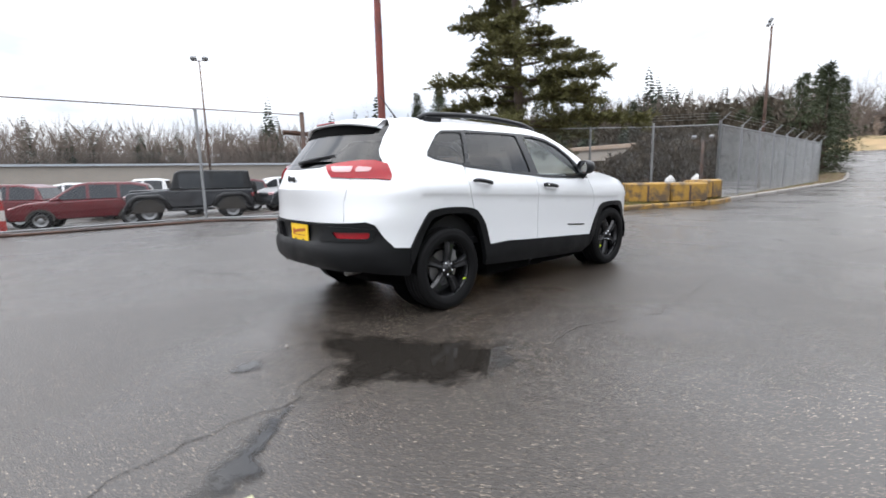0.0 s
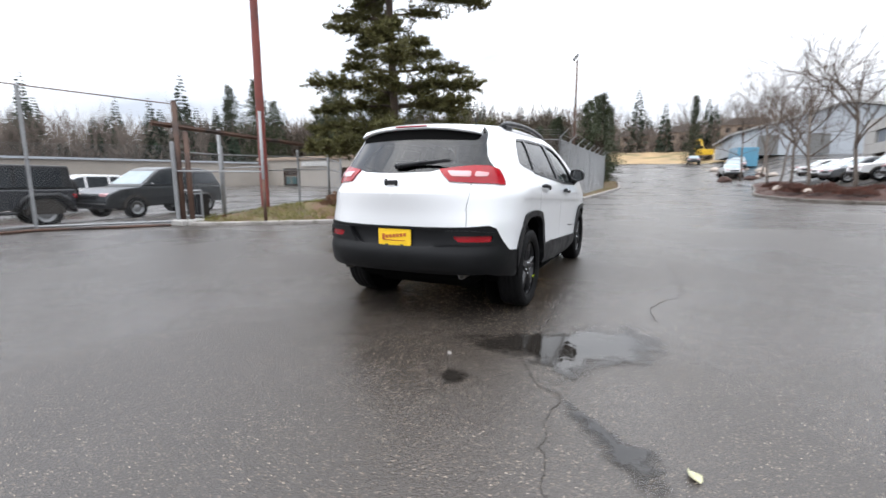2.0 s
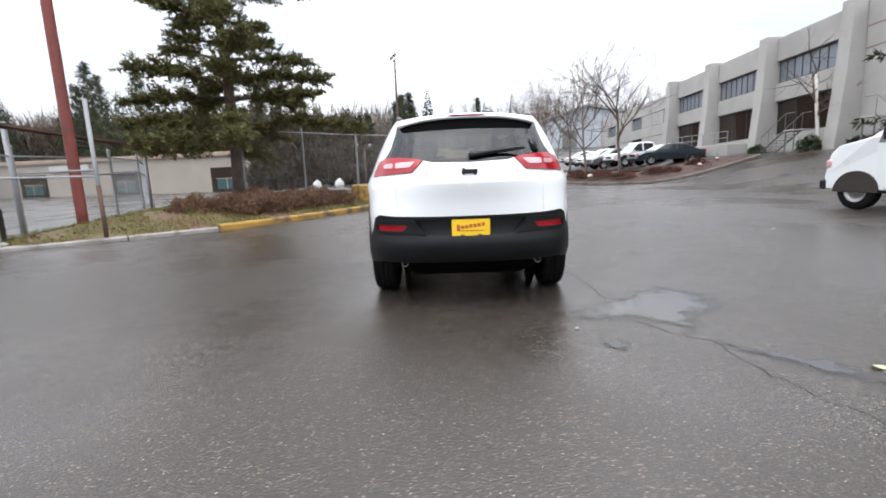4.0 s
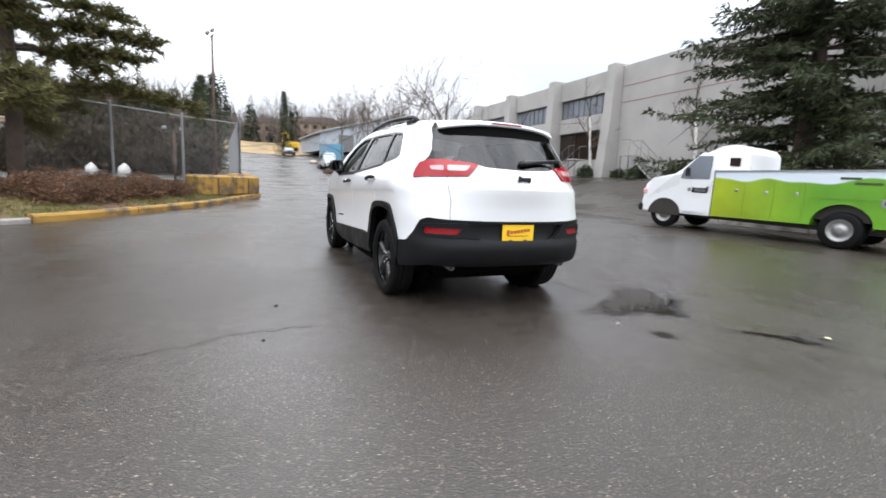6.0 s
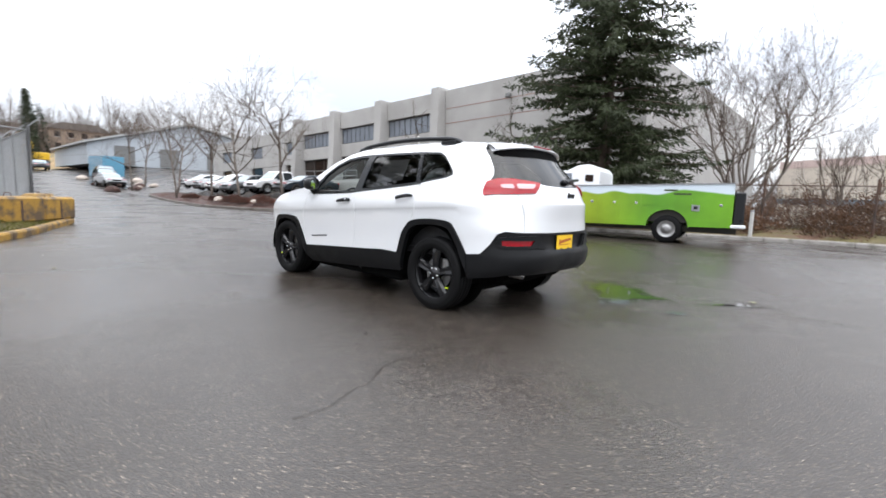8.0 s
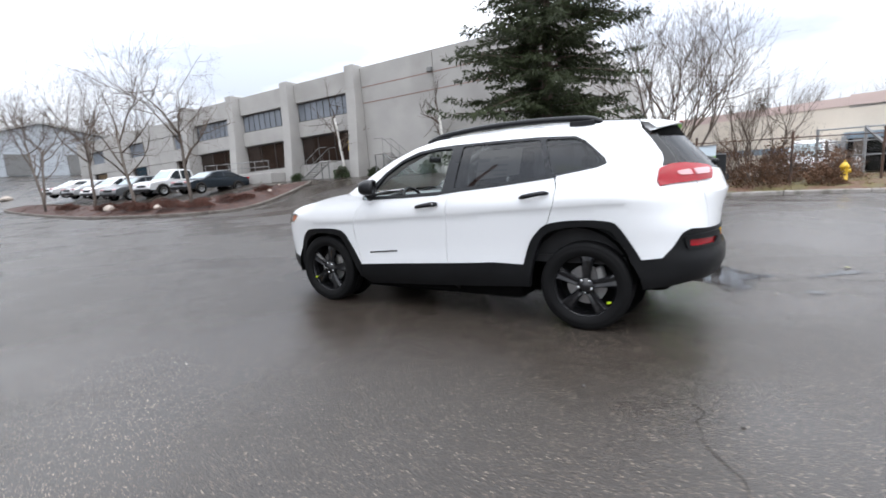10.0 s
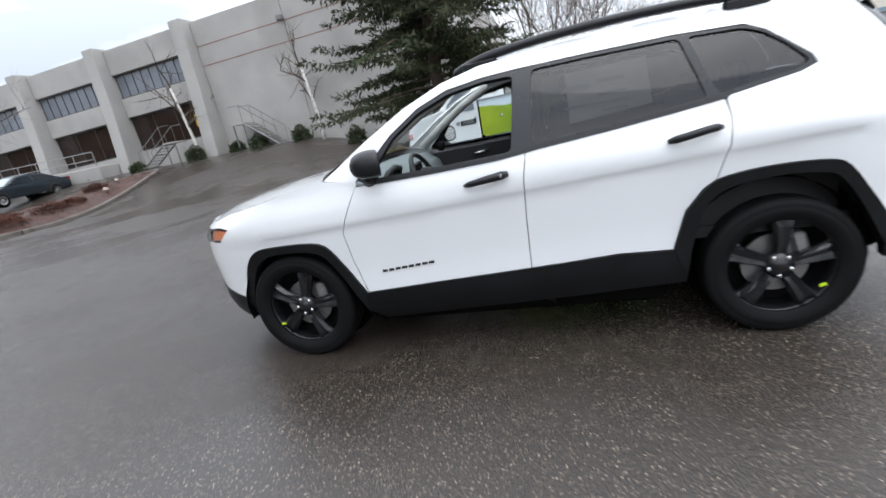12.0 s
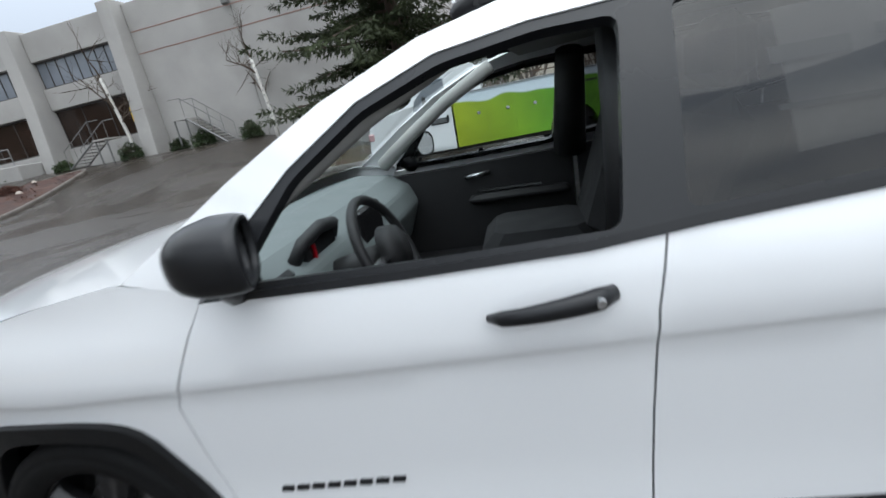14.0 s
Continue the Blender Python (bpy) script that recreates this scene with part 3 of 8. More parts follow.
def dense(poly, gap=0.045, closed=True):
    out = []
    for i in range(len(poly) if closed else len(poly) - 1):
        a, b = poly[i], poly[(i + 1) % len(poly)]
        if len(a) == len(b) == 2:
            n = max(1, math.ceil(math.dist(a, b) / gap))
            out += [to_u((a[0] + (b[0] - a[0]) * k / n, a[1] + (b[1] - a[1]) * k / n)) for k in range(n)]
        elif len(a) == len(b) == 3:
            n = max(1, math.ceil(math.dist(a[1:], b[1:]) / gap))
            out += [to_u((a[0], a[1] + (b[1] - a[1]) * k / n, a[2] + (b[2] - a[2]) * k / n)) for k in range(n)]
        else:
            p, q = to_u(a), to_u(b)
            n = max(1, math.ceil((p - q).length / gap))
            out += [p.lerp(q, k / n) for k in range(n)]
    return out


def within(q, poly):
    inside = False
    for a, b in zip(poly, poly[1:] + poly[:1]):
        if (a.y > q.y) != (b.y > q.y) and q.x < (b.x - a.x) * (q.y - a.y) / (b.y - a.y) + a.x:
            inside = not inside
    return inside


def rounded(poly, radius=0.03):
    """An outline with its corners rounded."""
    out, n = [], len(poly)
    for i in range(n):
        a, p, b = poly[i - 1], poly[i], poly[(i + 1) % n]
        if not len(a) == len(p) == len(b):
            out.append(p)
            continue
        head = p[:-2]
        a, q, b = (np.array(v[-2:]) for v in (a, p, b))
        da, db = np.linalg.norm(a - q), np.linalg.norm(b - q)
        s, e = q + (a - q) * min(0.45, radius / da), q + (b - q) * min(0.45, radius / db)
        out += [(*head, *((1 - t) ** 2 * s + 2 * t * (1 - t) * q + t * t * e)) for t in (0, 0.33, 0.67, 1)]
    return out


def panel(poly, holes=(), out=0.0, thick=0.018, gap=0.05, side=1):
    """A pressed panel of the skin cut to an outline, with a turned-in edge. side: 1 the right, -1 the left."""
    rim = dense(poly)
    cuts = [dense(h) for h in holes]
    pts, loops = [], []
    for r in [rim] + cuts:
        loops.append(list(range(len(pts), len(pts) + len(r))))
        pts += r
    us, zs = [p.x for p in rim], [p.y for p in rim]
    z = math.floor(min(zs) / gap) * gap
    edge = [np.array((p.x, p.y)) for p in pts]
    edge = np.array(edge)
    while z < max(zs):
        u = math.floor(min(us) / gap) * gap
        while u < max(us):
            q = Vector((u, z))
            crease_gap = abs(z + 0.055 * max(-1.5, min(1.3, u)) - 0.907) if -1.6 < u < 1.4 else abs(z - 1.06) if u < -2.2 else 1.0
            if crease_gap > 0.034 and np.min(np.hypot(edge[:, 0] - u, edge[:, 1] - z)) > gap * 0.45 and within(q, rim) and not any(within(q, c) for c in cuts):
                pts.append(q)
            u += gap
        z += gap
    for crest in (0.893, 0.907, 0.921):
        u = min(us) + 0.01
        while u < max(us):
            z = crest - 0.055 * max(-1.5, min(1.3, u))
            if np.min(np.hypot(edge[:, 0] - u, edge[:, 1] - z)) > 0.015 and -1.6 < u < 1.4 and within(Vector((u, z)), rim) and not any(within(Vector((u, z)), c) for c in cuts):
                pts.append(Vector((u, z)))
            u += 0.03
    for crest in (1.045, 1.060, 1.075):
        u = max(min(us) + 0.02, Y_REAR - REACH)
        while u < min(max(us), -2.2):
            if np.min(np.hypot(edge[:, 0] - u, edge[:, 1] - crest)) > 0.012 and within(Vector((u, crest)), rim) and not any(within(Vector((u, crest)), c) for c in cuts):
                pts.append(Vector((u, crest)))
            u += 0.03
    cons = [(l[i], l[(i + 1) % len(l)]) for l in loops for i in range(len(l))]
    vs, _, fs, _, _, _ = geometry.delaunay_2d_cdt(pts, cons, [], 0, 1e-6)
    keep = []
    for f in fs:
        c = sum((vs[i] for i in f), Vector((0, 0))) / len(f)
        if within(c, rim) and not any(within(c, h) for h in cuts):
            keep.append(tuple(f))
    bm = bmesh.new()
    bv = [bm.verts.new(skin(p.x, p.y, out)) for p in vs]
    for f in keep:
        try:
            bm.faces.new([bv[i] for i in f])
        except ValueError:
            pass
    for v in [v for v in bm.verts if not v.link_faces]:
        bm.verts.remove(v)
    bmesh.ops.recalc_face_normals(bm, faces=bm.faces)
    mid = sum((f.normal.dot(Vector((f.calc_center_median().x, f.calc_center_median().y * 0.3, 0.0))) * f.calc_area() for f in bm.faces))
    if mid < 0:
        bmesh.ops.reverse_faces(bm, faces=bm.faces)
    if thick:
        bm.normal_update()
        ring = [e for e in bm.edges if e.is_boundary and not all(abs(v.co.x) < 1e-4 for v in e.verts)]
        norm = {v: v.normal.copy() for e in ring for v in e.verts}
        made = bmesh.ops.extrude_edge_only(bm, edges=ring)["geom"]
        for v in [g for g in made if isinstance(g, bmesh.types.BMVert)]:
            near = min(norm, key=lambda w: (w.co - v.co).length_squared)
            v.co -= norm[near] * thick
    if side < 0:
        bmesh.ops.scale(bm, vec=(-1, 1, 1), verts=bm.verts)
        bmesh.ops.reverse_faces(bm, faces=bm.faces)
    for e in bm.edges:
        if len(e.link_faces) == 2 and e.calc_face_angle(0) > radians(50):
            e.smooth = False
    return bm


suv = thing("white_suv", "white SUV, black cladding, black alloy wheels, driver's window down", "car")

GLASSLINE = [(0.717, 1.075), (0.314, 1.086), (-0.047, 1.102), (-0.243, 1.125), (-0.615, 1.158), (-0.965, 1.196), (-1.131, 1.216), (-1.430, 1.266), (-1.502, 1.293), (-1.487, 1.333),
             (-1.420, 1.395), (-1.327, 1.478), (-1.244, 1.521), (-0.945, 1.537), (-0.553, 1.537), (-0.171, 1.532), (0.015, 1.523), (0.211, 1.496), (0.386, 1.429), (0.552, 1.317), (0.675, 1.203), (0.779, 1.106)]
ROOFLINE = [(0.985, 1.130), (0.882, 1.193), (0.696, 1.312), (0.469, 1.441), (0.242, 1.535), (0.025, 1.587), (-0.398, 1.618), (-0.780, 1.628), (-1.131, 1.625), (-1.451, 1.615), (-1.698, 1.597)]
SEAM_B = [(-0.134, 0.482), (-0.142, 0.741), (-0.155, 0.980), (-0.180, 1.115)]
SEAM_A = [(0.866, 0.425), (0.913, 0.627), (0.933, 0.814), (0.892, 0.897), (0.830, 1.011), (0.779, 1.094)]
SEAM_C = [(-1.125, 1.208), (-1.136, 1.125), (-1.120, 1.001), (-1.064, 0.845)]
ARCH_R = [(-0.862, 0.503), (-0.924, 0.700), (-1.007, 0.804), (-1.069, 0.847), (-1.203, 0.871), (-1.368, 0.878), (-1.523, 0.868), (-1.595, 0.835), (-1.688, 0.700), (-1.760, 0.581)]
ARCH_R_IN = [(-1.765, 0.420), (-1.698, 0.555), (-1.641, 0.669), (-1.564, 0.783), (-1.492, 0.814), (-1.368, 0.827), (-1.213, 0.819), (-1.100, 0.793), (-1.027, 0.741), (-0.981, 0.648), (-0.935, 0.482), (-0.914, 0.358)]
ARCH_F = [(0.866, 0.420), (0.985, 0.627), (1.068, 0.747), (1.202, 0.781), (1.439, 0.781), (1.573, 0.760), (1.666, 0.669), (1.728, 0.534), (1.764, 0.430)]
ARCH_F_IN = [(1.707, 0.327), (1.687, 0.451), (1.640, 0.576), (1.563, 0.679), (1.449, 0.729), (1.233, 0.731), (1.109, 0.700), (1.037, 0.607), (0.949, 0.441), (0.882, 0.296)]
def curved(line, n=3):
    return [tuple(p) for p in smooth_line(line, n)]


ARCH_R, ARCH_R_IN, ARCH_F, ARCH_F_IN = curved(ARCH_R), curved(ARCH_R_IN), curved(ARCH_F), curved(ARCH_F_IN)
SILL_TOP = [(0.866, 0.425), (0.428, 0.453), (-0.124, 0.484), (-0.594, 0.511), (-0.862, 0.503)]
BUMP_TOP = [(-1.760, 0.584), (-1.894, 0.598), (-1.961, 0.679), (-2.018, 0.778), (-2.070, 0.804), ("x", 0.62, 0.79), ("x", 0.3, 0.785), ("x", 0.0, 0.783)]
LAMP = [("x", 0.365, 1.232), ("x", 0.455, 1.142), ("x", 0.60, 1.132), ("x", 0.74, 1.122), (-1.863, 1.110), (-1.843, 1.146), (-1.848, 1.234), ("x", 0.68, 1.262), ("x", 0.60, 1.264), ("x", 0.46, 1.248)]

def pane(ob):
    ob.visible_shadow = False
    return ob


for side in (1, -1):
    mirror = -1 if side < 0 else 1
    rear_edge = [(-1.712, 1.545), (-1.785, 1.457), (-1.858, 1.350), (-1.874, 1.300), (-1.868, 1.255)]
    quarter = ROOFLINE + rear_edge + [("x", 0.66, 1.264), ("x", 0.602, 1.264), ("x", 0.602, 0.795)] + BUMP_TOP[4::-1] + ARCH_R[:8:-1] + SEAM_C[::-1] + GLASSLINE[6:] + [(0.794, 1.089)]
    shell = part("body_side", panel(quarter, side=side), M_WHITE, suv, "white painted pillar, roof edge and rear quarter", True)
    fender = SEAM_A[::-1] + ARCH_F + [(1.811, 0.441), (1.965, 0.472), ("f", 0.60, 0.50), ("f", 0.0, 0.50), ("f", 0.0, 0.70), ("f", 0.60, 0.80), (2.002, 0.830), (1.873, 0.830), (1.759, 0.918), (1.852, 0.933), (1.986, 0.918), ("f", 0.55, 0.93), ("f", 0.30, 0.955), (1.914, 0.964),
                                      (1.749, 1.006), (1.491, 1.047), (1.243, 1.096), (1.016, 1.130)]
    part("fender", panel(fender, side=side), M_WHITE, suv, "white painted front wing and bumper skin", True)
    part("grille", panel([("f", 0.0, 0.705), ("f", 0.54, 0.80), ("f", 0.50, 0.925), ("f", 0.28, 0.95), ("f", 0.0, 0.955)], side=side, out=-0.01), M_GLOSSBLACK, suv, "", True)
    pane(part("headlight", panel(rounded([("f", 0.56, 0.82), (1.996, 0.835), (1.878, 0.837), (1.764, 0.916), (1.852, 0.928), (1.986, 0.913), ("f", 0.57, 0.92)], 0.02), side=side, out=0.004), M_CLEAR, suv, "clear headlamp lens", True))
    part("lamp_back", panel([("f", 0.56, 0.82), (1.996, 0.835), (1.878, 0.837), (1.764, 0.916), (1.852, 0.928), (1.986, 0.913), ("f", 0.57, 0.92)], side=side, out=-0.03), M_CHROME, suv, "", True)
    part("turn_signal", panel([(1.990, 0.842), (1.880, 0.842), (1.790, 0.908), (1.90, 0.914), (1.975, 0.905)], side=side, out=-0.010), M_AMBER, suv, "amber corner lamp", True)
    front_door = part("front_door", panel([(y - 0.006, z) for y, z in SEAM_A[:-1]] + [(0.794, 1.068), (0.696, 1.071), (0.314, 1.080), (-0.047, 1.096), (-0.1795, 1.111)] + SEAM_B[:3][::-1] + SILL_TOP[1::-1][:1], side=side, gap=0.045), M_WHITE, suv, "white painted front door", True)
    b2 = [(y - 0.005, z) for y, z in SEAM_B]
    rear_door = part("rear_door", panel(b2 + [(-0.243, 1.120), (-0.615, 1.153), (-0.965, 1.190), (-1.113, 1.210)] + [(y + 0.006, z) for y, z in SEAM_C[1:]] + [(-1.002, 0.809), (-0.919, 0.705), (-0.857, 0.508), (-0.594, 0.515)], side=side), M_WHITE, suv, "white painted rear door", True)
    WIN_F = [(0.700, 1.100), (0.314, 1.110), (-0.110, 1.128), (-0.155, 1.503), (-0.002, 1.503), (0.203, 1.475), (0.380, 1.408), (0.545, 1.296)]
    WIN_R = [(-0.222, 1.146), (-0.615, 1.180), (-1.048, 1.226), (-0.962, 1.517), (-0.553, 1.519), (-0.252, 1.514)]
    WIN_Q = [(-1.092, 1.234), (-1.428, 1.285), (-1.480, 1.310), (-1.405, 1.396), (-1.318, 1.470), (-1.240, 1.505), (-1.002, 1.516)]
    holes = [rounded(w, 0.028) for w in (WIN_F, WIN_R, WIN_Q)]
    surround = part("window_surround", panel(GLASSLINE, holes, out=-0.004, thick=0.03, gap=0.06, side=side), M_PILLAR, suv, "black window surround and pillars", True)
    if side > 0:
        pane(part("window_glass", panel(holes[0], out=-0.016, thick=0, side=side), M_CLEAR, surround, "clear window glass", True))
    pane(part("window_glass", panel(holes[1], out=-0.014, thick=0, side=side), M_TINT, surround, "dark privacy glass", True))
    pane(part("window_glass", panel(holes[2], out=-0.014, thick=0, side=side), M_TINT, surround, "dark privacy glass", True))
    strip = [(y, z + 0.010) for y, z in GLASSLINE[:7]] + [(y, z - 0.008) for y, z in GLASSLINE[6::-1]]
    part("belt_moulding", panel(strip, out=0.006, thick=0.014, gap=0.04, side=side), M_SATINBLACK, suv, "", True)
    part("sill_cladding", panel(SILL_TOP + [(-0.935, 0.461), (-0.914, 0.327), (-0.109, 0.280), (0.799, 0.228), (0.908, 0.327)], out=0.014, thick=0.04, side=side), M_CLAD, suv, "textured black sill cladding", True)
    part("arch_flare", panel(ARCH_F + ARCH_F_IN, out=0.020, thick=0.05, gap=0.04, side=side), M_CLAD, suv, "textured black wheel-arch flare", True)
    part("arch_flare", panel(ARCH_R + ARCH_R_IN, out=0.020, thick=0.05, gap=0.04, side=side), M_CLAD, suv, "textured black wheel-arch flare", True)
    part("front_bumper", panel([(1.764, 0.432), (1.965, 0.467), ("f", 0.60, 0.495), ("f", 0.0, 0.495), ("f", 0.0, 0.24), ("f", 0.6, 0.24), (1.893, 0.265), (1.738, 0.315)], out=0.006, thick=0.03, side=side), M_CLAD, suv, "textured black lower front bumper", True)
    bump = BUMP_TOP + [("x", 0.0, 0.42), ("x", 0.5, 0.42), ("x", 0.74, 0.42), (-2.111, 0.430), (-1.987, 0.399), (-1.770, 0.363), (-1.755, 0.441)]
    niche = [("x", 0.0, 0.772), ("x", 0.445, 0.766), ("x", 0.425, 0.735), ("x", 0.345, 0.652), ("x", 0.30, 0.632), ("x", 0.0, 0.628)]
    lens = rounded([("x", 0.500, 0.728), ("x", 0.540, 0.678), ("x", 0.760, 0.676), ("x", 0.768, 0.728)], 0.014)
    part("rear_bumper", panel(bump, (niche, lens), out=0.010, thick=0.04, gap=0.035, side=side), M_CLAD, suv, "textured black rear bumper", True)
    part("plate_recess", panel([("x", 0.0, 0.79), ("x", 0.47, 0.785), ("x", 0.44, 0.72), ("x", 0.36, 0.64), ("x", 0.30, 0.615), ("x", 0.0, 0.61)], out=-0.022, thick=0, side=side), M_CLAD, suv, "dark recess round the number plate", True)
    surround_line = rounded([("x", 0.455, 0.770), ("x", 0.400, 0.690), ("x", 0.350, 0.640), ("x", 0.400, 0.640), ("x", 0.470, 0.655), ("x", 0.775, 0.652), ("x", 0.792, 0.752), ("x", 0.62, 0.768)], 0.02)
    part("bumper_trim", panel(surround_line, (lens,), out=0.024, thick=0.02, gap=0.03, side=side), M_CLAD, suv, "raised black frame round the reflector", True)
    part("reflector", panel(lens, out=0.008, thick=0.012, gap=0.03, side=side), M_RED, suv, "red rear reflector", True)
    part("tailgate_skin", panel([("x", 0.598, 0.795), ("x", 0.598, 1.262), ("x", 0.46, 1.25), ("x", 0.355, 1.232), ("x", 0.30, 1.218), ("x", 0.0, 1.208), ("x", 0.0, 0.79), ("x", 0.3, 0.791)], side=side, gap=0.04), M_WHITE, suv, "white painted tailgate", True)
    lamp = part("tail_light", panel(LAMP, out=0.014, thick=0.03, gap=0.03, side=side), M_RED, suv, "red tail lamp", True)
    part("reversing_lens", panel(rounded([("x", 0.425, 1.218), ("x", 0.465, 1.180), ("x", 0.588, 1.176), ("x", 0.588, 1.216)], 0.012), out=0.019, thick=0.01, gap=0.03, side=side), M_LAMPWHITE, lamp, "milky pink reversing lens", True)
    part("reversing_lens", panel(rounded([("x", 0.612, 1.214), ("x", 0.612, 1.177), ("x", 0.69, 1.178), ("x", 0.695, 1.206)], 0.012), out=0.019, thick=0.01, gap=0.03, side=side), M_LAMPWHITE, lamp, "milky pink reversing lens", True)
    gl = [("x", 0.0, 1.212), ("x", 0.30, 1.222), ("x", 0.365, 1.238), ("x", 0.46, 1.256), ("x", 0.60, 1.27), ("x", 0.67, 1.27), (-1.873, 1.262), (-1.879, 1.300), (-1.863, 1.350), (-1.790, 1.457), (-1.717, 1.545), ("x", 0.55, 1.545), ("x", 0.25, 1.548), ("x", 0.0, 1.548)]
    pane(part("rear_window", panel(gl, out=-0.003, thick=0.012, gap=0.05, side=side), M_TINT, suv, "dark rear window glass", True))
    # handles
    for y0, y1, z0, z1, door, lock in ((0.155, -0.08, 0.990, 1.020, front_door, True), (-0.85, -1.085, 1.055, 1.082, rear_door, False)):
        pts, rad = [], []
        for k in range(9):
            f = k / 8
            p = skin(y0 + (y1 - y0) * f, z0 + (z1 - z0) * f, 0.012 + 0.034 * math.sin(math.pi * min(1, max(0, f))) ** 0.5)
            pts.append((p.x * mirror, p.y, p.z))
            rad.append(0.012 + 0.007 * (f if lock else 0.4) - (0.006 if k in (0, 8) else 0))
        part("door_handle", Shape().tube(pts, rad, 8, squash=1.25), M_SATINBLACK, door, "satin black pull handle", True)
        cup = rounded([(y0 - 0.03, z0 + 0.03), (y1 + 0.045, z1 + 0.035), (y1 + 0.045, z1 - 0.03), (y0 - 0.03, z0 - 0.035)], 0.03)
        part("handle_recess", panel(cup, out=0.0015, thick=0, gap=0.03, side=side), M_WHITE, door, "", True)
        if lock:
            p = skin(y1 + 0.03, z1 - 0.004, 0.05)
            part("lock_button", Shape().lathe([(0.0, 0.012), (0.008, 0.012), (0.010, 0.0)], (p.x * mirror, p.y, p.z), "x", 12) if side > 0 else Shape().lathe([(0.010, 0.0), (0.008, -0.012), (0.0, -0.012)], (p.x * mirror, p.y, p.z), "x", 12), M_CHROME, door, "small bright lock barrel")
    # model badge, drawn as plain bars
    for k in range(8):
        y = 0.742 - 0.0425 * k
        z = 0.551 + 0.0035 * k
        part("badge_bar", panel([(y, z - 0.006), (y - 0.003, z + 0.008), (y - 0.035, z + 0.009), (y - 0.032, z - 0.005)], out=0.006, thick=0.006, gap=0.05, side=side), M_SATINBLACK, front_door)
    # mirror
    shell_m = Shape()
    cy, cz, cx = 0.668, 1.190, 0.965
    rings = []
    for i in range(9):
        f = i / 8
        y = cy + 0.085 - 0.155 * f
        r = (0.35, 0.72, 0.88, 0.95, 1.0, 1.0, 1.0, 0.98, 0.93)[i]
        rings.append([(cx * mirror + mirror * (0.090 * r * math.copysign(abs(math.cos(a)) ** 0.7, math.cos(a)) - 0.012 * f), y - 0.036 * r * math.copysign(abs(math.cos(a)) ** 0.7, math.cos(a)) * f, cz + 0.074 * r * math.copysign(abs(math.sin(a)) ** 0.75, math.sin(a)) - 0.006 * math.cos(a))
                      for a in [2 * math.pi * k / 20 for k in range(20)]])
    vs = [p for r in rings for p in r]
    fs = [(i * 20 + k, i * 20 + (k + 1) % 20, (i + 1) * 20 + (k + 1) % 20, (i + 1) * 20 + k) for i in range(8) for k in range(20)]
    hub = [sum(p[i] for p in rings[8]) / 20 for i in range(3)]
    inner = [(hub[0] + (p[0] - hub[0]) * 0.88, p[1], hub[2] + (p[2] - hub[2]) * 0.86) for p in rings[8]]
    deep = [(p[0], p[1] + 0.014, p[2]) for p in inner]
    fs += [(8 * 20 + k, 8 * 20 + (k + 1) % 20, 9 * 20 + (k + 1) % 20, 9 * 20 + k) for k in range(20)] + [(9 * 20 + k, 9 * 20 + (k + 1) % 20, 10 * 20 + (k + 1) % 20, 10 * 20 + k) for k in range(20)]
    shell_m.add(vs + inner + deep, fs + [tuple(range(20))])
    mir = part("wing_mirror", shell_m, M_SATINBLACK, suv, "rain-beaded black wing mirror", True)
    part("mirror_glass", Shape().add([(p[0], p[1] - 0.003 + 0.08 * (hub[0] - p[0]) * mirror, p[2]) for p in deep], [tuple(range(20))]), M_MIRROR, mir, "mirror glass")
    part("mirror_foot", Shape().tube([(0.87 * mirror, 0.70, 1.092), (0.91 * mirror, 0.69, 1.115), (0.95 * mirror, 0.68, 1.145)], [0.05, 0.04, 0.035], 10), M_SATINBLACK, mir, "", True)
    # roof rail
    rail = [(0.17, 1.57, 0.0), (0.08, 1.60, 0.02), (-0.06, 1.632, 0.035), (-0.41, 1.662, 0.04), (-0.79, 1.672, 0.04), (-1.14, 1.662, 0.04), (-1.34, 1.645, 0.035), (-1.43, 1.605, 0.0)]
    pts = [(mirror * (0.628 - 0.02 * (i in (0, 7))), y, z) for i, (y, z, _) in enumerate(rail)]
    pts = [tuple(p) for p in smooth_line(pts, 4)]
    rail_ob = part("roof_rail", Shape().tube(pts, [0.012] + [0.019] * (len(pts) - 2) + [0.012], 8, squash=1.3), M_SATINBLACK, suv, "satin black roof rail", True)
    for y, z in ((0.02, 1.61), (-1.28, 1.635)):
        part("rail_foot", Shape().box((0.628 * mirror, y, z - 0.018), (0.045, 0.20, 0.05), chamfer=0.012), M_SATINBLACK, rail_ob)


def across(edge, middle, rows=14, cols=15):
    """A surface bowed across the car between its two edges and its middle line."""
    def along(line, f):
        d = [0]
        for a, b in zip(line, line[1:]):
            d.append(d[-1] + math.dist(a, b))
        return [float(np.interp(f * d[-1], d, [p[k] for p in line])) for k in range(len(line[0]))]
    s, vs, fs = Shape(), [], []
    for i in range(rows + 1):
        f = i / rows
        e, c = along(edge, f), along(middle, f)
        for k in range(cols + 1):
            g = -1 + 2 * k / cols
            vs.append((e[0] * g, c[0] + (e[1] - c[0]) * g * g, c[1] + (e[2] - c[1]) * abs(g) ** 2.3))
    w = cols + 1
    fs = [(i * w + k, i * w + k + 1, (i + 1) * w + k + 1, (i + 1) * w + k) for i in range(rows) for k in range(cols)]
    s.add(vs, fs)
    return s


def edge_of(line, lift=0.0):
    return [tuple(skin(to_u(p).x, to_u(p).y) + Vector((0, 0, lift))) for p in line]


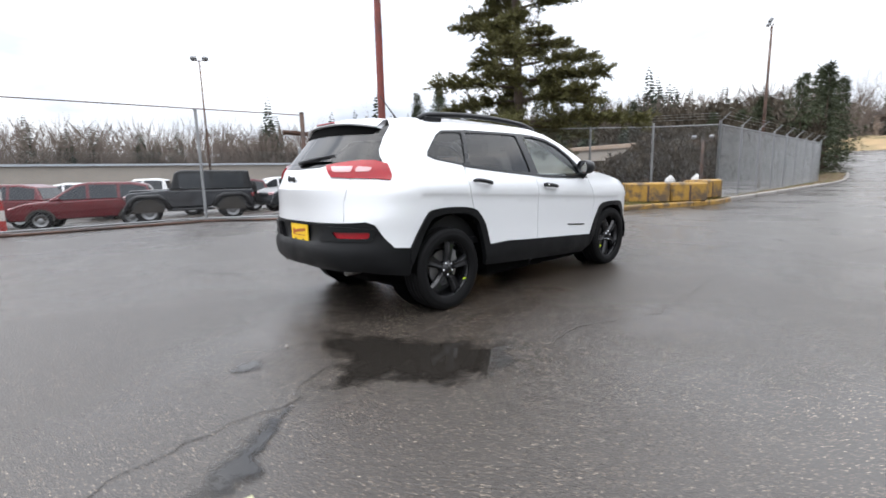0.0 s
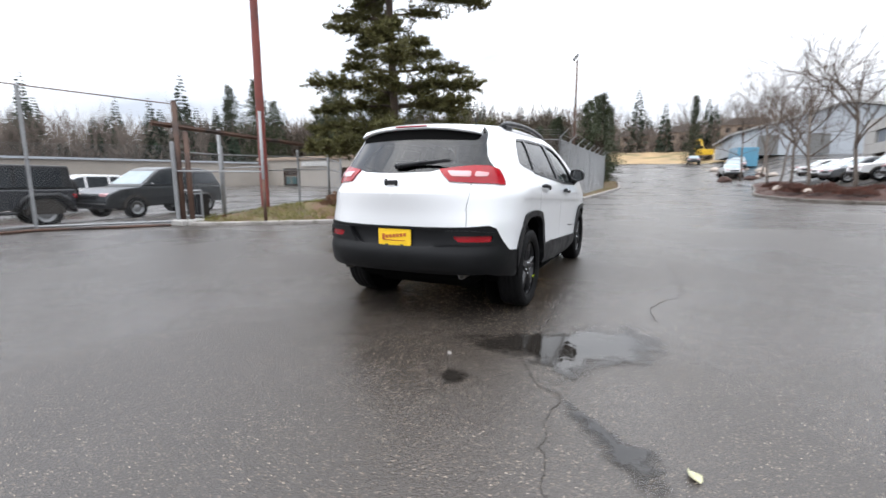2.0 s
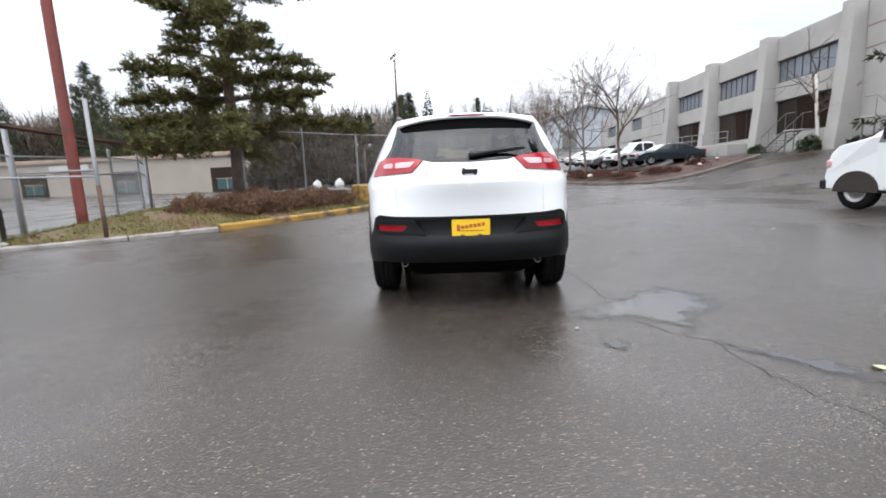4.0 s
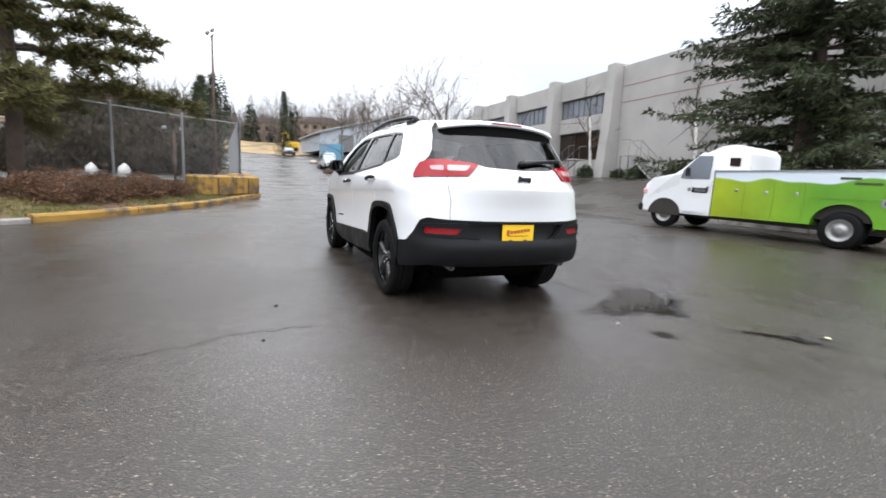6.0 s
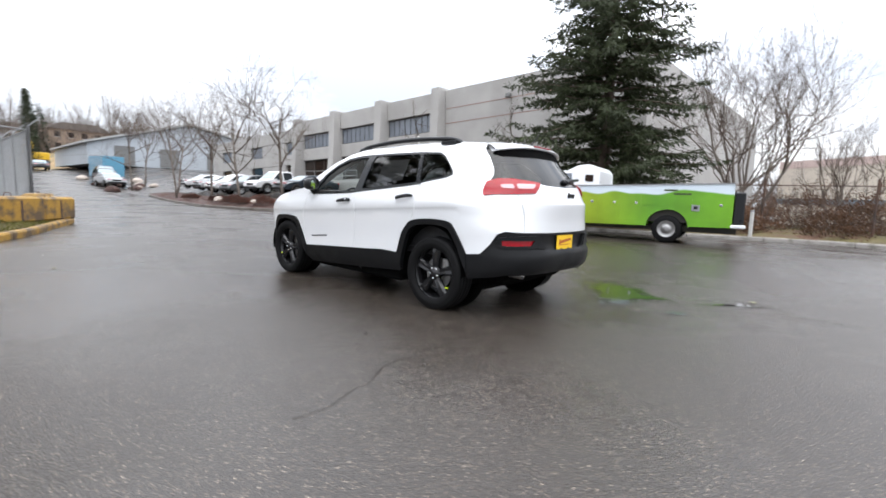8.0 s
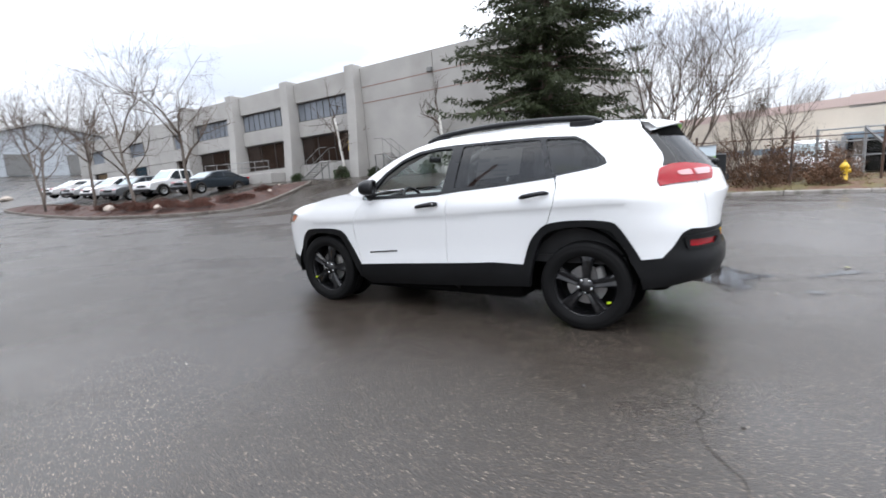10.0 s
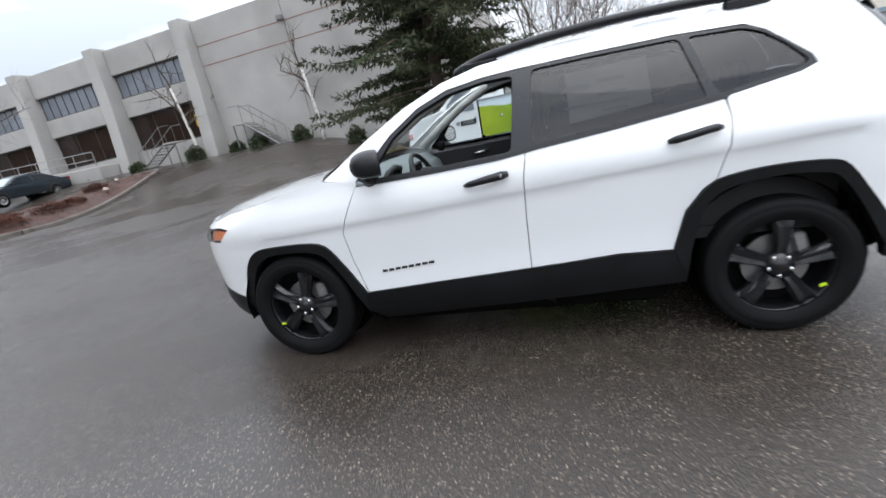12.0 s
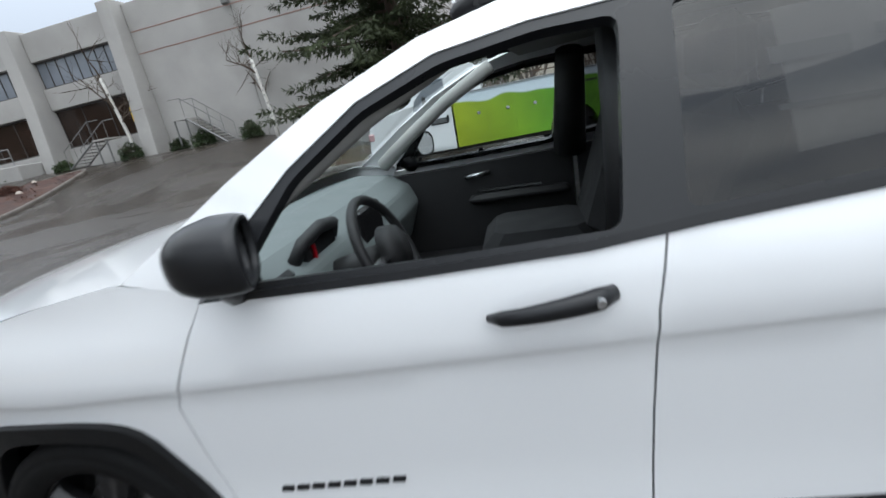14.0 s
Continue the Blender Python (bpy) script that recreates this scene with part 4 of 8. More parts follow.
part("roof", across(edge_of(ROOFLINE[5:]), [(0.18, 1.632), (-0.04, 1.655), (-0.45, 1.680), (-0.85, 1.688), (-1.25, 1.676), (-1.70, 1.640)]), M_WHITE, suv, "white painted roof", True)
pane(part("windscreen", across(edge_of(ROOFLINE[:6]), [(1.25, 1.125), (0.92, 1.29), (0.57, 1.46), (0.18, 1.632)]), M_CLEAR, suv, "clear windscreen glass", True))
part("bonnet", across(edge_of([(0.985, 1.130), (1.243, 1.097), (1.49, 1.049), (1.749, 1.008), (1.91, 0.967)]), [(1.25, 1.125), (1.50, 1.108), (1.80, 1.066), (2.08, 1.010), (2.22, 0.962)]), M_WHITE, suv, "white painted bonnet", True)
part("cowl", across(edge_of([(0.98, 1.122), (1.04, 1.114)]), [(1.24, 1.116), (1.31, 1.110)], 3), M_SATINBLACK, suv, "", True)
# spoiler over the rear window
roof_edge = edge_of(ROOFLINE[-1:])[0]
sp, vs, lip = Shape(), [], []
for k in range(23):
    g = -1 + 2 * k / 22
    h = abs(g)
    y_tip, z_tip = -1.955 + 0.135 * h ** 3.2, 1.600 - 0.052 * h ** 2.6
    z_front, wide = 1.640 + (roof_edge[2] - 1.640) * h ** 2.3, 1 + 0.035 * h ** 3
    rows_ = [(roof_edge[0] * g, -1.69, z_front + 0.002), (roof_edge[0] * g * wide, -1.69 + (y_tip + 1.69) * 0.55, z_tip + (z_front - z_tip) * 0.55 + 0.006), (roof_edge[0] * g * wide, y_tip + 0.018, z_tip), (roof_edge[0] * g * wide, y_tip, z_tip - 0.012), (roof_edge[0] * g * wide, y_tip + 0.012, z_tip - 0.024),
             (roof_edge[0] * g * wide * 0.985, y_tip + 0.06, z_tip - 0.030)]
    vs += rows_
    zl = 1.488 - 0.010 * h
    low = skin(to_u(("x", roof_edge[0] * 0.97 * h, zl)).x, zl, 0.002)
    up = Vector(rows_[4]) * 0.5 + Vector(rows_[5]) * 0.5
    lip += [tuple(up), tuple(up.lerp(Vector((math.copysign(low.x, g), low.y, low.z)), 0.5)), (math.copysign(low.x, g), low.y, low.z)]
part("spoiler", sp.add(vs, [(i * 6 + j, i * 6 + j + 1, (i + 1) * 6 + j + 1, (i + 1) * 6 + j) for i in range(22) for j in range(5)] + [tuple(range(6)), tuple(22 * 6 + j for j in range(5, -1, -1))]), M_WHITE, suv, "white painted roof spoiler", True)
part("spoiler_lip", Shape().add(lip, [(i * 3 + j, i * 3 + j + 1, (i + 1) * 3 + j + 1, (i + 1) * 3 + j) for i in range(22) for j in range(2)]), M_LINER_SHADE, suv, "black underside of the spoiler", True)
part("brake_light", Shape().box((0, -1.950, 1.597), (0.30, 0.02, 0.012), chamfer=0.004), M_RED, suv, "red high brake lamp")
M_DARKSTEEL = shader("dull_exhaust_steel", (0.20, 0.19, 0.18), 0.4, metal=1.0, vary=0.2, bump=0.05)
# rear wiper, emblem, plate
part("rear_wiper", Shape().tube([(0.0, -2.20, 1.262), (0.06, -2.205, 1.27), (0.22, -2.175, 1.292), (0.44, -2.13, 1.312)], [0.026, 0.022, 0.014, 0.008], 8).tube([(0.03, -2.19, 1.255), (0.25, -2.165, 1.28), (0.45, -2.13, 1.303)], 0.008, 6), M_SATINBLACK, suv, "black rear wiper arm and blade", True)
part("emblem", Shape().box((0.0, -2.292, 1.138), (0.125, 0.014, 0.036), chamfer=0.012).box((-0.046, -2.291, 1.140), (0.026, 0.014, 0.054), chamfer=0.008).box((0.046, -2.291, 1.132), (0.022, 0.014, 0.044), chamfer=0.008), M_SATINBLACK, suv, "dark emblem drawn as a plain bar")
plate = part("number_plate", Shape().box((0, -2.252, 0.695), (0.305, 0.012, 0.14), chamfer=0.004), M_YELLOWPLATE, suv, "yellow paper dealer plate")
M_REDINK = shader("red_brown_ink", (0.40, 0.10, 0.02), 0.5, bump=0.0)
for k in range(7):
    part("plate_bar", Shape().box((-0.10 + 0.033 * k, -2.259, 0.697 + 0.004 * k), (0.026, 0.004, 0.026 if k else 0.05)), M_REDINK, plate)
part("plate_bar", Shape().box((0.0, -2.259, 0.672), (0.20, 0.004, 0.006)), M_REDINK, plate)
for x in (-0.07, 0.07):
    part("plate_screw", Shape().box((x, -2.259, 0.632), (0.03, 0.006, 0.016)), M_INK, plate)
for x in (-0.55, 0.55):
    ex = Shape().lathe([(0.026, 0.14), (0.030, 0.0), (0.027, -0.002), (0.023, 0.0), (0.023, 0.12), (0.0, 0.12)], (x, -2.15, 0.402), "y", 18)
    part("exhaust_tip", ex, M_DARKSTEEL, suv, "dull steel exhaust tip", True)
part("roof_aerial", Shape().tube([(0.42, -1.50, 1.625), (0.42, -1.66, 1.80)], [0.008, 0.003], 6).box((0.42, -1.49, 1.622), (0.05, 0.09, 0.03), chamfer=0.01), M_SATINBLACK, suv, "short black aerial")
# underbody, with boxes added low and wide to block light passing beneath
part("underbody", Shape().box((0, 0.1, 0.33), (1.10, 3.6, 0.28), chamfer=0.04).box((0, 0.03, 0.335), (1.66, 1.75, 0.29), chamfer=0.03).box((0, -1.95, 0.52), (1.2, 0.3, 0.10), chamfer=0.03).box((0, -1.45, 0.40), (1.20, 1.0, 0.24), chamfer=0.05), M_LINER_SHADE, suv, "dark underbody")


def wheel(x_sign, y, turn, name_label):
    """A wheel: tyre, black five-spoke rim, brake disc, hub cap and nuts; its outer face looks along x."""
    w = part("wheel", Shape().lathe([(0.10, -0.08), (0.225, -0.07), (0.235, -0.02), (0.238, 0.07), (0.248, 0.078), (0.249, 0.070), (0.230, -0.09), (0.10, -0.09)], (0, 0, 0), "x", 48), M_GLOSSBLACK, suv, name_label, True)
    w.matrix_local = Matrix.Translation((x_sign * 0.795, y, 0.352)) @ Matrix.Rotation(0 if x_sign > 0 else math.pi, 4, "Z") @ Matrix.Rotation(radians(turn), 4, "X")
    prof = [(0.232, -0.095), (0.250, -0.105), (0.3046, -0.112), (0.3392, -0.10), (0.3501, -0.085), (0.3524, -0.05), (0.3483, -0.046), (0.3524, -0.042), (0.3524, -0.006), (0.3483, -0.003), (0.3483, 0.003), (0.3524, 0.006), (0.3524, 0.042), (0.3483, 0.046), (0.3524, 0.05), (0.3501, 0.085),
            (0.3392, 0.100), (0.3183, 0.109), (0.3119, 0.107), (0.3064, 0.111), (0.285, 0.110), (0.255, 0.100), (0.242, 0.088)]
    part("tyre", Shape().lathe(prof, (0, 0, 0), "x", 64), M_RUBBER, w, "black road tyre", True)
    for k in range(5):
        a0 = 2 * math.pi * k / 5
        sh, vs = Shape(), []
        for r, half, top, low in ((0.045, 0.034, 0.072, 0.03), (0.09, 0.032, 0.080, 0.03), (0.15, 0.040, 0.083, 0.03), (0.205, 0.050, 0.081, 0.035), (0.240, 0.064, 0.074, 0.03)):
            for off, h in ((-half, low), (-half, top - 0.022), (-half * 0.62, top), (0.0, top - 0.008), (half * 0.62, top), (half, top - 0.022), (half, low)):
                vs.append((h, r * math.cos(a0) - off * math.sin(a0), r * math.sin(a0) + off * math.cos(a0)))
        fs = [(i * 7 + j, i * 7 + j + 1, (i + 1) * 7 + j + 1, (i + 1) * 7 + j) for i in range(4) for j in range(6)] + [(i * 7 + 6, i * 7, (i + 1) * 7, (i + 1) * 7 + 6) for i in range(4)]
        part("spoke", sh.add(vs, fs), M_GLOSSBLACK, w)
    part("hub_cap", Shape().lathe([(0.070, 0.035), (0.066, 0.074), (0.034, 0.080), (0.030, 0.086), (0.0, 0.087)], (0, 0, 0), "x", 24), M_GLOSSBLACK, w, "", True)
    for k in range(5):
        a = 2 * math.pi * (k + 0.5) / 5
        part("wheel_nut", Shape().lathe([(0.011, 0.05), (0.011, 0.079), (0.007, 0.083), (0.0, 0.083)], (0, 0.052 * math.cos(a), 0.052 * math.sin(a)), "x", 8), M_CHROME, w)
    part("brake_disc", Shape().lathe([(0.06, -0.01), (0.155, -0.01), (0.155, 0.008), (0.06, 0.008)], (0, 0, 0), "x", 40), M_DISC, w, "grey steel brake disc")
    part("brake_caliper", Shape().box((0.0, 0.125, 0.06), (0.07, 0.07, 0.13), chamfer=0.015), M_DISC, w, "grey brake caliper")
    tag = radians((-32 if y < 0 else -150) - turn)
    part("balance_tag", Shape().box((0.083, 0.215 * math.cos(tag), 0.215 * math.sin(tag)), (0.006, 0.03, 0.014)), M_TAG, w, "small lime yellow sticker")
    return w


M_DISC = shader("dull_brake_steel", (0.30, 0.295, 0.29), 0.40, metal=0.8, vary=0.25, bump=0.05)
M_TAG = shader("lime_sticker", (0.55, 0.75, 0.02), 0.4, bump=0.0)
for xs_, yy, tn in ((1, -1.35, 10), (-1, -1.35, 14), (1, 1.35, 40), (-1, 1.35, 5)):
    wheel(xs_, yy, tn, "black alloy wheel with five split spokes")
for x_ in (1, -1):
    for y in (-1.35, 1.35):
        sh, vs = Shape(), []
        for k in range(15):
            a = math.pi * (-0.08 + 1.16 * k / 14)
            for xx in (0.885, 0.60):
                vs.append((x_ * xx, y + 0.415 * math.cos(a) + (0.06 if y < 0 else 0), 0.385 + (0.43 if y < 0 else 0.355) * math.sin(a)))
        sh.add(vs, [(2 * i, 2 * i + 1, 2 * i + 3, 2 * i + 2) for i in range(14)])
        part("wheel_liner", sh, M_LINER_SHADE, suv, "", True)
        part("wheel_liner_back", Shape().lathe([(0.0, 0.0), (0.44, 0.0)], (x_ * 0.60, y, 0.42), "x", 24), M_LINER_SHADE, suv)

# cabin; black plastic and cloth, deepened in colour for the shade inside
M_CABIN = shader("dark_cabin_plastic", (0.008, 0.008, 0.009), 0.6, vary=0.2, fine=200, bump=0.1)
M_SEAT = shader("black_seat_cloth", (0.009, 0.009, 0.010), 0.9, vary=0.2, fine=250, bump=0.2)
# grey-green of the dash top is a reflection held in its base colour
M_DASH = shader("dash_top_green_reflection", (0.13, 0.15, 0.15), 0.55, vary=0.12, fine=200, bump=0.1)
M_HEADLINE = shader("pale_grey_headlining", (0.42, 0.42, 0.40), 0.9, vary=0.08, fine=200, bump=0.1)
part("cabin_floor", Shape().box((0, -0.40, 0.55), (1.60, 2.6, 0.06)), M_CABIN, suv)
part("headlining", across([(0.60, 0.02, 1.54), (0.63, -0.45, 1.575), (0.63, -1.0, 1.58), (0.58, -1.70, 1.545)], [(0.13, 1.59), (-0.4, 1.64), (-1.0, 1.645), (-1.70, 1.60)]), M_HEADLINE, suv, "", True)
dash = part("dashboard", Shape().prism([(1.15, 0.70), (1.18, 1.065), (0.98, 1.085), (0.80, 1.065), (0.70, 1.00), (0.66, 0.90), (0.74, 0.70)], -0.80, 0.80, "yz"), M_DASH, suv, "dashboard with hooded dials, a grey-green reflection in its colour")
soften(dash, 0.02)
part("dial_hood", Shape().tube([(-0.55, 0.75, 1.02), (-0.52, 0.72, 1.075), (-0.40, 0.71, 1.095), (-0.28, 0.72, 1.075), (-0.25, 0.75, 1.02)], 0.022, 8), M_CABIN, dash, "", True)
part("dial_face", Shape().box((-0.40, 0.73, 1.035), (0.24, 0.02, 0.09), chamfer=0.01), M_GLOSSBLACK, dash)
part("dial_needle", Shape().box((-0.46, 0.717, 1.03), (0.012, 0.006, 0.05)), M_RED, dash)
part("air_vent", Shape().box((-0.70, 0.70, 1.00), (0.10, 0.03, 0.10), chamfer=0.02), M_CABIN, dash)
part("centre_screen", Shape().box((0.0, 0.69, 0.98), (0.26, 0.03, 0.17), chamfer=0.01), M_GLOSSBLACK, dash)
sw = Shape()
ring_pts = [(-0.40 + 0.185 * math.cos(a), 0.50 + 0.185 * math.sin(a) * 0.38, 0.985 + 0.185 * math.sin(a) * 0.92) for a in [2 * math.pi * k / 32 for k in range(33)]]
sw.tube(ring_pts, 0.016, 8, caps=False)
wheel_ob = part("steering_wheel", sw, M_CABIN, suv, "black steering wheel with bright spokes", True)
part("wheel_boss", Shape().tube([(-0.40, 0.50, 0.985), (-0.40, 0.455, 1.0)], [0.085, 0.07], 14), M_CABIN, wheel_ob, "", True)
for a in (0.0, math.pi, -math.pi / 2):
    part("wheel_spoke", Shape().tube([(-0.40 + 0.06 * math.cos(a), 0.49 + 0.03 * math.sin(a), 0.985 + 0.06 * math.sin(a)), (-0.40 + 0.175 * math.cos(a), 0.50 + 0.07 * math.sin(a), 0.985 + 0.16 * math.sin(a))], 0.014, 6), M_CHROME, wheel_ob)
part("steering_column", Shape().tube([(-0.40, 0.50, 0.97), (-0.40, 0.80, 0.90)], 0.05, 10), M_CABIN, suv, "", True)
for x in (-0.40, 0.40):
    seat = part("seat", Shape().box((x, 0.02, 0.72), (0.50, 0.52, 0.18), chamfer=0.06), M_SEAT, suv, "black cloth front seat")
    part("backrest", Shape().box((0, 0, 0), (0.48, 0.14, 0.62), chamfer=0.06, matrix=Matrix.Translation((x, -0.32, 1.02)) @ Matrix.Rotation(radians(18), 4, "X")), M_SEAT, seat)
    part("headrest", Shape().box((x, -0.45, 1.40), (0.26, 0.10, 0.17), chamfer=0.04), M_SEAT, seat)
bench = part("rear_bench", Shape().box((0, -0.85, 0.72), (1.30, 0.50, 0.18), chamfer=0.06), M_SEAT, suv, "black cloth rear bench")
part("backrest", Shape().box((0, 0, 0), (1.30, 0.14, 0.55), chamfer=0.05, matrix=Matrix.Translation((0, -1.18, 1.0)) @ Matrix.Rotation(radians(18), 4, "X")), M_SEAT, bench)
for x in (-0.42, 0.42):
    part("headrest", Shape().box((x, -1.29, 1.30), (0.24, 0.09, 0.13), chamfer=0.03), M_SEAT, bench)
for side in (1, -1):
    s = Shape().prism([(0.90, 0.50), (0.88, 1.04), (0.4, 1.05), (-0.2, 1.07), (-0.2, 0.50)], side * 0.80, side * 0.86, "yz")
    dt = part("door_trim", s, M_CABIN, suv, "black inner door panel")
    part("inner_handle", Shape().tube([(side * 0.795, 0.38, 0.985), (side * 0.775, 0.33, 0.992), (side * 0.790, 0.24, 1.0)], [0.018, 0.012, 0.014], 8), M_CHROME, dt, "bright inner door handle", True)
    part("arm_rest", Shape().box((side * 0.775, 0.10, 0.86), (0.08, 0.55, 0.05), chamfer=0.02), M_CABIN, dt)
    part("trim_strip", Shape().box((side * 0.797, 0.15, 0.90), (0.008, 0.35, 0.012)), M_CHROME, dt)
    part("door_trim", Shape().prism([(-0.22, 0.50), (-0.22, 1.08), (-0.9, 1.13), (-1.62, 1.15), (-1.62, 0.60)], side * 0.74, side * 0.78, "yz"), M_CABIN, suv)
    part("pillar_trim", Shape().tube([(side * 0.80, 0.83, 1.12), (side * 0.735, 0.62, 1.265), (side * 0.675, 0.40, 1.40), (side * 0.60, 0.16, 1.52)], [0.04, 0.034, 0.032, 0.034], 8), M_HEADLINE, suv, "pale grey pillar trim", True)
    part("pillar_trim", Shape().tube([(side * 0.765, -0.185, 1.06), (side * 0.675, -0.195, 1.30), (side * 0.56, -0.20, 1.52)], [0.085, 0.075, 0.065], 10), M_CABIN, suv, "", True)
part("inner_mirror", Shape().box((0, 0.47, 1.44), (0.24, 0.03, 0.06), chamfer=0.015).tube([(0, 0.47, 1.45), (0, 0.52, 1.48)], 0.012, 6), M_CABIN, suv, "dark rear-view mirror")
M_PAPER = shader("window_sticker_paper", (0.44, 0.44, 0.43), 0.8, bump=0.0)
M_PRINT = shader("faded_print", (0.32, 0.33, 0.33), 0.8, bump=0.0)
st = panel([(-0.419, 1.218), (-0.419, 1.467), (-0.811, 1.478), (-0.811, 1.255)], out=-0.024, thick=0, side=-1)
sticker = part("window_sticker", st, M_PAPER, suv, "pale price sheet behind the dark glass")
for k, (a, b, z0, z1) in enumerate(((-0.40, -0.53, 1.37, 1.40), (-0.57, -0.70, 1.39, 1.41), (-0.57, -0.70, 1.33, 1.345), (-0.40, -0.70, 1.29, 1.30), (-0.58, -0.70, 1.25, 1.265))):
    part("print_bar", panel([(a, z0), (a, z1), (b, z1), (b, z0)], out=-0.021, thick=0, side=-1), M_PRINT, sticker)

# ---- trees and plants ----
rng = np.random.default_rng(7)


def unit(v):
    return v / (np.linalg.norm(v, axis=-1, keepdims=True) + 1e-9)


class Leaves:
    """Many small four-cornered leaves or needle sprays."""
    def __init__(self):
        self.quads = []

    def sprays(self, base, way, length, width):
        base, way = np.atleast_2d(base), unit(np.atleast_2d(way))
        side = unit(np.cross(way, rng.normal(size=way.shape)))
        length, width = np.broadcast_to(length, (len(base),))[:, None], np.broadcast_to(width, (len(base),))[:, None]
        tip, mid = base + way * length, base + way * length * 0.45
        self.quads.append(np.stack([base, mid + side * width, tip, mid - side * width], 1))

    def mesh(self, name, material):
        v = np.concatenate(self.quads).reshape(-1, 3)
        me = bpy.data.meshes.new(name)
        n = len(v) // 4
        me.vertices.add(len(v))
        me.vertices.foreach_set("co", v.astype(np.float32).ravel())
        me.loops.add(4 * n)
        me.loops.foreach_set("vertex_index", np.arange(4 * n, dtype=np.int32))
        me.polygons.add(n)
        me.polygons.foreach_set("loop_start", np.arange(0, 4 * n, 4, dtype=np.int32))
        me.update(calc_edges=True)
        me.materials.append(material)
        return me


def spruce_tree(at, height, spread, low, label):
    root = thing("spruce_tree", label, "tree", at)
    lean = 0.012
    trunk = [(lean * z, 0.02 * math.sin(z), z) for z in np.linspace(-0.15, height, 14)]
    part("trunk", Shape().tube(trunk, [0.24 * (1 - z / height) ** 0.8 + 0.02 for z in np.linspace(0, height, 14)], 9), M_BARK, root, "rough brown trunk", True)
    leaves, limbs = Leaves(), Shape()
    z = low
    while z < height - 0.2:
        f = (z - low) / (height - low)
        reach = spread * (1 - f) ** 0.80 * (0.55 + 0.45 * min(1, f * 8 + 0.45))
        for k in range(int(5 + 3 * rng.random())):
            a = rng.uniform(0, 2 * math.pi)
            r = reach * rng.uniform(0.55, 1.12) + 0.15
            out = np.array((math.cos(a), math.sin(a), 0))
            start = np.array((lean * z, 0, z))
            droop = rng.uniform(0.10, 0.30)
            ts = np.linspace(0, 1, 6)
            line = np.array([start + out * r * t + np.array((0, 0, r * (0.10 * t - droop * t * t * 1.6 + 0.18 * t ** 4))) for t in ts])
            limbs.tube(line[:5], [0.035 * (1 - 0.75 * t) * (0.5 + r / spread) for t in ts[:5]], 4, False)
            n = max(3, int(r / 0.17))
            for t in np.linspace(0.16, 1.0, n):
                p = np.array([np.interp(t, ts, line[:, i]) for i in range(3)])
                cross = np.array((-out[1], out[0], 0))
                for s in (-1, 1):
                    tw = (0.16 + 0.36 * (1 - t)) * (0.6 + 0.5 * reach / spread) * rng.uniform(0.6, 1.3)
                    way = unit(out * 0.8 + cross * s * rng.uniform(0.5, 1.1) + np.array((0, 0, rng.uniform(-0.75, -0.05))))
                    m = max(2, int(tw / 0.06))
                    b = p + way * np.linspace(0.05, tw, m)[:, None]
                    w = way + rng.normal(scale=0.55, size=(m, 3)) + np.array((0, 0, -0.15))
                    leaves.sprays(b, w, rng.uniform(0.16, 0.32, m), rng.uniform(0.019, 0.036, m))
                    leaves.sprays(b, w + rng.normal(scale=0.6, size=(m, 3)), rng.uniform(0.12, 0.28, m), rng.uniform(0.017, 0.032, m))
                    leaves.sprays(b, w + rng.normal(scale=0.5, size=(m, 3)), rng.uniform(0.12, 0.24, m), rng.uniform(0.012, 0.022, m))
        z += rng.uniform(0.22, 0.40) * (0.8 + 0.3 * f)
    tagged(part("limb_frame", limbs, M_BARK, root), kind="stuff")
    part("crown", leaves.mesh("crown", M_SPRUCE), M_SPRUCE, root, "dark green drooping needle sprays")
    return root


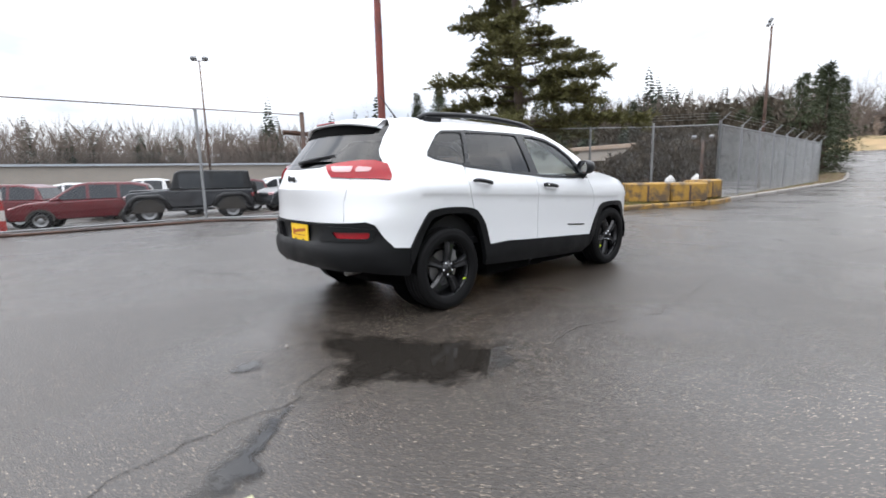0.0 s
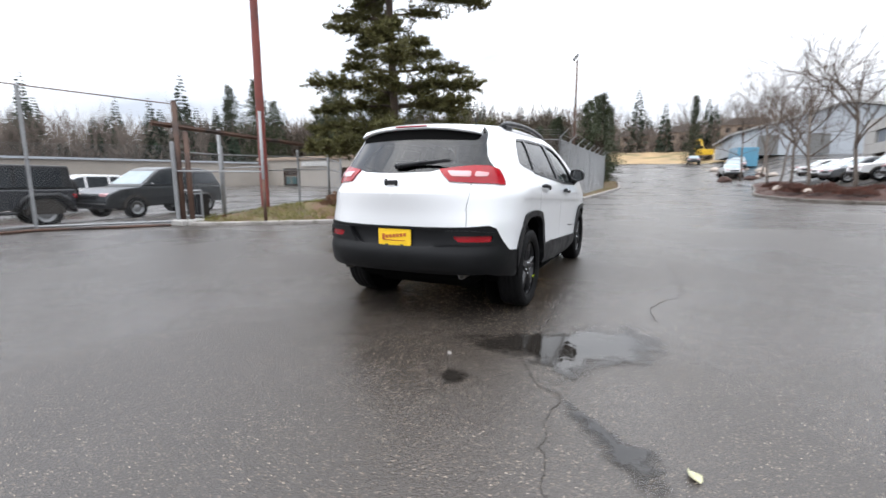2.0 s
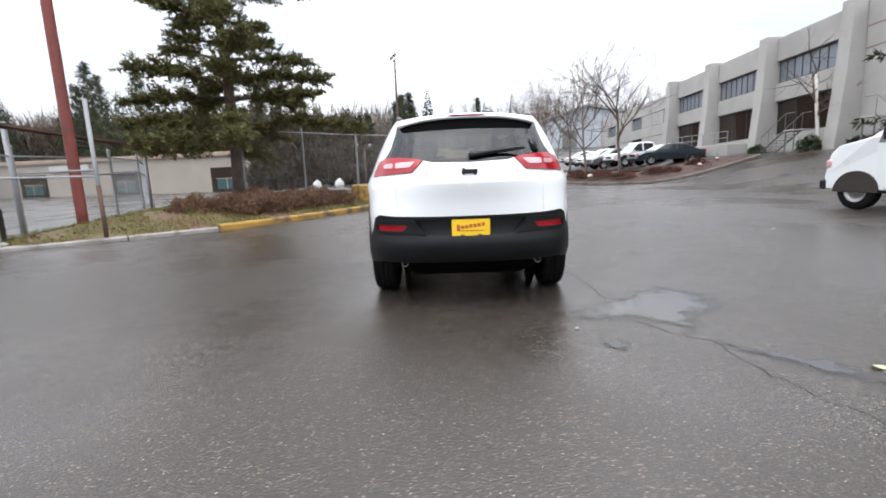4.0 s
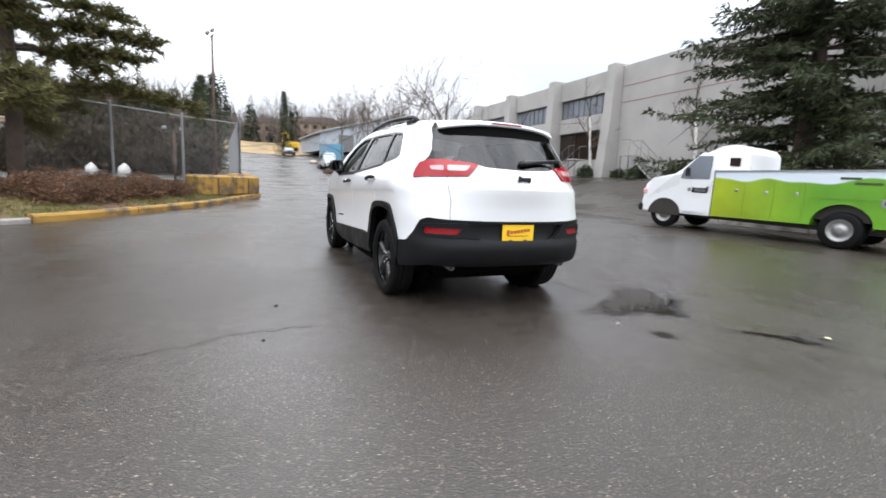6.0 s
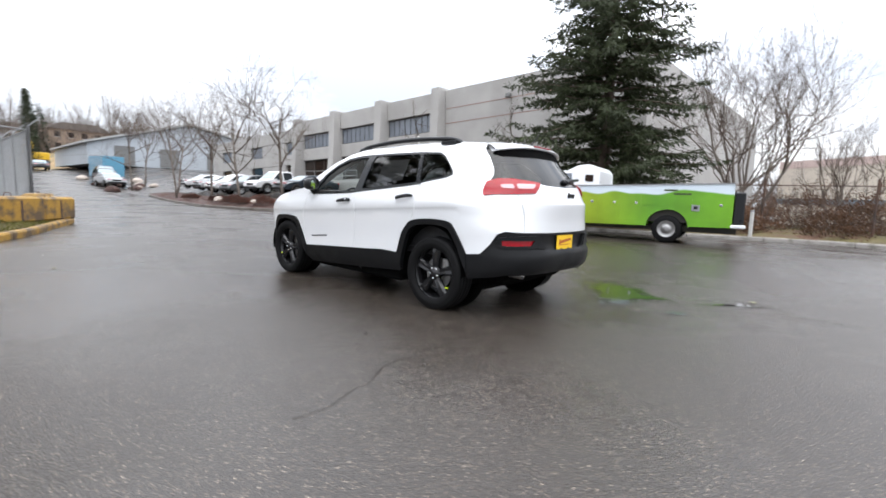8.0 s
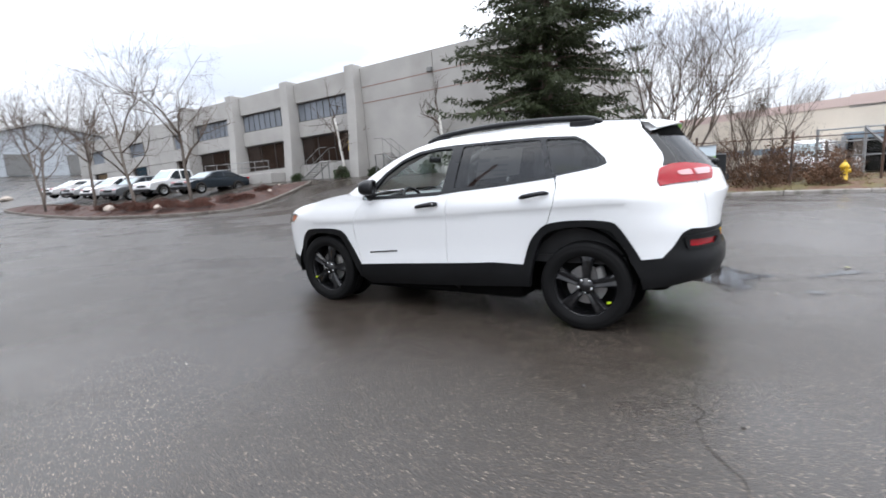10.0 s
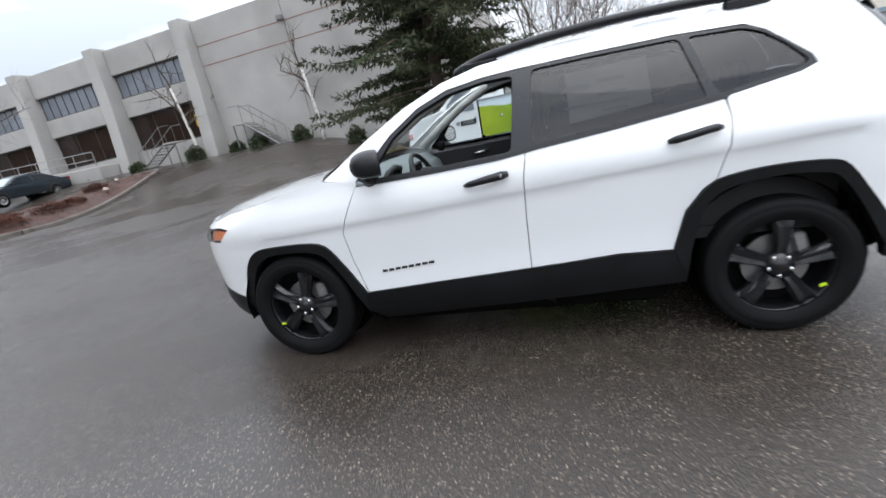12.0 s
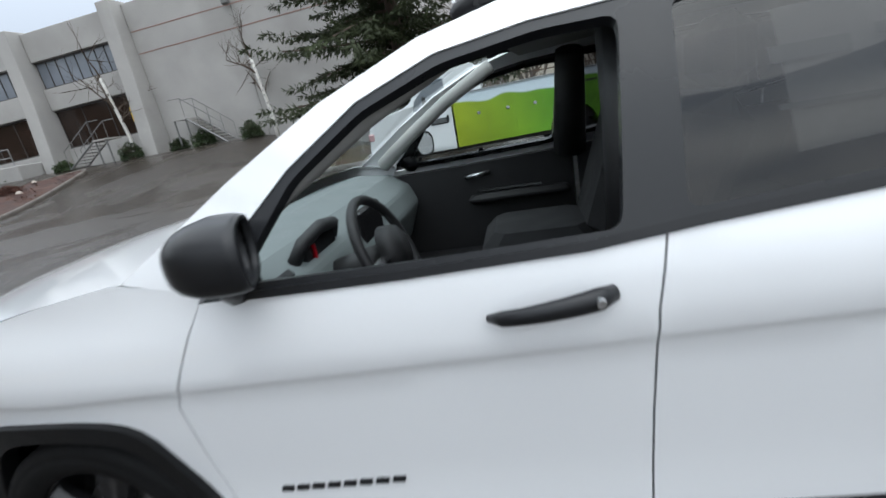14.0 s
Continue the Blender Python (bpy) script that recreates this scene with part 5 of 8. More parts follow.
def pine_tree(at, height, spread, low, label):
    root = thing("pine_tree", label, "tree", at)
    line = [(0.10 * math.sin(z * 0.5), 0.06 * math.cos(z * 0.6), z) for z in np.linspace(-0.2, height, 14)]
    part("trunk", Shape().tube(line, [0.17 * (1 - z / height) ** 0.7 + 0.022 for z in np.linspace(0, height, 14)], 10), M_BARK, root, "brown furrowed trunk", True)
    leaves, limbs = Leaves(), Shape()
    z, turn = low, 0.0
    while z < height:
        f = (z - low) / (height - low)
        whorl = spread * float(np.interp(f, (0, 0.07, 0.20, 0.27, 0.38, 0.46, 0.62, 0.80, 1.0), (0.80, 1.0, 0.90, 0.50, 0.42, 0.95, 0.90, 0.75, 0.35)))
        for k in range(5 if f < 0.9 else 4):
            if rng.random() < (0.08 if f < 0.22 else 0.20):
                continue
            reach = whorl * rng.uniform(0.5, 1.15)
            turn += 2 * math.pi / 5 + rng.uniform(-0.45, 0.45)
            out = np.array((math.cos(turn), math.sin(turn), 0))
            rise = rng.uniform(-0.06, 0.10) + 0.30 * f
            ts = np.linspace(0, 1, 7)
            zz = z + rng.uniform(-0.18, 0.18)
            pts = np.array([np.array((0, 0, zz)) + out * reach * t + np.array((0.10 * math.sin(5 * t + turn), 0.10 * math.cos(4 * t), reach * (rise * t - 0.10 * t * t))) for t in ts])
            limbs.tube(pts, [0.055 * (1 - 0.8 * t) * (1 - 0.5 * f) + 0.006 for t in ts], 5, False)
            for t in np.linspace(0.25 if f < 0.22 else 0.32, 1.0, max(5, int(reach / (0.11 if f < 0.22 else 0.14)))):
                p = np.array([np.interp(t, ts, pts[:, i]) for i in range(3)])
                for s in range(4):
                    way = unit(out * 0.7 + rng.normal(scale=0.9, size=3) * np.array((1, 1, 0.40)) + np.array((0, 0, 0.10)))
                    ln = rng.uniform(0.25, 0.80) * (1.1 - 0.45 * t)
                    limbs.tube([p, p + way * ln], [0.010, 0.004], 3, False)
                    for g in np.linspace(0.35, 1.0, 4):
                        c = p + way * ln * g
                        m = 10
                        d = rng.normal(size=(m, 3)) * np.array((1, 1, 0.6)) + way * 0.8 + np.array((0, 0, 0.30))
                        leaves.sprays(np.repeat(c[None], m, 0), d, rng.uniform(0.12, 0.22, m), rng.uniform(0.010, 0.020, m))
        z += rng.uniform(0.50, 0.80)
    tagged(part("limb_frame", limbs, M_BARK, root), kind="stuff")
    part("crown", leaves.mesh("crown", M_PINE), M_PINE, root, "yellow-green needle tufts with gaps")
    return root


def grow(shape, start, way, length, radius, level, spread=0.55, up=0.12, seg=4, kids=(3, 5), thin=0.55):
    """A bare branch with its side branches."""
    n = 4 if level > 1 else 3
    pts, p, d = [start], np.array(start, float), unit(np.array(way, float))
    for _ in range(n):
        d = unit(d + rng.normal(scale=0.13, size=3) + np.array((0, 0, up * 0.5)))
        p = p + d * length / n
        pts.append(p.copy())
    shape.tube(pts, [radius * (1 - 0.62 * i / n) for i in range(n + 1)], seg if level > 1 else 3, False)
    if level <= 0:
        return
    for k in range(rng.integers(*kids) + (1 if level > 2 else 0)):
        t = rng.uniform(0.3, 1.0)
        q = np.array([np.interp(t * n, range(n + 1), [a[i] for a in pts]) for i in range(3)])
        w = unit(d + rng.normal(scale=spread, size=3) + np.array((0, 0, up)))
        grow(shape, q, w, length * rng.uniform(0.5, 0.8), max(radius * thin * (1.1 - 0.4 * t), 0.003), level - 1, spread, up, seg, kids, thin)


def bare_tree(at, height, label, material=None, stems=1, levels=5, spread=0.6, radius=0.09, name="bare_tree", twig=None, kids=(3, 5), up=0.12, bole=0.42):
    root = thing(name, label, "tree", at)
    trunk, crown = Shape(), Shape()
    for s in range(stems):
        base = np.array((rng.normal(scale=0.12 * (stems > 1)), rng.normal(scale=0.12 * (stems > 1)), -0.1))
        lean = np.array((rng.normal(scale=0.06 + 0.22 * (stems > 1)), rng.normal(scale=0.06 + 0.22 * (stems > 1)), 1.0))
        top, pts = height * (bole if stems == 1 else 0.3) * rng.uniform(0.8, 1.1), []
        for i in range(6):
            pts.append(base + lean * top * i / 5 + np.array((0.04 * math.sin(i * 1.7 + s), 0.04 * math.cos(i * 1.3), 0)))
        trunk.tube(pts, [radius * (1.15 - 0.45 * i / 5) for i in range(6)], 8, True)
        for k in range(6 if stems == 1 else 4):
            t = rng.uniform(0.45, 1.0) if k else 1.0
            q = np.array([np.interp(t * 5, range(6), [a[i] for a in pts]) for i in range(3)])
            w = np.array((rng.normal(scale=spread), rng.normal(scale=spread), 0.9 if k else 1.2)) + lean * 0.2
            grow(crown, q, w, height * 0.30 * rng.uniform(0.75, 1.15), radius * 0.55, levels - 2, spread, up, 4, kids)
    part("trunk", trunk, material or M_BARK_GREY, root, "", True)
    part("crown", crown, twig or M_TWIG, root, "fine leafless branches")
    return root


def shrub(at, size, material, label, count=900, leaf=0.05, name="shrub", twiggy=True, group=""):
    root = thing(name, label, "shrub", at, group=group)
    sx, sy, sz = size
    if twiggy:
        tw = Shape()
        for k in range(26):
            a, r = rng.uniform(0, 2 * math.pi), rng.uniform(0.3, 1.0)
            e = np.array((sx * 0.5 * r * math.cos(a), sy * 0.5 * r * math.sin(a), sz * rng.uniform(0.5, 1.0)))
            tw.tube([(e[0] * 0.2, e[1] * 0.2, -0.05), tuple(e * np.array((0.7, 0.7, 0.6))), tuple(e)], [0.010, 0.007, 0.003], 3, False)
        part("stem_frame", tw, M_TWIG, root)
    lv = Leaves()
    d = unit(rng.normal(size=(count, 3)))
    d[:, 2] = np.abs(d[:, 2])
    lump = 0.75 + 0.25 * np.sin(d[:, 0] * 5 + d[:, 1] * 4) * np.cos(d[:, 2] * 6)
    r = (rng.uniform(0.55, 1.0, count) ** 0.5 * lump)[:, None]
    p = d * r * np.array((sx / 2, sy / 2, sz))
    lv.sprays(p, d + rng.normal(scale=0.8, size=(count, 3)), rng.uniform(0.6, 1.4, count) * leaf * 1.6, rng.uniform(0.5, 1.1, count) * leaf * 0.5)
    part("foliage", lv.mesh("foliage", material), material, root)
    return root


spruce_tree((14.1, 3.6, 0.1), 17.0, 4.5, 1.0, "tall dark green spruce on the verge behind the truck")
pine_tree((-7.3, 9.75, 0.42), 13.0, 4.1, 1.85, "open-crowned green pine in the grass verge")

# bare trees on the mulch island and by the works building
for x, y, h in ((9.6, 20.8, 7.6), (8.8, 24.6, 7.0), (9.0, 29.5, 7.6), (8.9, 36.0, 7.5), (10.6, 41.0, 8.0), (8.6, 47.0, 8.0), (11.0, 52.0, 8.5)):
    bare_tree((x, y, land(x, y) + 0.35), h * 1.3, "leafless young street tree in the mulch island", spread=0.8, levels=6, radius=0.08, kids=(2, 5))
for x, y, h in ((18.9, 18.6, 5.2), (18.9, 11.0, 4.5)):
    bare_tree((x, y, land(x, y)), h, "slim white-barked birch before the concrete wall", M_BIRCH, levels=4, spread=0.7, radius=0.085, name="birch_tree", bole=0.8)
bare_tree((17.5, -0.6, 0.2), 10.0, "leafless many-stemmed tree on the rough verge", stems=7, levels=6, spread=0.55, radius=0.06, up=0.2, kids=(2, 5))
bare_tree((20.0, -3.5, 0.2), 6.0, "leafless many-stemmed tree on the rough verge", stems=4, levels=5, spread=0.5, radius=0.05, up=0.2)
for x, y, sx, sy, sz in ((18.9, 16.2, 1.1, 0.9, 0.6), (19.0, 14.9, 1.9, 0.9, 0.8), (18.9, 12.3, 1.6, 0.9, 0.85), (18.3, 18.4, 1.4, 1.0, 0.85), (18.9, 9.3, 1.6, 1.0, 0.9), (18.2, 22.3, 1.1, 0.8, 0.5), (18.2, 25.2, 1.3, 0.9, 0.6)):
    shrub((x, y, land(x, y)), (sx, sy, sz), M_GREENSHRUB, "clipped evergreen shrub at the foot of the wall", 1500, 0.07, group="shrubs by the works building")
for x, y, sx, sy, sz in ((-5.6, 7.2, 2.2, 1.8, 0.55), (-4.6, 8.6, 1.8, 1.6, 0.5), (-6.5, 8.6, 1.8, 1.8, 0.6), (-4.4, 9.4, 1.3, 1.2, 0.40), (-5.6, 9.9, 1.5, 1.5, 0.45), (-6.7, 5.6, 1.5, 1.2, 0.42), (-6.0, 5.9, 1.5, 1.2, 0.5), (-7.2, 6.6, 1.8, 1.5, 0.5)):
    shrub((x, y, 0.33), (sx, sy, sz), M_SHRUB, "low brown winter-bare shrub in the verge", 2600, 0.035, group="brown shrubs under the pine")
for k in range(9):
    f = k / 8
    shrub((-5.5 + 1.8 * f + rng.uniform(-0.2, 0.2), 5.9 + 3.4 * f, 0.22), (1.3, 1.2, 0.42), M_SHRUB, "low brown winter-bare shrub in the verge", 2000, 0.035, group="brown shrubs under the pine")
for x, y, sx, sz in ((15.6, -1.2, 1.8, 1.0), (16.2, -3.6, 2.4, 1.3), (16.4, -5.6, 1.5, 0.8), (18.2, -4.6, 2.6, 1.8), (17.0, -1.4, 2.4, 1.5), (19.5, -6.5, 2.4, 1.4), (15.8, 1.2, 2.2, 1.2), (14.6, 2.2, 2.0, 0.9), (18.6, -2.6, 2.6, 2.2), (19.6, -5.0, 2.6, 2.3), (20.8, -3.0, 3.0, 2.6), (17.4, -4.2, 2.0, 1.8), (21.5, -6.6, 2.4, 2.0), (22.5, -1.0, 3.0, 2.6)):
    shrub((x, y, 0.2), (sx, sx * 0.9, sz), M_SHRUB, "tangled brown brambles on the rough verge", 2200, 0.05, name="bramble", group="brambles on the east verge")
for x, y, sx, sz in ((7.9, 22.2, 1.4, 0.35), (9.4, 19.9, 1.8, 0.35), (12.0, 19.8, 1.6, 0.3), (10.5, 21.5, 1.8, 0.4), (13.6, 20.2, 1.4, 0.35), (8.6, 20.9, 1.8, 0.5), (7.9, 23.4, 1.8, 0.5), (11.2, 20.0, 1.8, 0.45), (9.0, 22.6, 2.0, 0.5), (8.1, 26.0, 1.6, 0.4), (8.6, 32.0, 1.6, 0.4)):
    shrub((x, y, land(x, y) + 0.35), (sx, sx * 0.8, sz), M_REDTWIG, "low reddish-brown ground cover on the island", 2200, 0.04, name="ground_cover", group="ground cover on the island")

# far woods
def far_conifer(height, spread):
    lv = Leaves()
    z = height * 0.08
    while z < height * 0.98:
        f = z / height
        r = spread * (1 - f) ** 0.8 + 0.15
        n = 7
        a = rng.uniform(0, 2 * math.pi, n)
        w = np.stack([np.cos(a), np.sin(a), np.full(n, -0.28)], 1)
        b = np.stack([np.cos(a) * 0.1, np.sin(a) * 0.1, np.full(n, z)], 1)
        lv.sprays(b, w, r * rng.uniform(0.6, 1.15, n), r * rng.uniform(0.10, 0.2, n) + 0.08)
        lv.sprays(b + w * r * 0.45, w + rng.normal(scale=0.5, size=(n, 3)), r * rng.uniform(0.4, 0.7, n), r * rng.uniform(0.10, 0.2, n) + 0.05)
        z += height * 0.030
    return np.concatenate(lv.quads)


def far_bare(height):
    s = Shape()
    grow(s, np.array((0, 0, 0.0)), (0, 0, 1), height * 0.45, 0.16, 3, 0.42, 0.30, 3, (4, 6), 0.5)
    k = height / max(v[2] for v in s.v)
    return np.array(s.v) * np.array((1, 1, k)), s.f


conifer_kinds = [far_conifer(h, s) for h, s in ((12, 2.6), (15, 3.0), (10, 2.4), (17, 2.8), (13, 3.2))]
bare_kinds = [far_bare(h) for h in (10, 12, 14, 11)]


def wood(name, label, places, kinds, material, needle):
    leaves, shape = Leaves(), Shape()
    for x, y, scale in places:
        k = kinds[rng.integers(len(kinds))]
        a = rng.uniform(0, 2 * math.pi)
        turn = np.array(((math.cos(a), -math.sin(a), 0), (math.sin(a), math.cos(a), 0), (0, 0, 1)))
        base = np.array((x, y, land(x, y) - 0.1))
        if needle:
            leaves.quads.append(k @ turn.T * scale + base)
        else:
            shape.add(k[0] @ turn.T * scale + base, k[1])
    if needle:
        ob = new(name, leaves.mesh(name, material))
    else:
        ob = new(name, shape.mesh(name, material))
    return tagged(ob, label, "far wood", kind="stuff")


def ring(a0, a1, r0, r1, n, s0, s1):
    out = []
    for _ in range(n):
        a, r = radians(rng.uniform(a0, a1)), rng.uniform(r0, r1)
        out.append((r * math.cos(a), r * math.sin(a), rng.uniform(s0, s1)))
    return out


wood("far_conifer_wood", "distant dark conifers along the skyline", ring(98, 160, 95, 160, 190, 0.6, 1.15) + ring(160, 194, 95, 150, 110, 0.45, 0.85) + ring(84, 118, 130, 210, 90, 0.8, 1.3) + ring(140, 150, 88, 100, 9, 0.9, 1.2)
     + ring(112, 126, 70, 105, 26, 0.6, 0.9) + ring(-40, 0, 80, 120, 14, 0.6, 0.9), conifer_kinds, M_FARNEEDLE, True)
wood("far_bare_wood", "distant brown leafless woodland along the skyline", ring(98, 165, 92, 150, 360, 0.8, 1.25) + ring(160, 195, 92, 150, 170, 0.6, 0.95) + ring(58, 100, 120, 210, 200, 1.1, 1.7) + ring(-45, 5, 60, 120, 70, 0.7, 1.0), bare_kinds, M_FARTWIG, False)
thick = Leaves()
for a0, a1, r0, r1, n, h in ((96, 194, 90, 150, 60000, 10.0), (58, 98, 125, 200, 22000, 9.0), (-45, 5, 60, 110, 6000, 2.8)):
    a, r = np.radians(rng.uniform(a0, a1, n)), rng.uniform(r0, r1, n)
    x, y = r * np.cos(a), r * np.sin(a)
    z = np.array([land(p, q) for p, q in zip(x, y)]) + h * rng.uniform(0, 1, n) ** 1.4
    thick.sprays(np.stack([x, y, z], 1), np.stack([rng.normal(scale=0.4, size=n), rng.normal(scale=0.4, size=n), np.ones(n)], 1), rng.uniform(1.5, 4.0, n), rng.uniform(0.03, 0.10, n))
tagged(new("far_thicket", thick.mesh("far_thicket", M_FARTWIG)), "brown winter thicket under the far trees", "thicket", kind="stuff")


def roadside_conifer(x, y, h, s, label):
    root = thing("conifer", label, "tree", (x, y, land(x, y)), group="conifers along the road")
    lv = Leaves()
    z, big = 0.4, h / 9.0
    lop, skew = rng.uniform(0, 6.28), rng.uniform(0.7, 1.0)
    while z < h:
        f = z / h
        r0 = s * (1 - f) ** skew * (0.72 + 0.28 * min(1, f * 6)) + 0.12
        n = 7
        a = rng.uniform(0, 2 * math.pi, n)
        r = r0 * rng.uniform(0.45, 1.2, n) * (1 + 0.22 * np.cos(a - lop + 9 * f))
        w = np.stack([np.cos(a), np.sin(a), rng.uniform(-0.5, 0.15, n)], 1)
        for g in (0.15, 0.4, 0.6, 0.78, 0.95):
            b = np.stack([np.cos(a) * r * g, np.sin(a) * r * g, z + w[:, 2] * r * g], 1)
            for _ in range(3):
                lv.sprays(b + rng.normal(scale=0.07 * big, size=(n, 3)), w + rng.normal(scale=0.75, size=(n, 3)), rng.uniform(0.22, 0.5, n) * big ** 0.6, rng.uniform(0.02, 0.045, n) * big ** 0.6)
        z += 0.22 * big ** 0.7
    part("trunk", Shape().tube([(0, 0, -0.2), (0, 0, h * 0.9)], [0.16, 0.03], 7), M_BARK, root)
    part("crown", lv.mesh("crown", M_SPRUCE), M_SPRUCE, root)


for x, y, h, s in ((-5.0, 42, 8.0, 2.3), (-4.2, 47, 9.0, 2.4), (-5.5, 52, 9.5, 2.5), (-4.6, 57, 8.5, 2.4), (-6.5, 62, 9.0, 2.4), (-9, 48, 7.5, 2.3), (-11, 55, 8, 2.3), (-14, 60, 8, 2.4), (-19, 66, 8.5, 2.5), (6.6, 95, 12.5, 1.8)):
    roadside_conifer(x, y, h, s, "dark green roadside conifer beyond the fence")
for x, y, h in ((-77, 62, 18), (-74, 60, 20), (-71, 64, 19.5), (-68.5, 61, 20.5), (-66, 63, 17), (-53.5, 63, 17), (-51, 62, 19.5), (-48, 60, 17.5), (-45, 64, 18.5), (-58, 66, 14), (-40, 70, 15), (-33, 72, 13)):
    roadside_conifer(x, y, h - 1.6, h * 0.27, "tall dark conifer behind the parking lot")

# wooded bank behind the return fence, its shade put into the spray colour
bank_ = Leaves()
n_b = 60000
bx, by = rng.uniform(-18, -3.6, n_b), rng.uniform(34.5, 44, n_b)
bx[34000:], by[34000:] = rng.uniform(-95, -14, n_b - 34000), rng.uniform(66, 84, n_b - 34000)
top_ = 1.6 + 2.6 * np.clip((by - 34) / 8, 0, 1) + np.where(by > 60, 4.5, 0) + 0.9 * np.sin(bx * 0.9) * np.cos(by * 0.7)
bz = np.array([land(p, q) for p, q in zip(bx, by)]) + top_ * rng.uniform(0, 1, n_b) ** 0.8
bank_.sprays(np.stack([bx, by, bz], 1), np.stack([rng.normal(scale=0.6, size=n_b), rng.normal(scale=0.6, size=n_b), np.ones(n_b)], 1), rng.uniform(0.3, 0.9, n_b) * np.where(by > 60, 2.0, 1.0), rng.uniform(0.03, 0.10, n_b) * np.where(by > 60, 1.8, 1.0))
tagged(new("bank_thicket", bank_.mesh("bank_thicket", shader("shade_dark_thicket", (0.050, 0.040, 0.028), 0.9, vary=0.4, scale=0.7, bump=0.0, per_object=0.4, spec=0.2))), "green-brown thicket on the bank behind the fence, darkened for its shade", "thicket", kind="stuff")

# blades and fallen leaves over the verges
def litter(target, count, material, name, label, tall, wide, flat):
    me = target.data
    me.calc_loop_triangles()
    tri = np.array([[me.vertices[i].co[:] for i in t.vertices] for t in me.loop_triangles])
    area = np.linalg.norm(np.cross(tri[:, 1] - tri[:, 0], tri[:, 2] - tri[:, 0]), axis=1)
    pick = tri[rng.choice(len(tri), count, p=area / area.sum())]
    r = np.sort(rng.uniform(0, 1, (count, 2)), axis=1)
    p = pick[:, 0] * r[:, :1] + pick[:, 1] * (r[:, 1:] - r[:, :1]) + pick[:, 2] * (1 - r[:, 1:])
    keep = np.array([noise.noise((x * 0.9, y * 0.9, flat * 9)) > -0.12 for x, y, _ in p])
    p = p[keep] + np.array((0, 0, 0.004))
    n = len(p)
    lv = Leaves()
    lv.sprays(p, np.stack([rng.normal(size=n), rng.normal(size=n), np.abs(rng.normal(size=n)) * (1 - flat) * 1.6 + 0.08], 1), rng.uniform(0.5, 1.3, n) * tall, rng.uniform(0.6, 1.3, n) * wide)
    tagged(new(name, lv.mesh(name, material)), label, "ground cover", kind="stuff")


M_BLADE = shader("winter_grass_blades", (0.17, 0.165, 0.042), 0.8, vary=0.4, scale=1.5, bump=0.0, per_object=0.5, spec=0.3)
M_DEADLEAF = shader("fallen_brown_leaves", (0.10, 0.045, 0.026), 0.8, vary=0.4, scale=3, bump=0.0, per_object=0.6, spec=0.3)
for ob_name, blades, dead in (("grass_verge", 42000, 4000), ("grass_strip", 9000, 4000), ("east_verge", 16000, 9000), ("mulch_island", 0, 9000)):
    bed_ob = bpy.data.objects[ob_name]
    if blades:
        litter(bed_ob, blades, M_BLADE, "grass_blades", "short patchy winter grass on the verge", 0.10, 0.006, 0.0)
    litter(bed_ob, dead, M_DEADLEAF, "leaf_litter", "wet brown fallen leaves and bark on the bed", 0.07, 0.018, 0.85)

# ---- fences, poles, blocks ----
def chain_link(p0, p1, z0, z1, pitch=0.08, wire=0.0028):
    """Diagonal wires of a chain-link sheet between two points on the plan."""
    a, b = Vector(p0), Vector(p1)
    length = (b - a).length
    d = (b - a) / length
    side = Vector((-d.y, d.x)) * wire
    s, h = Shape(), z1 - z0
    verts, faces = [], []
    n = int((length + h) / pitch)
    for sign in (1, -1):
        for i in range(n):
            u0 = i * pitch - h
            lo, hi = max(0.0, -u0), min(h, length - u0)
            if hi - lo < 0.05:
                continue
            pts = []
            for v in (lo, hi):
                u = u0 + v
                if sign < 0:
                    u = length - u
                q = a + d * u
                pts.append((q, land(q.x, q.y) + z0 + v))
            k = len(verts)
            up = wire * 0.9
            for q, z in pts:
                verts += [(q.x + side.x, q.y + side.y, z), (q.x - side.x, q.y - side.y, z + up), (q.x, q.y, z - up)]
            faces += [(k, k + 1, k + 4, k + 3), (k + 1, k + 2, k + 5, k + 4), (k + 2, k, k + 3, k + 5)]
    return s.add(verts, faces)


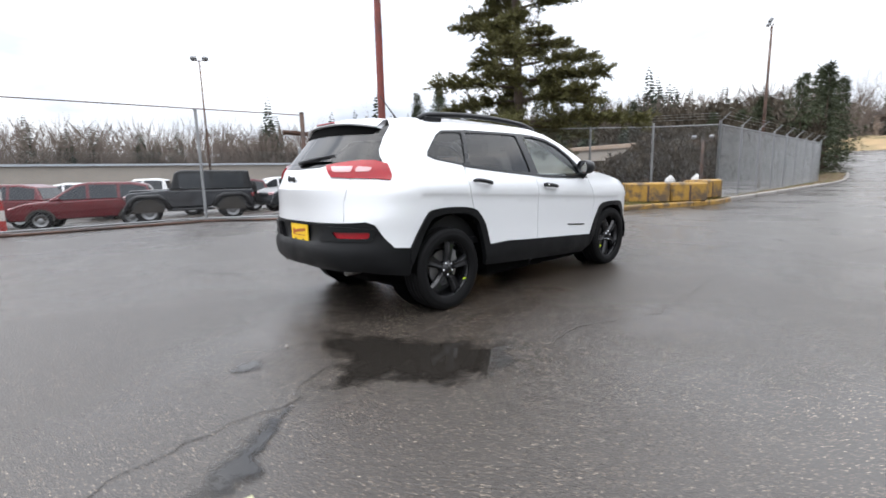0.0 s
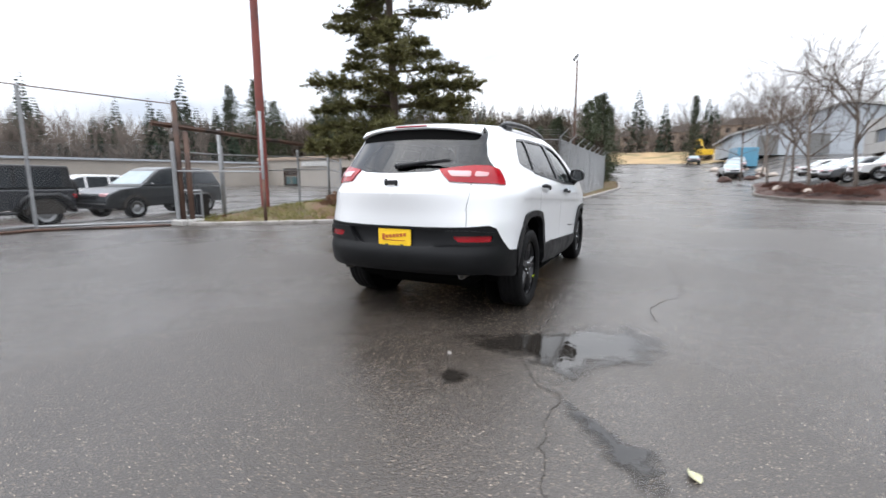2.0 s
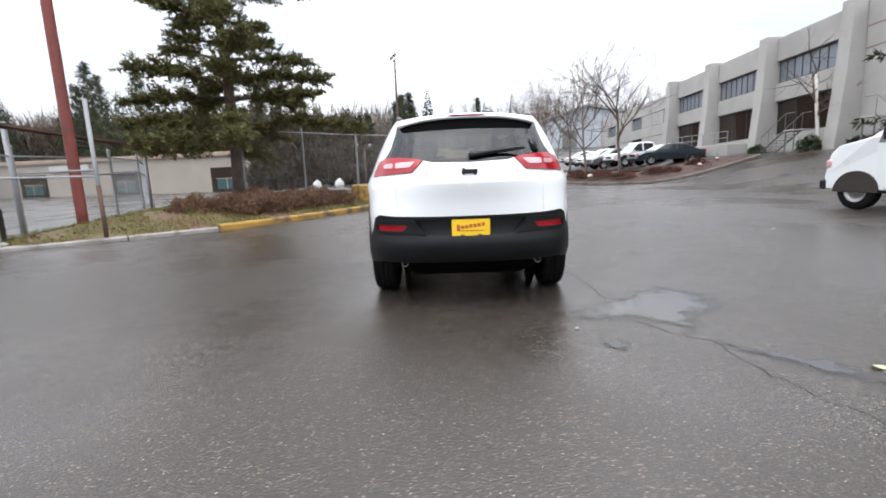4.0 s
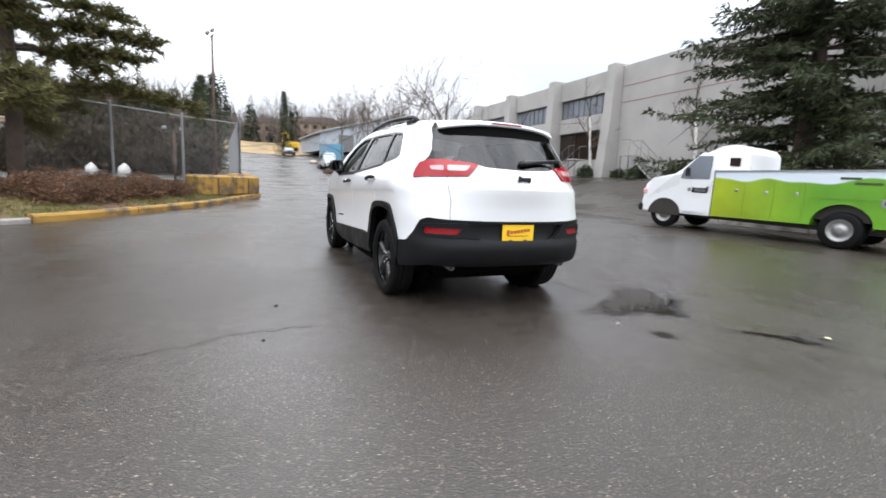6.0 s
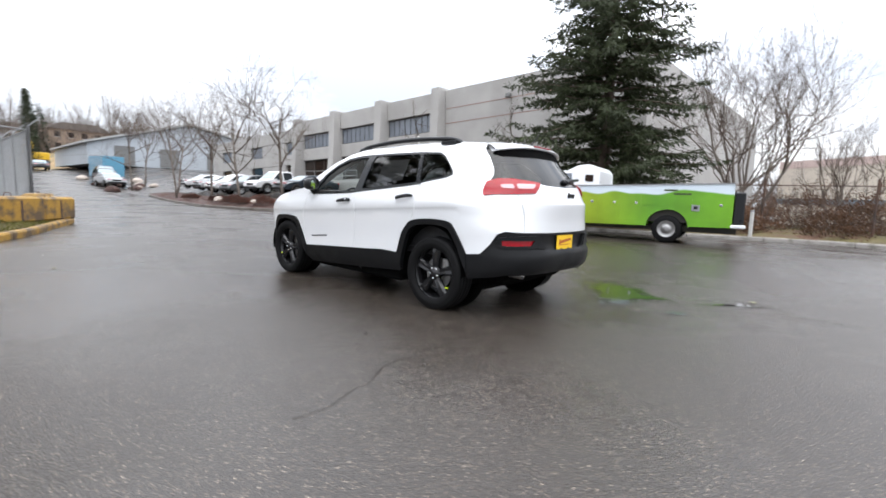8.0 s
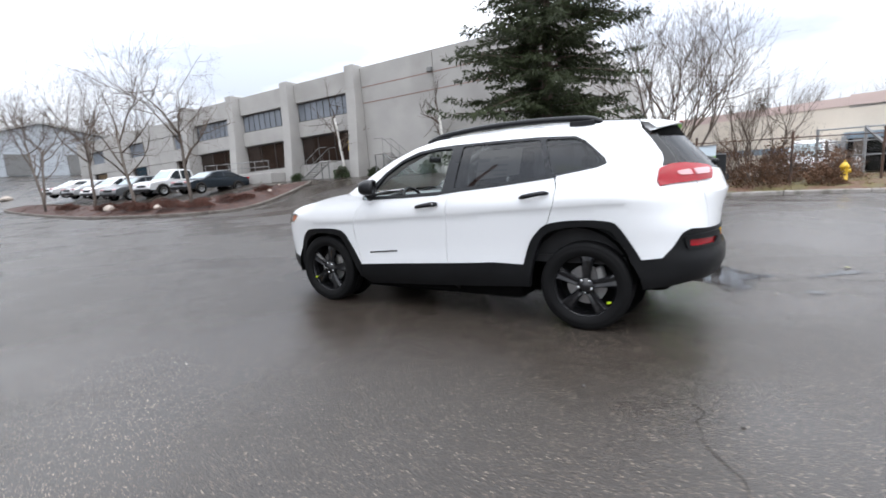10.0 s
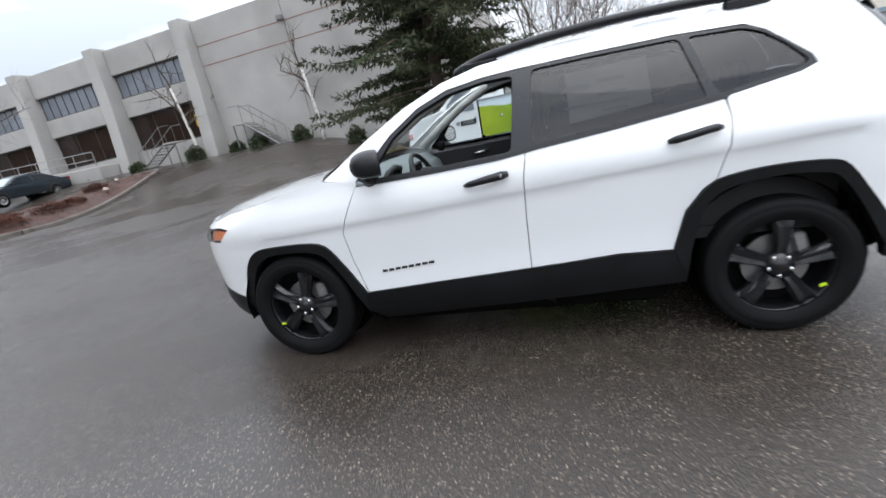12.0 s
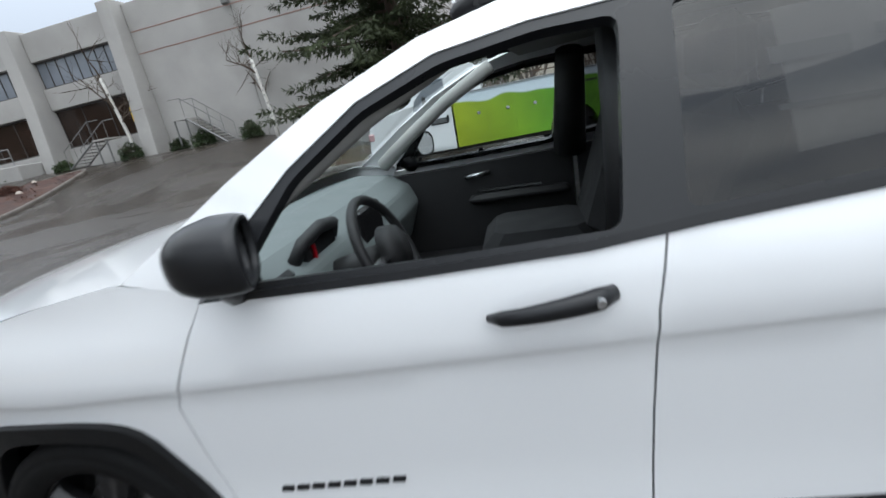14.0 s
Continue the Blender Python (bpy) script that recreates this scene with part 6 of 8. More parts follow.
def fence_run(label, points, height, post_h, material=None, rails=(1.0,), arms=False, pitch=0.08, mesh_to=None, name="chain_link_fence", wires=False, wire=0.0028):
    root = thing(name, label, "fence")
    m = material or M_GALV
    for i, (x, y) in enumerate(points):
        z = land(x, y)
        post = part("post", Shape().tube([(x, y, z - 0.2), (x, y, z + post_h)], 0.04 if i % 4 else 0.05, 8), m, root)
        part("post_cap", Shape().lathe([(0.048, -0.03), (0.05, 0.0), (0.03, 0.03), (0.0, 0.04)], (x, y, z + post_h), "z", 8), m, post)
        if arms:
            q = Vector(points[min(i + 1, len(points) - 1)]) - Vector(points[max(i - 1, 0)])
            q.normalize()
            out = Vector((q.y, -q.x))
            part("barb_arm", Shape().tube([(x, y, z + post_h), (x + out.x * 0.30, y + out.y * 0.30, z + post_h + 0.30)], [0.022, 0.014], 5), m, post)
    for a, b in zip(points, points[1:]):
        za, zb = land(*a), land(*b)
        for r in rails:
            part("rail", Shape().tube([(*a, za + height * r), (*b, zb + height * r)], 0.021, 6), m, root)
        part("mesh_sheet", chain_link(a, b, 0.06, mesh_to or height, pitch, wire), M_GALV, root, "diamond wire mesh")
        if wires or arms:
            q = (Vector(b) - Vector(a)).normalized()
            out = Vector((q.y, -q.x)) if arms else Vector((0, 0))
            w = Shape()
            for k in (0.10, 0.20, 0.29):
                w.tube([(a[0] + out.x * k, a[1] + out.y * k, za + post_h + k), (b[0] + out.x * k, b[1] + out.y * k, zb + post_h + k)], 0.004, 3, False)
            part("barbed_wire", w, M_GALV, root)
    return root


def line_points(a, b, n):
    return [(a[0] + (b[0] - a[0]) * i / n, a[1] + (b[1] - a[1]) * i / n) for i in range(n + 1)]


# fence along the road and its return behind the pine
fence_run("tall galvanised chain-link fence with barbed-wire arms along the road", line_points((-2.05, 14.5), (-2.7, 36.5), 8), 2.65, 2.75, arms=True, rails=(1.0, 0.03), pitch=0.07, wire=0.0034)
fence_run("tall galvanised chain-link fence behind the pine", line_points((-2.05, 14.5), (-7.5, 10.9), 3), 2.65, 2.75, rails=(1.0, 0.02), wires=True, pitch=0.08)
# gate line at the parking lot
gate = fence_run("rolling chain-link yard gate hung from a high cable", [(-10.9, -14.0), (-10.7, -8.6), (-10.5, -5.0), (-10.3, -0.2)], 2.9, 3.05, rails=(0.04,), mesh_to=1.9, pitch=0.075, name="yard_gate", wire=0.0032)
part("cable", Shape().tube([(-10.9, -14.0, 3.02), (-10.3, -0.2, 3.06), (-8.6, 2.0, 2.85)], 0.014, 5), M_RUST, gate, "rusty top cable")
part("mesh_sheet", chain_link((-10.3, -0.2), (-8.65, 1.95), 0.06, 1.9, 0.075, 0.0032), M_GALV, gate, "diamond wire mesh")
part("rail", Shape().tube([(-10.3, -0.2, 0.10), (-8.65, 1.95, 0.10)], 0.03, 6), M_GALV, gate)
part("ground_track", Shape().tube([(-10.9, -14, 0.03), (-10.25, -0.2, 0.03), (-8.6, 1.7, 0.03)], 0.035, 6), M_RUST, gate, "rusty ground track")
for x, y, h in ((-8.58, 2.02, 2.9), (-8.45, 2.16, 2.2)):
    gp = thing("gate_post", "rusty brown steel gate post with peeling paint", "post", (x, y, 0), group="gate posts")
    part("post", Shape().tube([(0, 0, -0.1), (0, 0, h)], 0.06, 12), M_RUST, gp, "", True)
    part("post_cap", Shape().lathe([(0.065, 0), (0.063, 0.02), (0.0, 0.04)], (0, 0, h), "z", 12), M_RUST, gp, "", True)
    part("footing", Shape().box((0, 0, 0.06), (0.42, 0.42, 0.16), chamfer=0.03), M_CONCRETE, gp, "chipped concrete footing")
rb = thing("gate_beam", "long rusty steel guide beam of the gate", "beam", (0, 0, 0))
part("beam", Shape().box((0, 0, 0), (0.12, 8.3, 0.035), chamfer=0.01, matrix=look((-9.35, 5.6, 2.30), (-10.0, 9.6, 2.22)) @ Matrix.Rotation(radians(90), 4, "X")).box((0, 0, 0.06), (0.03, 8.3, 0.12), matrix=look((-9.35, 5.6, 2.30), (-10.0, 9.6, 2.22)) @ Matrix.Rotation(radians(90), 4, "X")), M_RUST, rb)
for y, x in ((3.7, -9.2), (9.3, -10.0)):
    part("beam_post", Shape().tube([(x, y, -0.1), (x, y, 2.45)], 0.05, 8), M_GALV, rb, "", True)
fence_run("rail fence with slack wire mesh beside the lot", [(-8.6, 1.9), (-9.2, 3.75), (-9.8, 7.4), (-11.4, 11.0), (-13.4, 14.5)], 1.75, 1.95, rails=(1.0, 0.74, 0.06), pitch=0.10, name="lot_fence", wire=0.002)
np_ = thing("fence_post", "tall galvanised post, rusty towards its foot, in the verge", "post", (-6.95, 3.05, 0))
part("post", Shape().tube([(0, 0, -0.1), (0, 0, 2.72)], 0.037, 10), M_GALV, np_, "", True)
part("lower_sleeve", Shape().tube([(0, 0, -0.1), (0, 0, 1.1)], 0.041, 10), M_RUST, np_, "rusted lower length", True)
part("rail", Shape().tube([(0, 0, 1.28), (-1.65, -1.15, 1.30)], 0.021, 6), M_GALV, np_)
part("rail", Shape().tube([(0, 0, 1.40), (-2.25, 0.75, 1.40)], 0.021, 6), M_GALV, np_)
rp = thing("flag_pole", "tall red-oxide painted steel pole on a concrete footing", "pole", (-8.82, 4.86, 0))
part("pole", Shape().tube([(0, 0, -0.1), (0, 0, 0.5), (0.02, 0, 6.0), (0.03, 0, 11.5)], [0.125, 0.12, 0.11, 0.09], 14), M_REDPOLE, rp, "", True)
part("footing", Shape().lathe([(0.30, -0.1), (0.30, 0.16), (0.26, 0.20), (0.0, 0.21)], (0, 0, 0), "z", 16), M_RUST, rp, "stained round footing", True)
op = thing("gate_motor", "dark gate motor cabinet in a pale steel frame", "cabinet", (-9.0, 2.75, 0.05), 20)
soften(part("cabinet", Shape().box((0, 0, 0.38), (0.42, 0.36, 0.62), chamfer=0.02), M_SATINBLACK, op), 0.01)
for x in (-0.28, 0.28):
    part("frame_post", Shape().tube([(x, -0.26, 0), (x, -0.26, 0.78)], 0.03, 8), M_GALV, op)
part("frame_rail", Shape().tube([(-0.30, -0.26, 0.76), (0.30, -0.26, 0.76)], 0.03, 8), M_GALV, op)
part("frame_rail", Shape().tube([(-0.30, -0.26, 0.12), (0.30, -0.26, 0.12)], 0.03, 8), M_GALV, op)


def lamp_post(at, height, turn, label, size=1.0):
    root = thing("flood_lamp_post", label, "lamp post", at, turn)
    part("pole", Shape().tube([(0, 0, -0.1), (0, 0, height)], [0.09, 0.055], 8), M_RUST, root, "", True)
    part("bracket", Shape().tube([(-0.45, 0, height), (0.45, 0, height)], 0.03, 6), M_RUST, root)
    for x in (-0.4, 0.4):
        head = part("lamp_head", Shape().box((0, 0, 0), (0.42 * size, 0.30 * size, 0.34 * size), chamfer=0.05 * size, matrix=Matrix.Translation((x, 0.1, height + 0.2)) @ Matrix.Rotation(radians(35), 4, "X")), M_GALV, root)
        part("lamp_glass", Shape().box((0, 0.16 * size, 0), (0.34 * size, 0.02, 0.26 * size), matrix=Matrix.Translation((x, 0.1, height + 0.2)) @ Matrix.Rotation(radians(35), 4, "X")), M_LAMPWHITE, head)


lamp_post((-3.3, 25.0, 0.1), 8.0, 110, "tall steel post with twin flood lamps by the fence", 0.6)
lamp_post((-35.4, 7.2, -0.5), 10.5, 60, "tall steel post with twin flood lamps in the lot")
lamp_post((-5.0, 21.6, 0.2), 2.3, 30, "low lamp post behind the fence", 0.45)


# yellow concrete blocks
def block(at, turn, size, label):
    root = thing("concrete_block", label, "concrete block", at, turn, group="yellow blocks at the fence corner")
    s = Shape().box((0, 0, size[2] / 2), size, chamfer=0.05)
    s.v = [(x + 0.02 * noise.noise((x * 3, y * 3, z * 3)), y + 0.02 * noise.noise((x * 3 + 9, y * 3, z * 3)), z) for x, y, z in s.v]
    part("block", s, M_YELLOWCURB, root)
    part("lifting_loop", Shape().tube([(-0.1, 0, size[2] - 0.02), (-0.08, 0, size[2] + 0.09), (0.08, 0, size[2] + 0.09), (0.1, 0, size[2] - 0.02)], 0.012, 6), M_RUST, root)
    part("groove", Shape().box((0.0, -size[1] / 2, size[2] * 0.45), (0.06, 0.012, size[2] * 0.8)), M_RUST, root)


block((-2.90, 10.68, 0.12), 43, (1.35, 0.65, 0.62), "worn yellow-painted concrete block with rust streaks")
block((-2.05, 11.64, 0.12), 48, (1.15, 0.65, 0.60), "worn yellow-painted concrete block with rust streaks")
block((-2.05, 13.2, 0.15), 80, (1.3, 0.65, 0.62), "worn yellow-painted concrete block with rust streaks")
M_TARP = shader("white_sacking", (0.50, 0.49, 0.47), 0.7, vary=0.12, bump=0.3)
for x, y, s_ in ((-11.3, 33.6, 0.58), (-9.4, 33.6, 0.62)):
    sh = Shape().lathe([(s_ * 0.62, 0.0), (s_ * 0.68, s_ * 0.30), (s_ * 0.46, s_ * 0.70), (s_ * 0.20, s_ * 1.0), (s_ * 0.07, s_ * 1.12), (0.0, s_ * 1.14)], (0, 0, 0), "z", 12)
    sh.v = [(a + 0.06 * noise.noise((a * 4, b * 4, c * 4)), b + 0.06 * noise.noise((a * 4, b * 4 + 5, c * 4)), c) for a, b, c in sh.v]
    ob = new("conical_cover", sh.mesh("conical_cover", M_TARP, True))
    ob.matrix_world = pose(x, y, land(x, y))
    tagged(ob, "white conical cover standing in the yard behind the fence", "cover", "white covers in the yard")

# banded post at the end of the gate track
bp = thing("barrier_post", "steel barrier post with worn red and white bands", "post", (-12.37, -4.41, 0.0))
M_BANDRED = shader("worn_red_band", (0.32, 0.025, 0.02), 0.6, vary=0.25, bump=0.1)
M_BANDWHITE = shader("worn_white_band", (0.55, 0.53, 0.50), 0.6, vary=0.2, bump=0.1)
for k in range(5):
    part("band", Shape().lathe([(0.09, 0.26 * k), (0.09, 0.26 * k + 0.26)] + ([(0.0, 0.26 * k + 0.29)] if k == 4 else []), (0, 0, 0), "z", 16), M_BANDRED if k % 2 == 0 else M_BANDWHITE, bp, "", True)

# ---- the service truck ----
M_TRUCKWHITE = shader("white_truck_paint", (0.74, 0.75, 0.76), 0.35, vary=0.03, scale=2, bump=0.0, coat=0.4, second=(0.60, 0.60, 0.58), second_at=(0.62, 0.8), second_scale=1.2)


def livery():
    """Printed sides: lime and mid-green hills under a pale sky band."""
    m = bpy.data.materials.new("printed_green_hills")
    m.use_nodes = True
    n, l = m.node_tree.nodes, m.node_tree.links
    b = n["Principled BSDF"]
    tc, sep = n.new("ShaderNodeTexCoord"), n.new("ShaderNodeSeparateXYZ")
    l.new(tc.outputs["Object"], sep.inputs["Vector"])
    wave = n.new("ShaderNodeTexNoise")
    wave.noise_dimensions = "1D"
    wave.inputs["Scale"].default_value, wave.inputs["Detail"].default_value = 0.75, 1.0
    l.new(sep.outputs["Y"], wave.inputs["W"])
    hill = n.new("ShaderNodeMath")
    hill.operation = "MULTIPLY_ADD"
    l.new(wave.outputs["Fac"], hill.inputs[0])
    hill.inputs[1].default_value, hill.inputs[2].default_value = -0.42, 1.63
    over = n.new("ShaderNodeMath")
    over.operation = "SUBTRACT"
    l.new(sep.outputs["Z"], over.inputs[0])
    l.new(hill.outputs["Value"], over.inputs[1])
    sky = n.new("ShaderNodeMapRange")
    sky.inputs["From Min"].default_value, sky.inputs["From Max"].default_value = -0.01, 0.03
    l.new(over.outputs["Value"], sky.inputs["Value"])
    green = n.new("ShaderNodeValToRGB")
    e = green.color_ramp.elements
    e[0].position, e[0].color = 0.0, (0.14, 0.34, 0.014, 1)
    e[1].position, e[1].color = 1.0, (0.30, 0.37, 0.014, 1)
    mid = e.new(0.45)
    mid.color = (0.11, 0.31, 0.018, 1)
    far = n.new("ShaderNodeMapRange")
    far.inputs["From Min"].default_value, far.inputs["From Max"].default_value = -1.6, 2.7
    l.new(sep.outputs["Y"], far.inputs["Value"])
    l.new(far.outputs["Result"], green.inputs["Fac"])
    patch = n.new("ShaderNodeTexNoise")
    patch.inputs["Scale"].default_value, patch.inputs["Detail"].default_value = 1.3, 3
    l.new(tc.outputs["Object"], patch.inputs["Vector"])
    tone = n.new("ShaderNodeHueSaturation")
    pr = n.new("ShaderNodeMapRange")
    pr.inputs["To Min"].default_value, pr.inputs["To Max"].default_value = 0.65, 1.35
    l.new(patch.outputs["Fac"], pr.inputs["Value"])
    l.new(pr.outputs["Result"], tone.inputs["Value"])
    l.new(green.outputs["Color"], tone.inputs["Color"])
    mix = n.new("ShaderNodeMix")
    mix.data_type = "RGBA"
    l.new(sky.outputs["Result"], mix.inputs["Factor"])
    l.new(tone.outputs["Color"], mix.inputs["A"])
    mix.inputs["B"].default_value = (0.62, 0.70, 0.76, 1)
    l.new(mix.outputs["Result"], b.inputs["Base Color"])
    b.inputs["Roughness"].default_value = 0.35
    return m


M_LIVERY = livery()


def road_wheel(parent, x, y, r, width, face, rim, label):
    """face: -1 looks along -x. A tyre, a dished steel rim and its hub."""
    tyre = [(r * 0.60, -width / 2), (r * 0.9, -width / 2), (r * 0.985, -width * 0.38), (r, -width * 0.2), (r, width * 0.2), (r * 0.985, width * 0.38), (r * 0.9, width / 2), (r * 0.60, width / 2)]
    w = part("wheel", Shape().lathe(tyre, (x, y, r), "x", 28), M_RUBBER, parent, label, True)
    o = face * width / 2
    part("rim", Shape().lathe([(r * 0.62, o * 0.96), (r * 0.58, o * 1.02), (r * 0.52, o * 0.75), (r * 0.30, o * 0.55), (r * 0.24, o * 0.9), (r * 0.16, o * 1.0), (0.0, o * 1.02)], (x, y, r), "x", 24), rim, w, "", True)
    return w


truck = thing("service_truck", "white-cabbed service truck with green hill print on its side bins", "truck", (7.45, -0.95, 0.19), 10)
truck.matrix_world = truck.matrix_world @ Matrix.Scale(0.82, 4)
cab = Shape()
prof = [(2.72, 0.42), (2.72, 1.62), (2.80, 2.05), (3.16, 2.07), (3.62, 1.62), (3.76, 1.50), (4.42, 1.36), (4.64, 1.18), (4.70, 0.72), (4.70, 0.42)]
inset = [0.0, 0.0, 0.14, 0.16, 0.06, 0.02, 0.04, 0.10, 0.06, 0.06]
W_T = 2.0
verts = [(i, y, z) for (y, z), i in zip(prof, inset)] + [(W_T - i, y, z) for (y, z), i in zip(prof, inset)]
k = len(prof)
cab.add(verts, [tuple(range(k)), tuple(range(2 * k - 1, k - 1, -1))] + [((i + 1) % k, i, k + i, k + (i + 1) % k) for i in range(k)])
soften(part("cab", cab, M_TRUCKWHITE, truck, "white painted van cab"), 0.03)
high = Shape()
prof2 = [(1.98, 1.60), (1.98, 2.04), (2.10, 2.18), (2.36, 2.26), (2.68, 2.22), (3.00, 2.07), (2.78, 1.60)]
verts = [(0.06 + 0.16 * (z - 1.6), y, z) for y, z in prof2] + [(W_T - 0.06 - 0.16 * (z - 1.6), y, z) for y, z in prof2]
k = len(prof2)
high.add(verts, [tuple(range(k)), tuple(range(2 * k - 1, k - 1, -1))] + [((i + 1) % k, i, k + i, k + (i + 1) % k) for i in range(k)])
soften(part("high_roof", high, M_TRUCKWHITE, truck, "white moulded high roof box"), 0.03)
part("side_window", Shape().prism([(2.16, 1.72), (2.16, 1.92), (2.40, 1.93), (2.40, 1.73)], 0.06, 0.075, "yz"), M_DARKWIN, truck, "small dark side window")
part("door_window", Shape().prism([(2.82, 1.38), (2.82, 1.97), (3.14, 1.97), (3.52, 1.60), (3.58, 1.38)], -0.012, 0.06, "yz"), M_BLUEWIN, truck, "dark cab door glass")
part("windscreen", Shape().add([(0.17, 3.205, 2.045), (W_T - 0.17, 3.205, 2.045), (W_T - 0.08, 3.635, 1.625), (0.08, 3.635, 1.625)], [(0, 1, 2, 3)]), M_DARKWIN, truck, "dark sloping windscreen")
door_t = part("cab_door", Shape().prism([(2.76, 0.50), (2.76, 1.36), (3.60, 1.36), (3.56, 0.86), (3.42, 0.50)], -0.010, 0.02, "yz"), M_TRUCKWHITE, truck, "white cab door with a dark lettered panel")
part("sign_panel", Shape().box((-0.014, 3.03, 1.08), (0.008, 0.40, 0.13)), M_SATINBLACK, door_t, "dark lettered panel drawn as bars")
for z in (1.055, 1.085, 1.115):
    part("sign_bar", Shape().box((-0.019, 3.02, z), (0.004, 0.30, 0.014)), M_GALV, door_t)
part("sign_logo", Shape().lathe([(0.055, -0.016), (0.0, -0.017)], (0, 3.30, 1.09), "x", 12), M_GALV, door_t)
part("door_handle", Shape().box((-0.02, 2.83, 1.12), (0.03, 0.05, 0.14), chamfer=0.01), M_SATINBLACK, door_t)
part("wing_mirror", Shape().box((-0.20, 3.30, 1.55), (0.16, 0.08, 0.24), chamfer=0.03).tube([(-0.16, 3.30, 1.50), (0.02, 3.34, 1.45)], 0.018, 6), M_SATINBLACK, truck, "black door mirror")
part("front_bumper", Shape().box((W_T / 2, 4.72, 0.52), (1.96, 0.14, 0.22), chamfer=0.03), M_SATINBLACK, truck, "black front bumper")
part("head_lamp", Shape().box((0.14, 4.62, 0.98), (0.22, 0.14, 0.17), chamfer=0.03), M_LAMPWHITE, truck)
part("head_lamp", Shape().box((W_T - 0.14, 4.62, 0.98), (0.22, 0.14, 0.17), chamfer=0.03), M_LAMPWHITE, truck)
part("grille", Shape().box((W_T / 2, 4.68, 0.95), (1.3, 0.06, 0.24), chamfer=0.01), M_SATINBLACK, truck)
part("wheel_arch", Shape().prism([(3.97 + 0.47 * math.cos(a), 0.37 + 0.45 * math.sin(a)) for a in [math.pi * i / 12 for i in range(13)]] + [(3.50, 0.38), (4.44, 0.38)], -0.006, 0.25, "yz"), M_INK, truck, "dark front wheel arch")
# side bins with a wheel opening
lower = [(2.68, 0.44), (2.68, 1.60), (-1.58, 1.72), (-1.58, 0.52), (-0.56, 0.50)] + [(0.0 + 0.55 * math.cos(a), 0.46 + 0.50 * math.sin(a)) for a in [math.pi - math.pi * i / 10 for i in range(11)]] + [(0.58, 0.47)]
bins = Shape()
idx = geometry.delaunay_2d_cdt([Vector(p) for p in lower], [], [list(range(len(lower)))], 1, 1e-5)
n2 = len(idx[0])
for x in (0.0, W_T):
    bins.add([(x, p.x, p.y) for p in idx[0]], idx[2])
m2 = len(lower)
bins.add([(0, *p) for p in lower] + [(0.42, *p) for p in lower], [(i, (i + 1) % m2, m2 + (i + 1) % m2, m2 + i) for i in range(m2)])
bins.add([(W_T - 0.42, *p) for p in lower] + [(W_T, *p) for p in lower], [(i, (i + 1) % m2, m2 + (i + 1) % m2, m2 + i) for i in range(m2)])
part("side_bin", bins, M_LIVERY, truck, "side bins printed with lime hills and pale sky")
part("bed", Shape().box((W_T / 2, 0.55, 0.85), (1.7, 4.2, 0.5)), M_INK, truck, "dark load bed")
part("chassis", Shape().box((W_T / 2, 1.4, 0.42), (1.0, 6.2, 0.18)), M_INK, truck)
for y0, y1 in ((1.95, 2.62), (1.32, 1.93), (0.72, 1.30)):
    s = Shape().prism([(y0, 0.56), (y0, 1.36), (y1, 1.345), (y1, 0.545)], -0.010, 0.0, "yz")
    d = part("bin_door", s, M_LIVERY, truck)
    part("bin_latch", Shape().box((-0.016, (y0 + y1) / 2 - 0.16, 1.12), (0.012, 0.075, 0.065), chamfer=0.004), M_CHROME, d, "bright paddle latch")
d = part("bin_door", Shape().prism([(-1.50, 0.62), (-1.50, 1.40), (-0.62, 1.38), (-0.62, 0.62)], -0.010, 0.0, "yz"), M_LIVERY, truck)
part("bin_latch", Shape().box((-0.016, -1.30, 1.12), (0.012, 0.075, 0.065), chamfer=0.004), M_CHROME, d, "bright paddle latch")
d = part("bin_door", Shape().prism([(-0.60, 1.06), (-0.60, 1.30), (0.66, 1.28), (0.66, 1.06)], -0.010, 0.0, "yz"), M_LIVERY, truck)
part("fuel_flap", Shape().box((-0.012, -0.70, 1.02), (0.014, 0.20, 0.17), chamfer=0.005), M_GALV, truck, "steel fuel filler flap")
part("fuel_cap", Shape().box((-0.020, -0.70, 1.03), (0.012, 0.10, 0.08), chamfer=0.004), M_SATINBLACK, truck)
for y, z, w in ((-0.05, 1.50, 0.35), (-0.35, 1.40, 0.45)):
    part("print_bar", Shape().box((-0.005, y, z), (0.006, w, 0.05)), M_GREENSHRUB, truck, "small lettering drawn as bars")
part("bin_lid", Shape().add([(-0.02, 2.70, 1.60), (-0.02, -1.60, 1.725), (0.44, -1.60, 1.735), (0.44, 2.70, 1.61), (-0.02, 2.70, 1.57), (-0.02, -1.60, 1.695)], [(0, 1, 2, 3), (0, 4, 5, 1)]), M_GALV, truck, "pale metal bin lid")
part("tail_frame", Shape().box((0.35, -1.72, 1.05), (0.60, 0.26, 0.86), chamfer=0.03), M_SATINBLACK, truck, "black reel box on the tail")
part("tail_step", Shape().box((0.30, -1.72, 0.56), (0.62, 0.36, 0.09), chamfer=0.02), M_TRUCKWHITE, truck, "white tail step")
for y, label in ((3.97, "front wheel with a bright steel rim"), (0.0, "rear wheel with a bright dished rim")):
    road_wheel(truck, 0.13, y, 0.40 if y > 1 else 0.40, 0.22, -1, M_DISC, label)
    road_wheel(truck, W_T - 0.13, y, 0.40 if y > 1 else 0.40, 0.22, 1, M_DISC, label)
road_wheel(truck, 0.40, 0.0, 0.385, 0.22, -1, M_DISC, "inner rear wheel")


